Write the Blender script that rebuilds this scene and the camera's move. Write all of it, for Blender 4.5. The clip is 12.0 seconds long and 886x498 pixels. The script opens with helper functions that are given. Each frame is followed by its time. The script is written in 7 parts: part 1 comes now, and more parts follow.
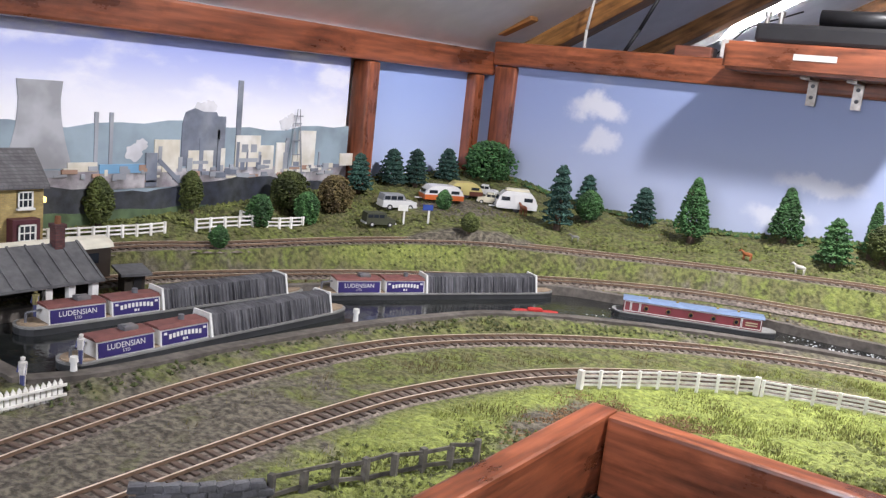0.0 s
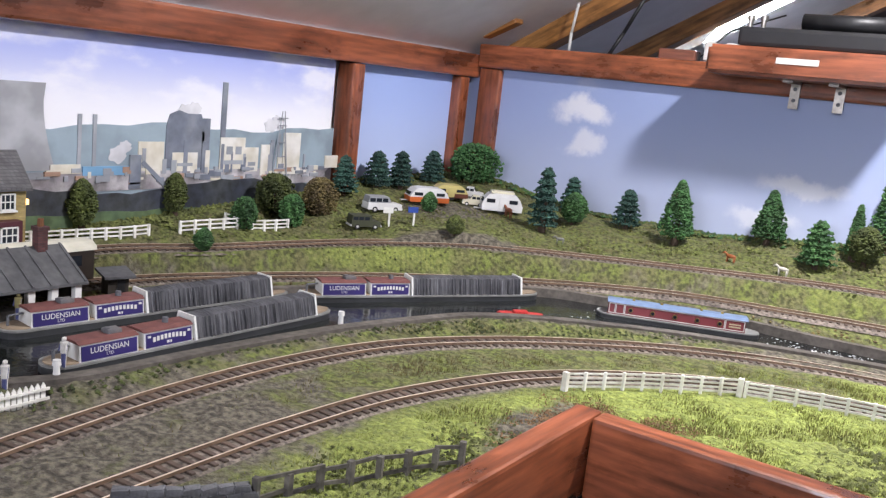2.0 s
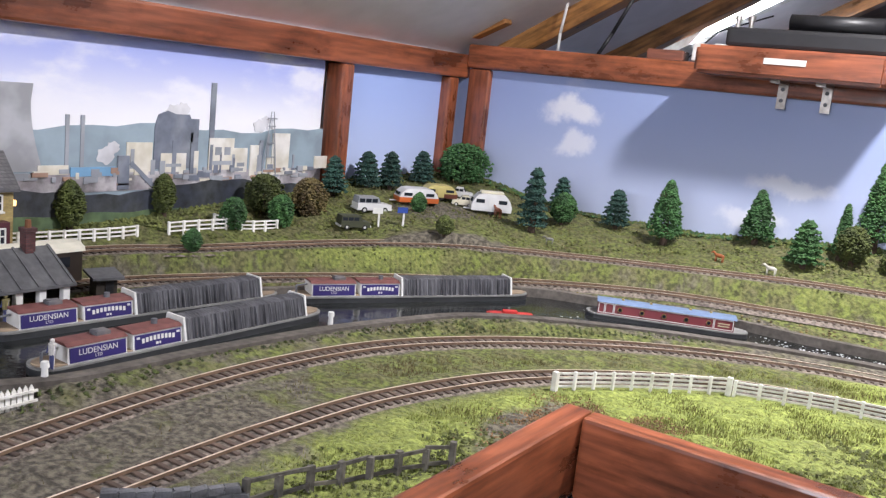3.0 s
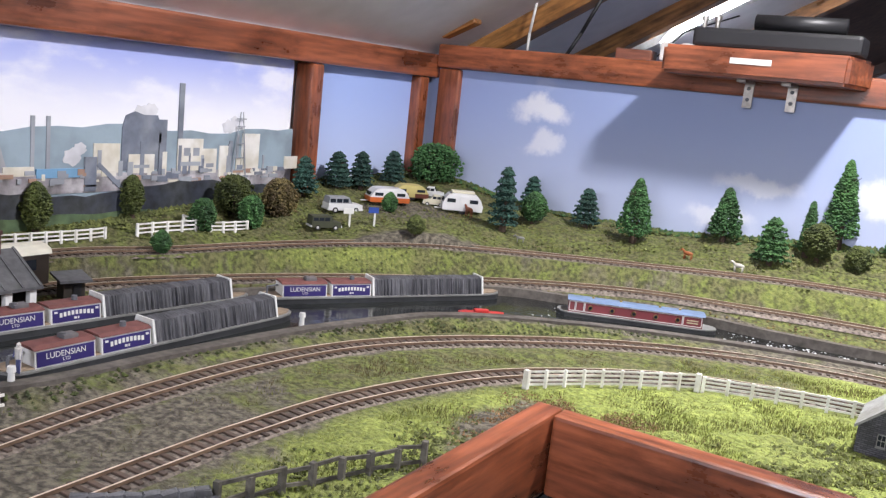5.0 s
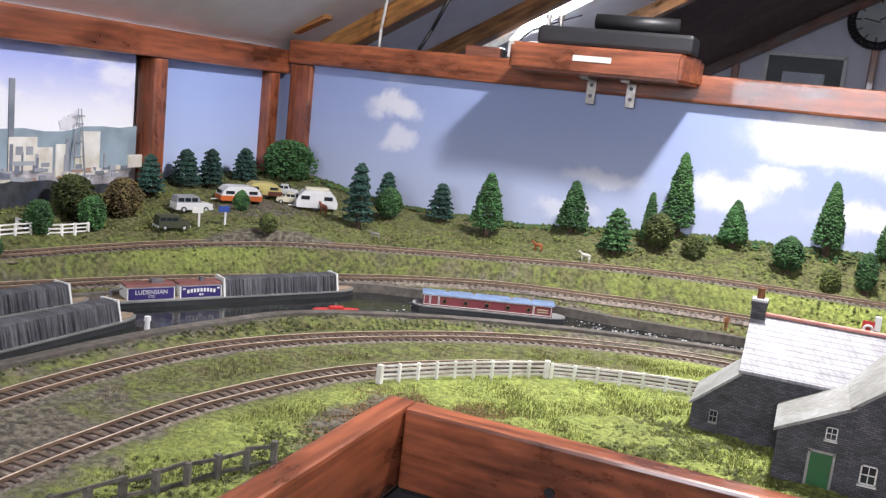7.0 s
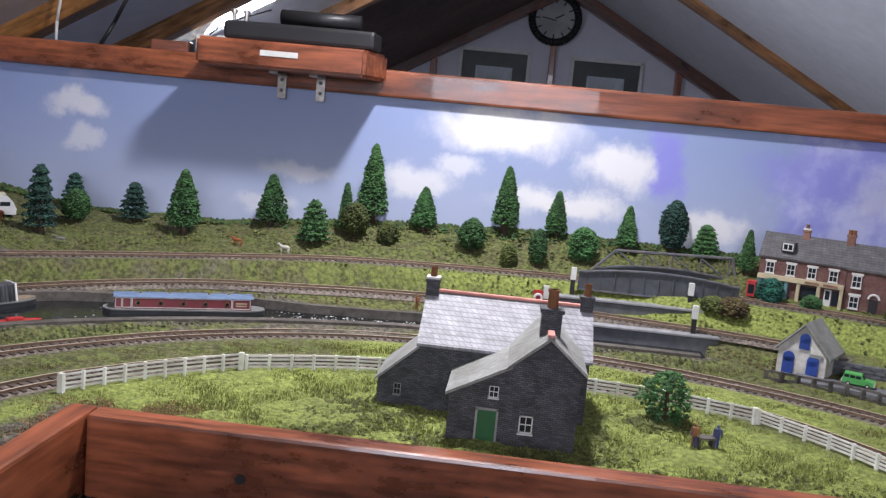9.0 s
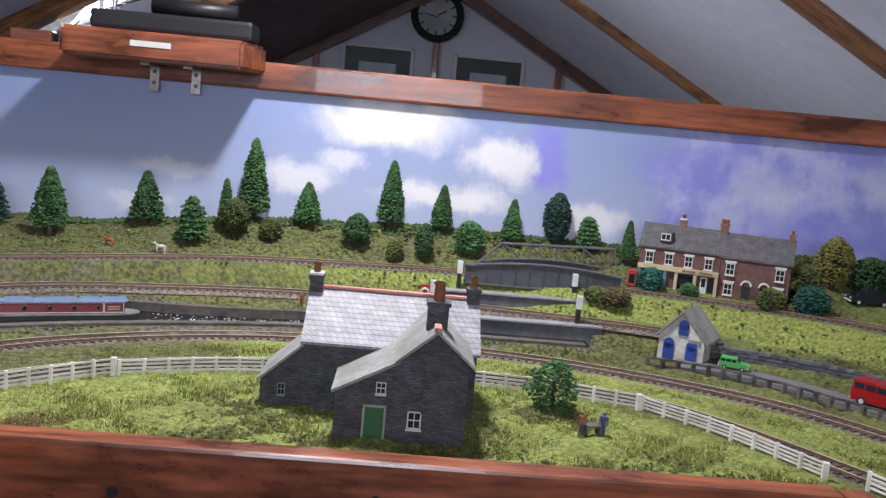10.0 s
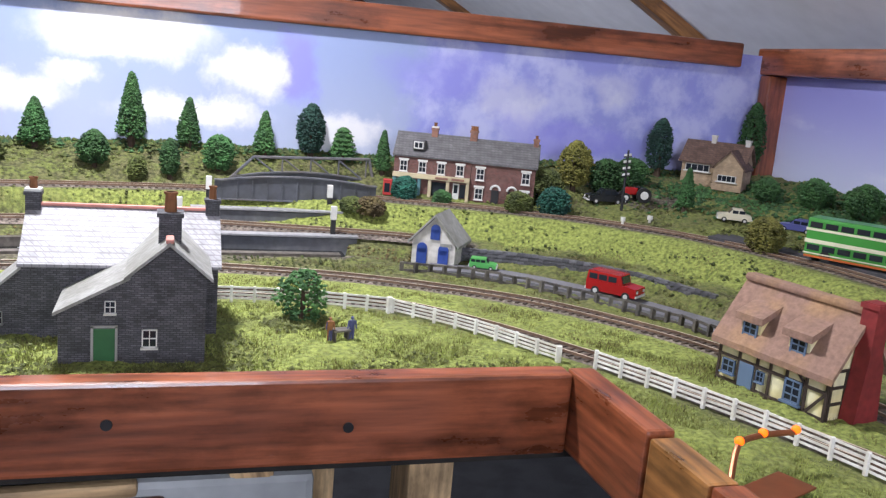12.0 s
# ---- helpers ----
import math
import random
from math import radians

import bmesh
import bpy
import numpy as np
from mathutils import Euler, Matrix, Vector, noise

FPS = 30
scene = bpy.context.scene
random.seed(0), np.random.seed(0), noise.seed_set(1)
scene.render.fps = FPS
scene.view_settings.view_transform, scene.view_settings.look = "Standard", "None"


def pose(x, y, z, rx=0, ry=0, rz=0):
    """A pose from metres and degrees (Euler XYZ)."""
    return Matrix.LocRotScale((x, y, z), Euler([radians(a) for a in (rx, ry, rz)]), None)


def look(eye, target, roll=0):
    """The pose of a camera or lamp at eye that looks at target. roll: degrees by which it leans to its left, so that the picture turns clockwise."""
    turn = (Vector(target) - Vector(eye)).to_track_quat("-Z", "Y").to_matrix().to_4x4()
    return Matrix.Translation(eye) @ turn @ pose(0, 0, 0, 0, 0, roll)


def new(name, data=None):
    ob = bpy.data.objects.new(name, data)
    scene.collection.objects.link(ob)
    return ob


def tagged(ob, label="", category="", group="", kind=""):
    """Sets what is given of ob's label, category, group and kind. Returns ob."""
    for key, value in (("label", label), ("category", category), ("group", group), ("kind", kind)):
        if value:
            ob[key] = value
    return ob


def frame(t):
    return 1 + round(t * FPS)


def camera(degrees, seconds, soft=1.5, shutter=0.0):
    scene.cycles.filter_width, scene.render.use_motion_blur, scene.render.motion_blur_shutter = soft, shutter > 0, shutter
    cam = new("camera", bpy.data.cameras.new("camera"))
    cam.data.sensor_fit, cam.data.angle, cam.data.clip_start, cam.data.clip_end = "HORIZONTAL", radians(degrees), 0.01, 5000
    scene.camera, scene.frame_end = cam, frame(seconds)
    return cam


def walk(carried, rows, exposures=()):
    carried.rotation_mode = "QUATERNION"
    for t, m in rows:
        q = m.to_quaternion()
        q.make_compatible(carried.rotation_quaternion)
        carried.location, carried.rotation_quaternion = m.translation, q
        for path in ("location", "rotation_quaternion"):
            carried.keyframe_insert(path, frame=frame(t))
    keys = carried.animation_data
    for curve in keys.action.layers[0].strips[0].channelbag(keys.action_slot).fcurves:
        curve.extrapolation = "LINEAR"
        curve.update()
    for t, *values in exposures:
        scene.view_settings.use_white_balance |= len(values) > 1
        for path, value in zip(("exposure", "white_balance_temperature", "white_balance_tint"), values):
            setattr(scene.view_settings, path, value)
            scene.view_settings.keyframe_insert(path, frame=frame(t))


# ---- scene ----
cam = camera(53.0, 12.0, soft=1.3)
K = 1.2  # true size of the layout
PATH = [
    (0, (0.6570, -1.0260, 0.1915), (0.1010, -0.2160, 0.0047), 6.18),
    (0.5, (0.6567, -1.0260, 0.1915), (0.1048, -0.2131, 0.0059), 6.25),
    (1, (0.6569, -1.0264, 0.1915), (0.1072, -0.2116, 0.0071), 6.23),
    (1.5, (0.6573, -1.0260, 0.1918), (0.1102, -0.2094, 0.0081), 6.24),
    (2, (0.6575, -1.0263, 0.1920), (0.1144, -0.2069, 0.0090), 6.31),
    (2.5, (0.6573, -1.0262, 0.1919), (0.1185, -0.2037, 0.0099), 6.24),
    (3, (0.6575, -1.0265, 0.1920), (0.1239, -0.2004, 0.0106), 6.28),
    (5, (0.6589, -1.0270, 0.1926), (0.1515, -0.1840, 0.0138), 6.17),
    (5.5, (0.6596, -1.0267, 0.1928), (0.1639, -0.1765, 0.0153), 6.09),
    (6, (0.6610, -1.0264, 0.1933), (0.1886, -0.1627, 0.0177), 5.96),
    (6.5, (0.6638, -1.0236, 0.1904), (0.2257, -0.1407, 0.0212), 6.00),
    (7, (0.6674, -1.0234, 0.1925), (0.2951, -0.1102, 0.0268), 6.21),
    (9, (0.6993, -1.0359, 0.1962), (0.6224, -0.0490, 0.0540), 5.38),
    (9.5, (0.6958, -1.0276, 0.1968), (0.6901, -0.0378, 0.0544), 5.48),
    (10, (0.7012, -1.0241, 0.1918), (0.7503, -0.0342, 0.0588), 5.28),
    (10.5, (0.7052, -1.0234, 0.1895), (0.7902, -0.0357, 0.0576), 5.13),
    (11, (0.7116, -1.0172, 0.1860), (0.8378, -0.0432, -0.0019), 5.28),
    (11.5, (0.7211, -1.0191, 0.1842), (0.9073, -0.0570, -0.0149), 5.26),
    (12, (0.7267, -1.0176, 0.1805), (1.0245, -0.0834, -0.0157), 5.01),
]
walk(cam, [(t, look(Vector(eye) * K, Vector(target) * K, roll)) for t, eye, target, roll in PATH], exposures=[(0, 0.0, 6200, 15), (6.0, 0.0, 6200, 15), (7.2, -0.12, 6200, 15), (9.0, -0.6, 6000, 16), (10.5, -0.6, 6000, 16), (11.2, -0.4, 6000, 15), (12, -0.06, 6000, 15)])

# ---- sky, daylight through the roof window, and added lamps ----
world = bpy.data.worlds.new("daylight")
scene.world = world
world.use_nodes = True
sky = world.node_tree.nodes.new("ShaderNodeTexSky")
sky.sky_type, sky.sun_disc = "NISHITA", False
sky.sun_elevation, sky.sun_rotation = radians(48), radians(120)
world.node_tree.links.new(sky.outputs[0], world.node_tree.nodes["Background"].inputs[0])
world.node_tree.nodes["Background"].inputs[1].default_value = 0.12

U = 0.1 * K  # the plan below is in units of the layout


def area_lamp(name, eye, target, width, height, watts, colour):
    lamp = bpy.data.lights.new(name, "AREA")
    lamp.shape, lamp.size, lamp.size_y, lamp.energy, lamp.color = "RECTANGLE", width * U, height * U, watts * K * K, colour
    ob = new(name, lamp)
    ob.matrix_world = look(Vector(eye) * U, Vector(target) * U)
    return ob


# unseen lamp just under the closed ceiling, set by the shelf's shadow
area_lamp("unseen_ceiling_light", (6.35, -3.05, 6.1), (5.9, -4.2, 0.3), 0.7, 0.7, 19.0, (1.0, 0.97, 0.93))
# added fill light behind the view; the rear wall has no window
area_lamp("rear_fill_light", (6.5, -22.0, 4.5), (5.5, -4.0, 0.3), 6.0, 4.0, 16.5, (0.95, 0.96, 1.0))
area_lamp("loft_window_light", (2.0, 4.92, 4.1), (9.0, 6.5, -1.0), 1.35, 3.6, 28.0, (0.92, 0.95, 1.0))


# ---- materials ----
def material(name, colour, rough=0.8, spread=0.25, scale=60.0, bump=0.0, metal=0.0, second=None, patch=12.0, stretch=(1, 1, 1), coat=0.0, bump_scale=None, per_object=0.0, amount=0.5, alpha=None):
    """A surface with grain and larger stains. scale and patch are per metre."""
    m = bpy.data.materials.new(name)
    m.use_nodes = True
    nt = m.node_tree
    bsdf = nt.nodes["Principled BSDF"]
    link = nt.links.new
    coord = nt.nodes.new("ShaderNodeTexCoord")
    mp = nt.nodes.new("ShaderNodeMapping")
    mp.inputs["Scale"].default_value = stretch
    link(coord.outputs["Object"], mp.inputs[0])
    fine, large = nt.nodes.new("ShaderNodeTexNoise"), nt.nodes.new("ShaderNodeTexNoise")
    fine.inputs["Scale"].default_value, fine.inputs["Detail"].default_value = scale / K, 5
    large.inputs["Scale"].default_value, large.inputs["Detail"].default_value = patch / K, 3
    link(mp.outputs[0], fine.inputs["Vector"])
    link(mp.outputs[0], large.inputs["Vector"])
    ramp = nt.nodes.new("ShaderNodeMapRange")
    ramp.inputs[1].default_value, ramp.inputs[2].default_value = 0.3, 0.7
    ramp.inputs[3].default_value, ramp.inputs[4].default_value = 1 - spread, 1 + spread
    link(fine.outputs[0], ramp.inputs[0])
    mix = nt.nodes.new("ShaderNodeMix")
    mix.data_type = "RGBA"
    mix.inputs[6].default_value = (*colour, 1)
    mix.inputs[7].default_value = (*(second or [c * 0.7 for c in colour]), 1)
    edge = nt.nodes.new("ShaderNodeMapRange")
    edge.inputs[1].default_value, edge.inputs[2].default_value = 0.42 + (0.5 - amount) * 0.4, 0.62 + (0.5 - amount) * 0.4
    link(large.outputs[0], edge.inputs[0])
    link(edge.outputs[0], mix.inputs[0])
    tone = nt.nodes.new("ShaderNodeMix")
    tone.data_type, tone.blend_type = "RGBA", "MULTIPLY"
    tone.inputs[0].default_value = 1
    link(mix.outputs[2], tone.inputs[6])
    link(ramp.outputs[0], tone.inputs[7])
    out = tone.outputs[2]
    if per_object:
        info, vary = nt.nodes.new("ShaderNodeObjectInfo"), nt.nodes.new("ShaderNodeMapRange")
        vary.inputs[3].default_value, vary.inputs[4].default_value = 1 - per_object, 1 + per_object
        link(info.outputs["Random"], vary.inputs[0])
        again = nt.nodes.new("ShaderNodeMix")
        again.data_type, again.blend_type = "RGBA", "MULTIPLY"
        again.inputs[0].default_value = 1
        link(out, again.inputs[6])
        link(vary.outputs[0], again.inputs[7])
        out = again.outputs[2]
    link(out, bsdf.inputs["Base Color"])
    bsdf.inputs["Roughness"].default_value = rough
    bsdf.inputs["Metallic"].default_value = metal
    bsdf.inputs["Coat Weight"].default_value = coat
    if bump:
        b = nt.nodes.new("ShaderNodeBump")
        b.inputs["Strength"].default_value, b.inputs["Distance"].default_value = bump, 0.001
        if bump_scale:
            extra = nt.nodes.new("ShaderNodeTexNoise")
            extra.inputs["Scale"].default_value, extra.inputs["Detail"].default_value = bump_scale / K, 4
            link(mp.outputs[0], extra.inputs["Vector"])
            link(extra.outputs[0], b.inputs["Height"])
        else:
            link(fine.outputs[0], b.inputs["Height"])
        link(b.outputs[0], bsdf.inputs["Normal"])
    return m


def wood(name, light, dark, rough=0.3, coat=0.5):
    """Stained timber, its grain along the local x axis: streaks, blotches of old stain, knots and a worn varnish."""
    m = material(name, light, rough, 0.45, 170.0, 0.3, second=dark, patch=16.0, stretch=(0.09, 1.2, 1.2), coat=coat, amount=0.45)
    nt = m.node_tree
    link = nt.links.new
    bsdf = nt.nodes["Principled BSDF"]
    coord = [n for n in nt.nodes if n.type == "TEX_COORD"][0]

    def multiply(value):
        mul = nt.nodes.new("ShaderNodeMix")
        mul.data_type, mul.blend_type = "RGBA", "MULTIPLY"
        mul.inputs[0].default_value = 1
        link(bsdf.inputs["Base Color"].links[0].from_socket, mul.inputs[6])
        link(value, mul.inputs[7])
        link(mul.outputs[2], bsdf.inputs["Base Color"])

    def ramp(value, lo, hi, a, b):
        r = nt.nodes.new("ShaderNodeMapRange")
        for k, v in zip((1, 2, 3, 4), (lo, hi, a, b)):
            r.inputs[k].default_value = v
        link(value, r.inputs[0])
        return r.outputs[0]

    mp = nt.nodes.new("ShaderNodeMapping")
    mp.inputs["Scale"].default_value = (0.4, 1, 1)
    link(coord.outputs["Object"], mp.inputs[0])
    knot = nt.nodes.new("ShaderNodeTexVoronoi")
    knot.inputs["Scale"].default_value = 13 / K
    link(mp.outputs[0], knot.inputs["Vector"])
    multiply(ramp(knot.outputs["Distance"], 0.05, 0.17, 0.25, 1))
    blotch = nt.nodes.new("ShaderNodeTexNoise")
    blotch.inputs["Scale"].default_value, blotch.inputs["Detail"].default_value, blotch.inputs["Roughness"].default_value = 26 / K, 6, 0.65
    link(mp.outputs[0], blotch.inputs["Vector"])
    multiply(ramp(blotch.outputs[0], 0.38, 0.55, 0.42, 1.12))
    link(ramp(blotch.outputs[0], 0.35, 0.65, rough * 0.65, rough * 1.5), bsdf.inputs["Roughness"])
    return m


def masonry(name, colour, joint, size, ratio=0.45, rough=0.85, spread=0.35, gap=0.06, bump=0.6):
    """Small courses of brick, stone or slate on a model building; size is the course's length in metres."""
    m = bpy.data.materials.new(name)
    m.use_nodes = True
    nt = m.node_tree
    bsdf = nt.nodes["Principled BSDF"]
    coord = nt.nodes.new("ShaderNodeTexCoord")
    sep, com, add = nt.nodes.new("ShaderNodeSeparateXYZ"), nt.nodes.new("ShaderNodeCombineXYZ"), nt.nodes.new("ShaderNodeMath")
    nt.links.new(coord.outputs["Object"], sep.inputs[0])
    nt.links.new(sep.outputs[0], add.inputs[0])
    nt.links.new(sep.outputs[1], add.inputs[1])
    nt.links.new(add.outputs[0], com.inputs[0])
    nt.links.new(sep.outputs[2], com.inputs[1])
    size *= K
    brick = nt.nodes.new("ShaderNodeTexBrick")
    brick.inputs["Scale"].default_value = 1
    brick.inputs["Brick Width"].default_value, brick.inputs["Row Height"].default_value = size, size * ratio
    brick.inputs["Mortar Size"].default_value = size * gap
    brick.inputs["Color1"].default_value = (*[c * (1 + spread) for c in colour], 1)
    brick.inputs["Color2"].default_value = (*[c * (1 - spread) for c in colour], 1)
    brick.inputs["Mortar"].default_value = (*joint, 1)
    nt.links.new(com.outputs[0], brick.inputs["Vector"])
    grime = nt.nodes.new("ShaderNodeTexNoise")
    grime.inputs["Scale"].default_value, grime.inputs["Detail"].default_value = 90, 4
    nt.links.new(coord.outputs["Object"], grime.inputs["Vector"])
    rng = nt.nodes.new("ShaderNodeMapRange")
    rng.inputs[1].default_value, rng.inputs[2].default_value, rng.inputs[3].default_value, rng.inputs[4].default_value = 0.3, 0.7, 0.7, 1.25
    nt.links.new(grime.outputs[0], rng.inputs[0])
    mul = nt.nodes.new("ShaderNodeMix")
    mul.data_type, mul.blend_type = "RGBA", "MULTIPLY"
    mul.inputs[0].default_value = 1
    nt.links.new(brick.outputs["Color"], mul.inputs[6])
    nt.links.new(rng.outputs[0], mul.inputs[7])
    nt.links.new(mul.outputs[2], bsdf.inputs["Base Color"])
    b = nt.nodes.new("ShaderNodeBump")
    b.inputs["Strength"].default_value, b.inputs["Distance"].default_value, b.invert = bump, 0.0006, True
    nt.links.new(brick.outputs["Fac"], b.inputs["Height"])
    nt.links.new(b.outputs[0], bsdf.inputs["Normal"])
    bsdf.inputs["Roughness"].default_value = rough
    return m


def glowing(name, colour, strength):
    m = bpy.data.materials.new(name)
    m.use_nodes = True
    b = m.node_tree.nodes["Principled BSDF"]
    b.inputs["Base Color"].default_value = (*colour, 1)
    b.inputs["Emission Color"].default_value = (*colour, 1)
    b.inputs["Emission Strength"].default_value = strength
    return m


def painted_sky(name, blue, cloud, deep, scale, horizon=(0.6, 2.0), cover=0.5, clouds=(), blots=(), wash=None):
    """A sky print: paler low down, faint cloud all over, and single clouds and blots (x, z, half width, half height, strength)
    with ragged edges; wash: an overpainted stretch (from x, to x). All in units of the layout."""
    m = bpy.data.materials.new(name)
    m.use_nodes = True
    nt = m.node_tree
    bsdf = nt.nodes["Principled BSDF"]
    link = nt.links.new

    def node(kind, **values):
        n = nt.nodes.new(kind)
        for key, v in values.items():
            n.inputs[key].default_value = v
        return n

    def noise_of(vector, size, detail=6, rough=0.55):
        n = node("ShaderNodeTexNoise", Scale=size, Detail=detail, Roughness=rough)
        link(vector, n.inputs["Vector"])
        return n

    def ramp(value, lo, hi, a=0.0, b=1.0):
        r = nt.nodes.new("ShaderNodeMapRange")
        r.interpolation_type = "SMOOTHSTEP"
        for k, v in zip((1, 2, 3, 4), (lo, hi, a, b)):
            r.inputs[k].default_value = v
        link(value, r.inputs[0])
        return r.outputs[0]

    def calc(op, p, q):
        c = nt.nodes.new("ShaderNodeMath")
        c.operation = op
        for k, v in ((0, p), (1, q)):
            if isinstance(v, (int, float)):
                c.inputs[k].default_value = v
            else:
                link(v, c.inputs[k])
        return c.outputs[0]

    def blend(factor, p, q):
        x = nt.nodes.new("ShaderNodeMix")
        x.data_type = "RGBA"
        link(factor, x.inputs[0])
        for k, v in ((6, p), (7, q)):
            if isinstance(v, tuple):
                x.inputs[k].default_value = (*v, 1)
            else:
                link(v, x.inputs[k])
        return x.outputs[2]

    coord = nt.nodes.new("ShaderNodeTexCoord")
    unit = nt.nodes.new("ShaderNodeVectorMath")
    unit.operation = "SCALE"
    unit.inputs["Scale"].default_value = 1 / U
    link(coord.outputs["Object"], unit.inputs[0])
    here = unit.outputs[0]
    sep = nt.nodes.new("ShaderNodeSeparateXYZ")
    link(here, sep.inputs[0])
    warp = noise_of(here, 2.2, 7, 0.62)
    push = nt.nodes.new("ShaderNodeVectorMath")
    push.operation = "MULTIPLY_ADD"
    push.inputs[1].default_value, push.inputs[2].default_value = (0.75, 0, 0.6), (-0.375, 0, -0.3)
    link(warp.outputs["Color"], push.inputs[0])
    ragged = nt.nodes.new("ShaderNodeVectorMath")
    link(here, ragged.inputs[0])
    link(push.outputs[0], ragged.inputs[1])

    def spots(rows):
        total = None
        for x, z, w, h, strength in rows:
            mp = nt.nodes.new("ShaderNodeMapping")
            mp.inputs["Location"].default_value = (-x / w, 0, -z / h)
            mp.inputs["Scale"].default_value = (1 / w, 0, 1 / h)
            link(ragged.outputs[0], mp.inputs[0])
            far = nt.nodes.new("ShaderNodeVectorMath")
            far.operation = "LENGTH"
            link(mp.outputs[0], far.inputs[0])
            one = ramp(far.outputs["Value"], 0.45, 1.25, strength, 0.0)
            total = one if total is None else calc("MAXIMUM", total, one)
        return total

    col = blend(ramp(sep.outputs[2], *horizon), blue, deep)
    mp = nt.nodes.new("ShaderNodeMapping")
    mp.inputs["Scale"].default_value = (1, 1, 2.6)
    link(here, mp.inputs[0])
    col = blend(ramp(noise_of(mp.outputs[0], scale).outputs[0], 0.62 - cover * 0.25, 0.82 - cover * 0.25, 0.0, 0.75), col, cloud)
    if wash:
        edge = calc("ADD", ramp(sep.outputs[0], *wash), noise_of(here, 1.1, 7, 0.6).outputs[0])
        paint = blend(ramp(noise_of(here, 1.7, 8, 0.65).outputs[0], 0.4, 0.62), (0.29, 0.31, 0.70), (0.50, 0.52, 0.80))
        col = blend(ramp(edge, 0.85, 1.1), col, paint)
    if blots:
        col = blend(spots(blots), col, (0.27, 0.26, 0.74))
    if clouds:
        col = blend(spots(clouds), col, cloud)
    link(col, bsdf.inputs["Base Color"])
    bsdf.inputs["Roughness"].default_value = 0.5
    return m


STAIN = wood("red_brown_varnished_timber", (0.30, 0.088, 0.036), (0.17, 0.048, 0.02), 0.33, 0.3)
STAIN_DARK = wood("dark_stained_timber", (0.16, 0.05, 0.025), (0.09, 0.03, 0.016), 0.4)
STAIN_GOLD = wood("golden_stained_rafter", (0.36, 0.17, 0.05), (0.26, 0.11, 0.03), 0.35)
PINE = wood("bare_pine", (0.55, 0.40, 0.22), (0.45, 0.30, 0.15), 0.6, 0.0)
PLASTER = material("matt_grey_white_board", (0.8, 0.79, 0.81), 0.9, 0.05, 30, 0.05, second=(0.73, 0.72, 0.75), patch=2)
CREAM = material("cream_painted_wall", (0.62, 0.62, 0.68), 0.8, 0.04, 25, second=(0.58, 0.58, 0.64), patch=2)
SKY_MID = painted_sky("pale_sky_print", (0.52, 0.60, 0.84), (0.66, 0.70, 0.86), (0.36, 0.47, 0.84), 0.35, cover=0.1)
CLOUDS = [(6.78, 1.9, 0.95, 0.3, 1.0), (8.1, 1.6, 0.42, 0.3, 0.95), (7.5, 1.12, 0.8, 0.2, 1.0), (5.75, 1.22, 0.5, 0.24, 0.8), (9.2, 1.0, 0.45, 0.24, 0.9), (6.2, 1.45, 0.3, 0.16, 0.7), (1.62, 1.75, 0.42, 0.17, 0.75), (1.7, 1.32, 0.28, 0.15, 0.6), (4.36, 1.22, 0.5, 0.12, 0.5), (4.0, 0.8, 0.4, 0.16, 0.5), (11.2, 1.5, 0.4, 0.3, 0.4), (12.6, 1.75, 0.35, 0.25, 0.3)]
BLOTS = [(8.66, 1.72, 0.3, 0.42, 0.85), (10.3, 1.75, 0.8, 0.3, 0.5), (12.1, 1.05, 0.9, 0.25, 0.7), (11.4, 1.2, 0.35, 0.3, 0.5)]
SKY_LONG = painted_sky("cloudy_sky_print", (0.44, 0.49, 0.66), (0.82, 0.81, 0.83), (0.29, 0.36, 0.60), 0.4, (0.5, 2.1), 0.15, CLOUDS, BLOTS, (8.6, 11.6))
SKY_PHOTO = painted_sky("photo_sky_print", (0.86, 0.86, 0.90), (0.84, 0.84, 0.90), (0.36, 0.42, 0.80), 0.9, (1.25, 2.0), 0.62)
SKY_SIDE = painted_sky("blotchy_violet_sky_print", (0.62, 0.66, 0.86), (0.70, 0.72, 0.9), (0.34, 0.34, 0.75), 0.7, (0.6, 2.0), 0.35)
BLACK = material("black_plastic", (0.015, 0.015, 0.017), 0.45, 0.2, 80)
IRON = material("dark_grey_painted_steel", (0.10, 0.105, 0.12), 0.6, 0.2, 120, 0.1, second=(0.13, 0.12, 0.12), patch=40)
STEEL = material("worn_steel", (0.45, 0.42, 0.38), 0.35, 0.2, 200, metal=1.0)
WHITE = material("white_paint", (0.66, 0.66, 0.64), 0.6, 0.08, 150, second=(0.62, 0.61, 0.57), patch=60)
GLASS = bpy.data.materials.new("window_glass")
GLASS.use_nodes = True
GLASS.node_tree.nodes["Principled BSDF"].inputs["Transmission Weight"].default_value = 1.0
GLASS.node_tree.nodes["Principled BSDF"].inputs["Roughness"].default_value = 0.02
PANE = material("dark_reflecting_pane", (0.02, 0.025, 0.035), 0.1, 0.1, 50)


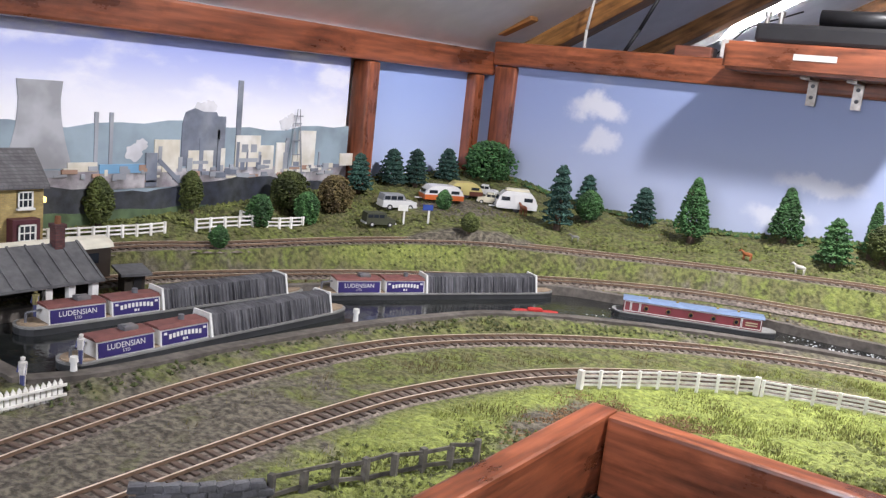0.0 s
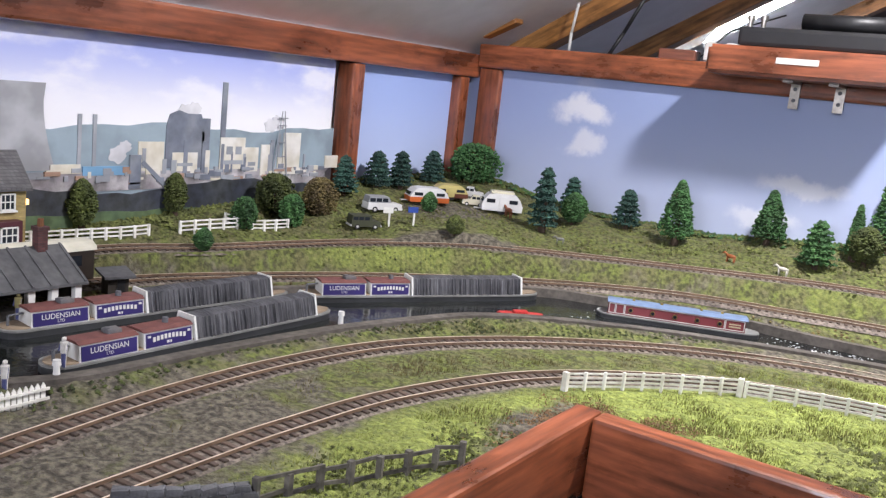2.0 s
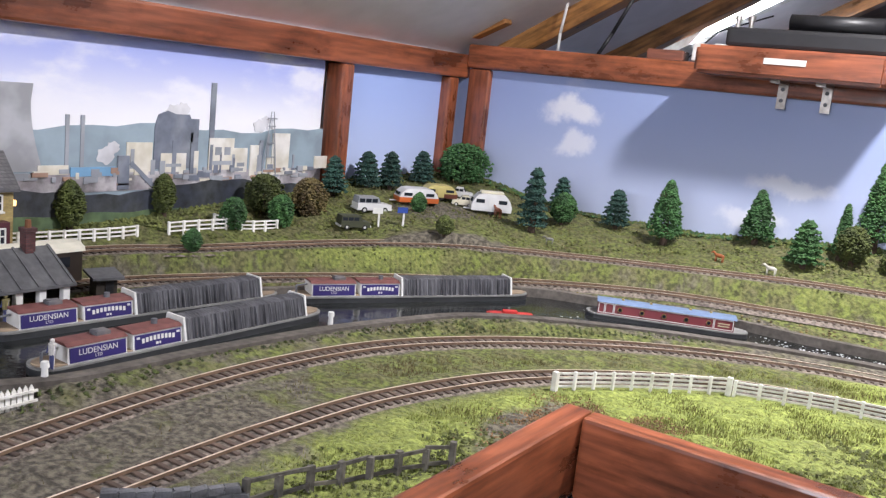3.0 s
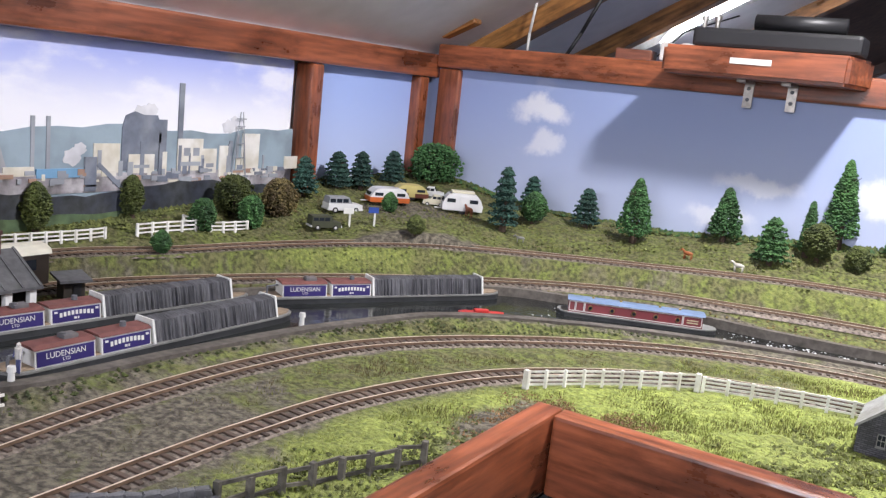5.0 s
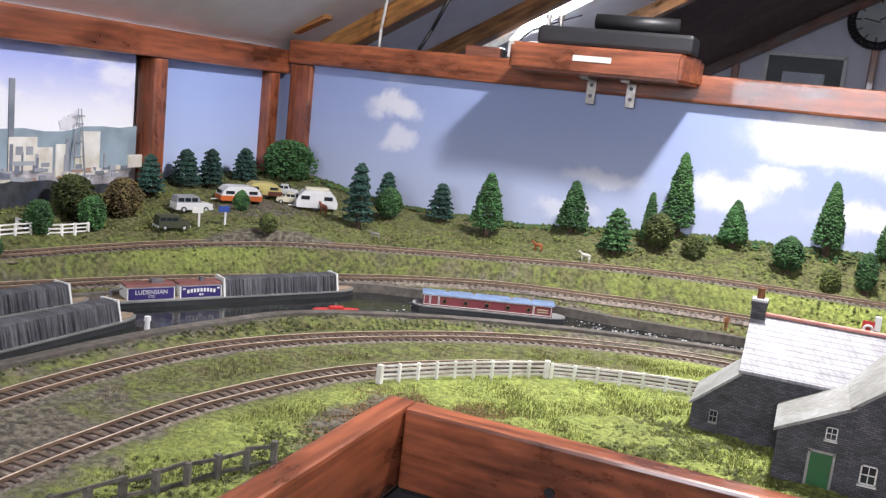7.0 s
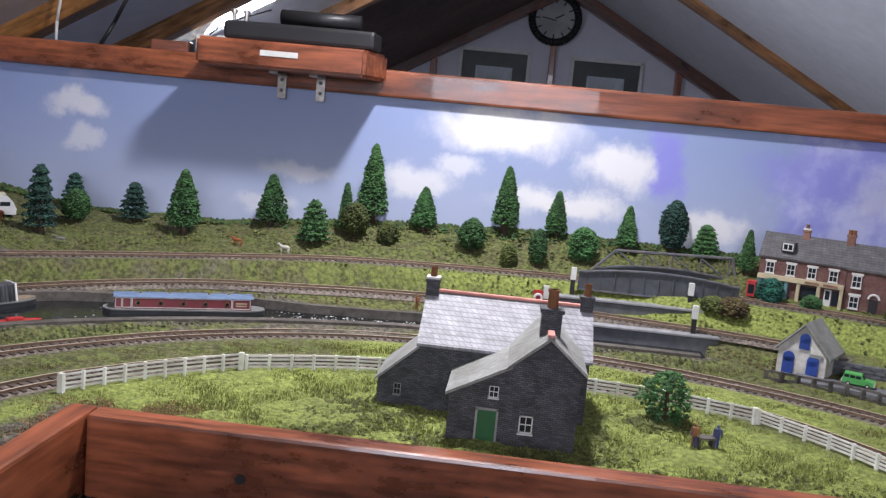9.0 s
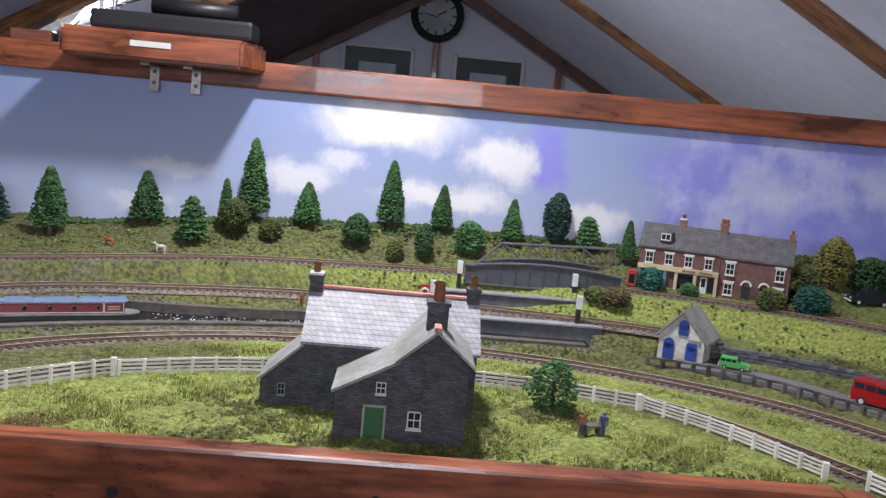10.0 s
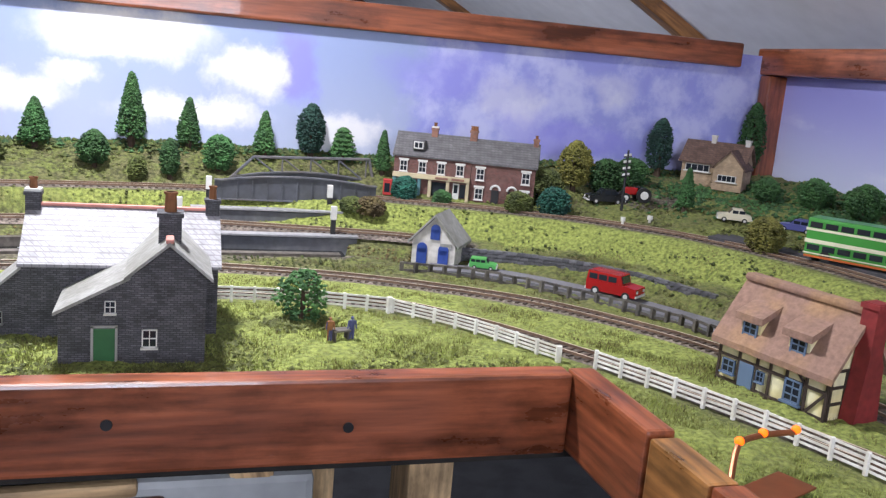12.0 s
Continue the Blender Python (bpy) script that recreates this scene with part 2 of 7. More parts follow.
# ---- helpers for shapes ----
def box(bm, c, s, bevel=0.0, rz=0.0, m=None):
    """A box of size s round the point c."""
    made = bmesh.ops.create_cube(bm, size=1)["verts"]
    bmesh.ops.scale(bm, vec=s, verts=made)
    if bevel:
        edges = list({e for v in made for e in v.link_edges})
        made = [v for v in bmesh.ops.bevel(bm, geom=edges, offset=bevel, segments=2, affect="EDGES", profile=0.6)["verts"]]
        made = list({w for v in made for f in v.link_faces for w in f.verts})
    mat = Matrix.Translation(c) @ Matrix.Rotation(rz, 4, "Z") @ (m or Matrix())
    bmesh.ops.transform(bm, matrix=mat, verts=made)
    return bm


def boxed(c, s, bevel=0.0, rz=0.0, m=None):
    return box(bmesh.new(), c, s, bevel, rz, m)


def rod(bm, a, b, r0, r1=None, n=10):
    """A tapered round rod from a to b."""
    a, b = Vector(a), Vector(b)
    made = bmesh.ops.create_cone(bm, cap_ends=True, segments=n, radius1=r0, radius2=r0 if r1 is None else r1, depth=(b - a).length)["verts"]
    turn = (b - a).to_track_quat("Z", "Y").to_matrix().to_4x4()
    bmesh.ops.transform(bm, matrix=Matrix.Translation((a + b) / 2) @ turn, verts=made)
    return bm


def rodded(a, b, r0, r1=None, n=10):
    return rod(bmesh.new(), a, b, r0, r1, n)


def prism(bm, outline, a, b, axis="y"):
    """A flat outline, given as pairs, drawn out from a to b along an axis."""
    def at(p, w):
        return (p[0], w, p[1]) if axis == "y" else (w, p[0], p[1]) if axis == "x" else (p[0], p[1], w)
    v0, v1 = [bm.verts.new(at(p, a)) for p in outline], [bm.verts.new(at(p, b)) for p in outline]
    bm.faces.new(v0)
    bm.faces.new(v1[::-1])
    for i in range(len(outline)):
        j = (i + 1) % len(outline)
        bm.faces.new((v0[i], v0[j], v1[j], v1[i]))
    bmesh.ops.recalc_face_normals(bm, faces=bm.faces)
    return bm


def prismed(outline, a, b, axis="y"):
    return prism(bmesh.new(), outline, a, b, axis)


def blob(bm, c, r, squash=(1, 1, 1), level=1, rough=0.2, rng=random):
    made = bmesh.ops.create_icosphere(bm, subdivisions=level, radius=1)["verts"]
    for v in made:
        k = r * (1 + rough * (rng.random() * 2 - 1))
        v.co = Vector((v.co.x * squash[0], v.co.y * squash[1], v.co.z * squash[2])) * k + Vector(c)
    return bm


def finish(bm, smooth=False):
    bmesh.ops.scale(bm, vec=(U, U, U), verts=bm.verts)
    me = bpy.data.meshes.new("mesh")
    bm.to_mesh(me)
    bm.free()
    if smooth:
        for p in me.polygons:
            p.use_smooth = True
    return me


def part(name, bm, mat, parent, label="", smooth=False):
    """One mesh of its own under a thing or under a part."""
    ob = new(name, finish(bm, smooth))
    ob.data.materials.append(mat)
    ob.parent = parent
    if label:
        ob["label"] = label
    return ob


def thing(name, x, y, z, rz=0.0, label="", category="", group="", kind=""):
    """An Empty at a thing's base; degrees about the vertical."""
    ob = new(name)
    ob.empty_display_size = 0.01
    ob.matrix_world = pose(x * U, y * U, z * U, 0, 0, rz)
    return tagged(ob, label, category, group, kind)


def solid(name, bm, mat, label="", category="", kind="", smooth=False, at=None, group=""):
    """A thing or a piece of the setting that is one mesh."""
    ob = new(name, finish(bm, smooth))
    ob.data.materials.append(mat)
    if at:
        ob.matrix_world = pose(at[0] * U, at[1] * U, at[2] * U, 0, 0, at[3] if len(at) > 3 else 0)
    return tagged(ob, label, category, group, kind)


def raw(name, verts, faces, mat, label="", category="", kind="", parent=None):
    me = bpy.data.meshes.new(name)
    me.from_pydata((np.asarray(verts) * U).tolist(), [], faces if isinstance(faces, list) else faces.tolist())
    me.materials.append(mat)
    ob = new(name, me)
    ob.parent = parent
    return tagged(ob, label, category, "", kind)


def bar(name, a, b, width, depth, mat, kind="structure", label="", category="", parent=None, bevel=0.03):
    """A timber from a to b; its own x axis runs along it."""
    a, b = Vector(a), Vector(b)
    ob = new(name, finish(boxed((0, 0, 0), ((b - a).length, depth, width), bevel)))
    ob.data.materials.append(mat)
    x = (b - a).normalized()
    up = Vector((0, 0, 1)) if abs(x.z) < 0.95 else Vector((0, 1, 0))
    y = up.cross(x).normalized()
    turn = Matrix((x, y, x.cross(y))).transposed().to_4x4()
    ob.matrix_world = Matrix.Translation((a + b) / 2 * U) @ turn
    if parent:
        ob.parent = parent
    return tagged(ob, label, category, "", kind)


# ---- lie of the land ----
def spline(ctrl, step=0.05):
    """Catmull-Rom through the control points, resampled evenly."""
    p = np.array(ctrl, float)
    p = np.vstack([2 * p[0] - p[1], p, 2 * p[-1] - p[-2]])
    out = []
    for i in range(1, len(p) - 2):
        u = np.linspace(0, 1, 24, endpoint=False)[:, None]
        a, b, c, d = p[i - 1], p[i], p[i + 1], p[i + 2]
        out.append(0.5 * (2 * b + (c - a) * u + (2 * a - 5 * b + 4 * c - d) * u**2 + (3 * b - a - 3 * c + d) * u**3))
    q = np.vstack(out + [p[-2:-1]])
    s = np.r_[0, np.cumsum(np.linalg.norm(np.diff(q, axis=0), axis=1))]
    t = np.linspace(0, s[-1], max(2, int(s[-1] / step)))
    return np.stack([np.interp(t, s, q[:, k]) for k in range(2)], 1)


TRACK_1 = spline([(3.6, -10.2), (3.5, -9.2), (3.47, -8.2), (3.46, -7.4), (3.47, -6.9), (3.55, -6.1), (3.84, -5.2), (4.27, -4.55), (4.94, -3.94), (5.85, -3.58), (6.9, -3.44), (7.7, -3.44), (8.35, -3.55), (8.98, -3.78), (9.5, -4.3), (9.95, -4.95), (10.25, -5.45), (10.62, -6.3), (10.95, -7.3), (11.05, -9.0)])
TRACK_2 = spline([(3.0, -10.2), (2.9, -8.8), (2.77, -7.9), (2.69, -7.0), (2.72, -6.1), (2.9, -5.25), (3.28, -4.54), (3.78, -3.93), (4.38, -3.38), (5.1, -2.95), (5.8, -2.7), (6.5, -2.6), (7.3, -2.58), (7.9, -2.66), (8.6, -2.84), (9.4, -3.18), (10.15, -3.66), (10.75, -4.35), (11.12, -5.0), (11.4, -5.9), (11.5, -7.2), (11.5, -9.5)])
TRACK_3 = spline([(0.5, -9.5), (0.5, -7.4), (0.61, -5.85), (1.22, -4.44), (1.94, -3.33), (2.72, -2.48), (3.68, -1.95), (4.69, -1.67), (5.5, -1.45), (6.6, -1.3), (7.6, -1.34), (8.5, -1.5), (9.4, -1.7), (10.1, -2.0)])
TRACK_4 = spline([(0.08, -9.5), (0.1, -7.4), (0.24, -5.76), (0.57, -4.94), (0.93, -3.85), (1.43, -3.03), (2.02, -2.45), (2.99, -1.82), (4.04, -1.42), (5.4, -0.98), (6.5, -0.76), (7.6, -0.66), (8.6, -0.72), (9.5, -0.92), (10.5, -1.28), (11.4, -1.75), (12.2, -2.5), (12.7, -3.5), (12.95, -4.6), (13.0, -6.5), (13.0, -9.5)])
BANK = np.vstack([TRACK_3, spline([(10.2, -2.05), (11.06, -2.5), (11.6, -3.3), (11.9, -4.2), (12.1, -5.5), (12.1, -9.5)])])
CANAL_NEAR = spline([(2.14, -7.7), (2.28, -7.3), (2.35, -6.42), (2.5, -5.34), (2.76, -4.42), (2.92, -4.08), (3.32, -3.66), (4.14, -3.11), (4.97, -2.73), (5.67, -2.5), (6.3, -2.36), (7.6, -2.28), (8.9, -2.26)])
CANAL_FAR = spline([(0.92, -7.7), (0.95, -6.9), (1.15, -5.7), (1.5, -4.75), (2.1, -3.7), (2.72, -2.76), (3.35, -2.45), (4.4, -2.06), (5.04, -2.02), (5.6, -1.96), (6.3, -1.85), (7.6, -1.76), (8.9, -1.76)])


def signed(px, py, line):
    """Distance to a line of points, positive on its left-hand (outer) side."""
    best, side = np.full(px.shape, 1e9), np.zeros(px.shape)
    step = 3
    seg = line[::step]
    for (ax, ay), (bx, by) in zip(seg[:-1], seg[1:]):
        dx, dy = bx - ax, by - ay
        u = np.clip(((px - ax) * dx + (py - ay) * dy) / (dx * dx + dy * dy + 1e-12), 0, 1)
        d = np.hypot(px - ax - u * dx, py - ay - u * dy)
        near = d < best
        best = np.where(near, d, best)
        side = np.where(near, np.sign(dx * (py - ay) - dy * (px - ax)), side)
    return best * side


def ease(a, b, v):
    u = np.clip((v - a) / (b - a), 0, 1)
    return u * u * (3 - 2 * u)


def z3(x):
    return 0.1 + 0.08 * ease(2.0, 4.5, x)


def z4(x):
    return 0.28 + 0.06 * ease(0.4, 2.0, x) + 0.08 * ease(2.5, 5.5, x)


def wall_height(x, y):
    """How high the scenery reaches at the walls."""
    north = np.interp(x, [0, 0.8, 1.7, 3.5, 4.6, 5.6, 7.3, 9.7, 11.6, 13.7, 14.8], [0.82, 0.68, 0.52, 0.54, 0.68, 0.77, 0.86, 0.8, 0.85, 0.8, 0.85])
    west = np.interp(y, [-9, -6.1, -5, -2.7, -2.1, -0.9, 0], [0.46, 0.46, 0.5, 0.65, 0.73, 0.76, 0.82])
    w = np.clip((x + 0.28) / (np.clip(x + 0.28, 0.01, 99) + np.clip(0.2 - y, 0.01, 99)), 0, 1)
    return west * (1 - w) + north * w


def height(x, y):
    x, y = np.asarray(x, float), np.asarray(y, float)
    d3, d4 = signed(x, y, BANK), signed(x, y, TRACK_4)
    dn, df = signed(x, y, CANAL_NEAR), signed(x, y, CANAL_FAR)
    near = 0.05 * ease(-0.3, -0.05, -np.abs(np.where(dn > -0.6, dn, 9)))
    lo = z3(x) - 0.035
    rise = ease(-0.6, 0.0, d3)
    inner = np.where(dn < 0, near, np.maximum(0.06, rise * lo))
    inner = np.where(x > 8.95, 0.0 + lo * ease(-0.35, -0.05, d3), inner)
    up = np.clip(d3 - 0.17, 0, 9)
    mid = lo + (z4(x) - 0.035 - lo) * ease(0.0, 1.0, up / (up + np.clip(-d4 - 0.24, 0, 9) + 1e-6))
    dw = np.minimum(np.minimum(x + 0.28, 0.2 - y), 14.9 - x)
    s = np.clip((d4 - 0.16) / np.clip(d4 - 0.16 + dw, 0.05, 99), 0, 1)
    outer = z4(x) - 0.035 + np.clip(wall_height(x, y) - z4(x), 0, 9) * s**0.85
    # the shelf on which the caravans stand
    c = np.exp(-(((x - 1.35) / 0.7) ** 2 + ((y + 2.2) / 0.85) ** 2) ** 2)
    outer = outer * (1 - 0.6 * c) + 0.6 * c * np.maximum(outer, 0.56)
    z = np.where(d3 < 0, inner, np.where(d4 < 0, mid, outer))
    water = (dn > 0) & (df < 0) & (x < 8.95) & (y > -7.62)
    return np.where(water, -0.15, z)

# ---- room ----
RIDGE_X, RIDGE_Z, PITCH, GABLE_Y, FLOOR = 8.02, 7.05, 0.56, 21.7, -9.0


def roof_z(x):
    return RIDGE_Z - PITCH * abs(x - RIDGE_X)


solid("floor", boxed((8.5, 0, FLOOR - 0.1), (34, 46, 0.2)), material("dark_grey_carpet", (0.04, 0.04, 0.043), 0.95, 0.3, 300, 0.3), "dark grey carpeted loft floor under the layout", "floor", "structure")
# left slope with its roof window, in strips round the opening
WIN = (0.4, 3.6, 4.25, 5.6)  # x from, to; y from, to


def slope(x0, x1, y0, y1, name="ceiling"):
    bm = bmesh.new()
    prism(bm, [(x0, roof_z(x0)), (x1, roof_z(x1)), (x1, roof_z(x1) + 0.25), (x0, roof_z(x0) + 0.25)], y0, y1, "y")
    return bm


ceiling = slope(-9, WIN[0], -23, 22)
for bm_args in ((WIN[0], WIN[1], -23, WIN[2]), (WIN[0], WIN[1], WIN[3], 22), (WIN[1], RIDGE_X, -23, 22), (RIDGE_X, 26, -23, 22)):
    x0, x1, y0, y1 = bm_args
    prism(ceiling, [(x0, roof_z(x0)), (x1, roof_z(x1)), (x1, roof_z(x1) + 0.25), (x0, roof_z(x0) + 0.25)], y0, y1, "y")
solid("ceiling", ceiling, PLASTER, "sloping matt white boarded loft ceiling", "ceiling", "structure")
window = thing("window_1", 0, 0, 0, 0, "open roof window with a white frame in the sloping ceiling", "window", "", "structure")
for n, (x0, x1, y0, y1) in enumerate(((WIN[0] - 0.1, WIN[0] + 0.25, WIN[2], WIN[3]), (WIN[1] - 0.25, WIN[1] + 0.1, WIN[2], WIN[3]), (WIN[0], WIN[1], WIN[2] - 0.1, WIN[2] + 0.2), (WIN[0], WIN[1], WIN[3] - 0.2, WIN[3] + 0.1))):
    part("window_frame", prismed([(x0, roof_z(x0) - 0.12), (x1, roof_z(x1) - 0.12), (x1, roof_z(x1) + 0.5), (x0, roof_z(x0) + 0.5)], y0, y1, "y"), WHITE, window)
pane = part("pane", prismed([(WIN[0], roof_z(WIN[0]) + 0.4), (WIN[1], roof_z(WIN[1]) + 0.4), (WIN[1], roof_z(WIN[1]) + 0.44), (WIN[0], roof_z(WIN[0]) + 0.44)], WIN[2], WIN[3], "y"), GLASS, window)
pane.visible_shadow = False
# the gable beyond, with its posts, rafters, clock and pictures
gable = solid("wall_north", prismed([(-8, FLOOR), (25, FLOOR), (25, -2.0), (RIDGE_X, RIDGE_Z + 0.1), (-8, -2.0)], GABLE_Y, GABLE_Y + 0.4, "y"), CREAM, "pale lilac-white painted gable wall", "wall", "structure")
solid("wall_south", prismed([(-8, FLOOR), (25, FLOOR), (25, -2.0), (RIDGE_X, RIDGE_Z + 0.1), (-8, -2.0)], -23.2, -22.8, "y"), CREAM, "pale painted gable wall behind the layout", "wall", "structure")
solid("wall_east_low", boxed((25, -0.5, -5), (0.3, 45, 9)), CREAM, "low painted side wall", "wall", "structure")
solid("wall_west_low", boxed((-8.2, -0.5, -5), (0.3, 45, 9)), CREAM, "low painted side wall", "wall", "structure")
for x in (3.56, 7.7, 12.1):
    bar("trim", (x, GABLE_Y - 0.12, -3), (x, GABLE_Y - 0.12, roof_z(x) - 0.1), 0.3, 0.22, STAIN, label="brown stud on the gable wall", category="trim")
bar("trim", (-1, GABLE_Y - 0.3, roof_z(-1) - 0.2), (RIDGE_X, GABLE_Y - 0.3, RIDGE_Z - 0.2), 0.45, 0.5, STAIN_DARK, label="dark stained rafter along the gable", category="rafter")
bar("trim", (RIDGE_X, GABLE_Y - 0.3, RIDGE_Z - 0.2), (18.5, GABLE_Y - 0.3, roof_z(18.5) - 0.2), 0.45, 0.5, STAIN_DARK, label="dark stained rafter along the gable", category="rafter")
for y in (1.0, 4.0, 8.5):
    bar("trim", (-0.4, y, roof_z(-0.4) - 0.14), (RIDGE_X, y, RIDGE_Z - 0.14), 0.3, 0.35, STAIN_GOLD, label="golden stained rafter under the ceiling", category="rafter")
for y in (3.3, 12.6):
    bar("trim", (RIDGE_X, y, RIDGE_Z - 0.12), (17.5, y, roof_z(17.5) - 0.12), 0.25, 0.3, STAIN_GOLD, label="golden stained rafter under the ceiling", category="rafter")
solid("ceiling_boards", prismed([(0.2, roof_z(0.2) - 0.1), (RIDGE_X - 0.3, roof_z(RIDGE_X - 0.3) - 0.1), (RIDGE_X - 0.3, roof_z(RIDGE_X - 0.3) - 0.02), (0.2, roof_z(0.2) - 0.02)], 9.0, 21.3, "y"), material("dark_brown_boarding", (0.10, 0.055, 0.04), 0.7, 0.3, 60, second=(0.14, 0.08, 0.06), patch=6), "dark brown boarding under the far roof slope", "ceiling", "structure")
clock = thing("wall_clock", 7.65, GABLE_Y - 0.35, 5.8, 0, "round wall clock with a black rim and grey dial", "clock")
bm = bmesh.new()
for n in range(40):
    a, b = 2 * math.pi * n / 40, 2 * math.pi * (n + 1) / 40
    rod(bm, (0.8 * math.cos(a), 0, 0.8 * math.sin(a)), (0.8 * math.cos(b), 0, 0.8 * math.sin(b)), 0.13, n=8)
part("rim", bm, BLACK, clock, "black moulded rim", True)
DIAL = material("grey_clock_dial", (0.36, 0.37, 0.36), 0.5, 0.05)
part("dial", rodded((0, 0.1, 0), (0, 0.02, 0), 0.76, n=40), DIAL, clock)
for n in range(12):
    a = 2 * math.pi * n / 12
    part("hour_mark", boxed((0.6 * math.sin(a), 0.0, 0.6 * math.cos(a)), (0.05, 0.02, 0.16), m=Matrix.Rotation(a, 4, "Y")), BLACK, clock)
part("hand_long", boxed((-0.2, -0.01, -0.02), (0.5, 0.02, 0.04), m=Matrix.Rotation(0.2, 4, "Y")), BLACK, clock)
part("hand_short", boxed((0.15, -0.02, 0.08), (0.34, 0.02, 0.05), m=Matrix.Rotation(-0.5, 4, "Y")), BLACK, clock)
MOUNT = material("dark_green_picture_mount", (0.05, 0.06, 0.055), 0.5, 0.1)
PRINT = material("faded_landscape_print", (0.45, 0.50, 0.56), 0.5, 0.3, 20, second=(0.25, 0.28, 0.25), patch=12)
for x, z in ((5.7, 3.72), (9.62, 3.68)):
    pic = thing("framed_picture", x, GABLE_Y - 0.05, z, 0, "framed print with a dark mount and white frame", "picture", "pictures on the gable")
    for c, s in (((0, -0.05, 0.85), (2.5, 0.12, 0.12)), ((0, -0.05, -0.85), (2.5, 0.12, 0.12)), ((-1.2, -0.05, 0), (0.12, 0.12, 1.8)), ((1.2, -0.05, 0), (0.12, 0.12, 1.8))):
        part("frame", boxed(c, s, 0.02), WHITE, pic)
    part("mount", boxed((0, 0, 0), (2.35, 0.04, 1.65)), MOUNT, pic)
    part("print", boxed((0, -0.03, -0.1), (1.3, 0.02, 0.8)), PRINT, pic)

# ---- backdrop panels, posts and beams round the layout ----
solid("wall_west", boxed((-0.45, -5.2, 0.18), (0.25, 11.2, 4.36)), PLASTER, "boarded low wall behind the photographic backdrop", "wall", "structure")
solid("panel_sky_1", boxed((-0.2, -1.25, 0.8), (0.06, 2.3, 2.8)), SKY_MID, "pale blue sky backdrop panel", "backdrop", "structure")
solid("panel_sky_2", boxed((7.4, 0.135, 0.75), (15.2, 0.08, 3.2)), SKY_LONG, "long cloudy sky backdrop panel", "backdrop", "structure")
solid("panel_sky_3", boxed((15.0, -4.8, 0.8), (0.08, 10.2, 3.0)), SKY_SIDE, "blotchy violet sky backdrop panel", "backdrop", "structure")
bar("beam_1", (-0.16, -10.6, 2.19), (-0.16, 0.3, 2.19), 0.31, 0.32, STAIN, label="varnished red-brown beam along the top of the backdrop", category="beam")
bar("beam_2", (0.0, 0.17, 2.33), (14.35, 0.17, 2.33), 0.31, 0.34, STAIN, label="varnished red-brown beam along the top of the sky panel", category="beam")
bar("beam_3", (14.86, 0.2, 2.28), (14.86, -9.5, 2.28), 0.34, 0.3, STAIN, label="varnished red-brown beam along the side panel", category="beam")
bar("post_1", (-0.14, -2.4, -0.4), (-0.14, -2.4, 2.03), 0.19, 0.26, STAIN, label="red-brown post between two backdrop panels", category="post")
bar("post_2", (-0.16, -0.2, -0.4), (-0.16, -0.2, 2.03), 0.22, 0.26, STAIN, label="red-brown post by the corner", category="post")
bar("post_3", (0.2, 0.13, -0.4), (0.2, 0.13, 2.17), 0.22, 0.33, STAIN, label="broad red-brown corner post", category="post")
bar("post_4", (14.84, -0.05, -0.4), (14.84, -0.05, 2.1), 0.2, 0.3, STAIN, label="red-brown corner post", category="post")
bar("trim", (0.0, 0.1, 2.62), (0.5, 0.1, 2.85), 0.14, 0.2, STAIN_GOLD, label="short golden batten over the corner", category="trim")

# the photographic backdrop: a flat print of a power station
photo = thing("photo_backdrop", -0.2, -0.12, 0.023, 0, "photographic backdrop of a power station under a cloudy sky", "backdrop", "", "structure")
part("print_sky", boxed((0, -6.5, 0.85), (0.06, 7.9, 2.8)), SKY_PHOTO, photo, "cloudy printed sky")


photo.scale = (1, 0.988, 0.988)


def ink(name, colour, spread=0.15, scale=60, second=None, patch=30):
    return material(name, colour, 0.55, spread, scale, second=second, patch=patch)


HILLS = ink("printed_hazy_hills", (0.30, 0.38, 0.44), 0.06)
TOWER = ink("printed_cooling_tower", (0.42, 0.43, 0.46), 0.05, 15)
PALE = ink("printed_pale_sheds", (0.62, 0.58, 0.48), 0.1, 60, (0.72, 0.70, 0.66))
SLATY = ink("printed_grey_works", (0.15, 0.17, 0.22), 0.25, 70, (0.22, 0.24, 0.28))
GREYISH = ink("printed_grey_steel", (0.34, 0.36, 0.40), 0.2)
BLUISH = ink("printed_blue_shed", (0.20, 0.40, 0.62), 0.1)
STEAM = ink("printed_steam", (0.70, 0.70, 0.74), 0.1, 25)
RUSTY = ink("printed_rusty_roof", (0.42, 0.27, 0.2), 0.2)
YARD = ink("printed_works_yard", (0.42, 0.40, 0.42), 0.6, 90, (0.22, 0.20, 0.22), 45)
SCRUB = ink("printed_dark_scrub", (0.045, 0.05, 0.055), 0.5, 120, (0.03, 0.035, 0.05), 30)
FIELD = ink("printed_green_field", (0.10, 0.15, 0.07), 0.4, 90, (0.07, 0.11, 0.06), 25)
level_at = 0.034


def printed(name, mat, outline, lift):
    part(name, prismed(outline, 0.03, 0.03 + lift * 0.004 + 0.002, "x"), mat, photo)


wave = [(-10.0 + 0.25 * n, 1.24 + 0.03 * math.sin(n * 0.7) + 0.02 * math.sin(n * 1.9)) for n in range(31)]
printed("hills", HILLS, [(-10.0, 0.6)] + [(-2.5, 0.6)] + wave[::-1], 1)
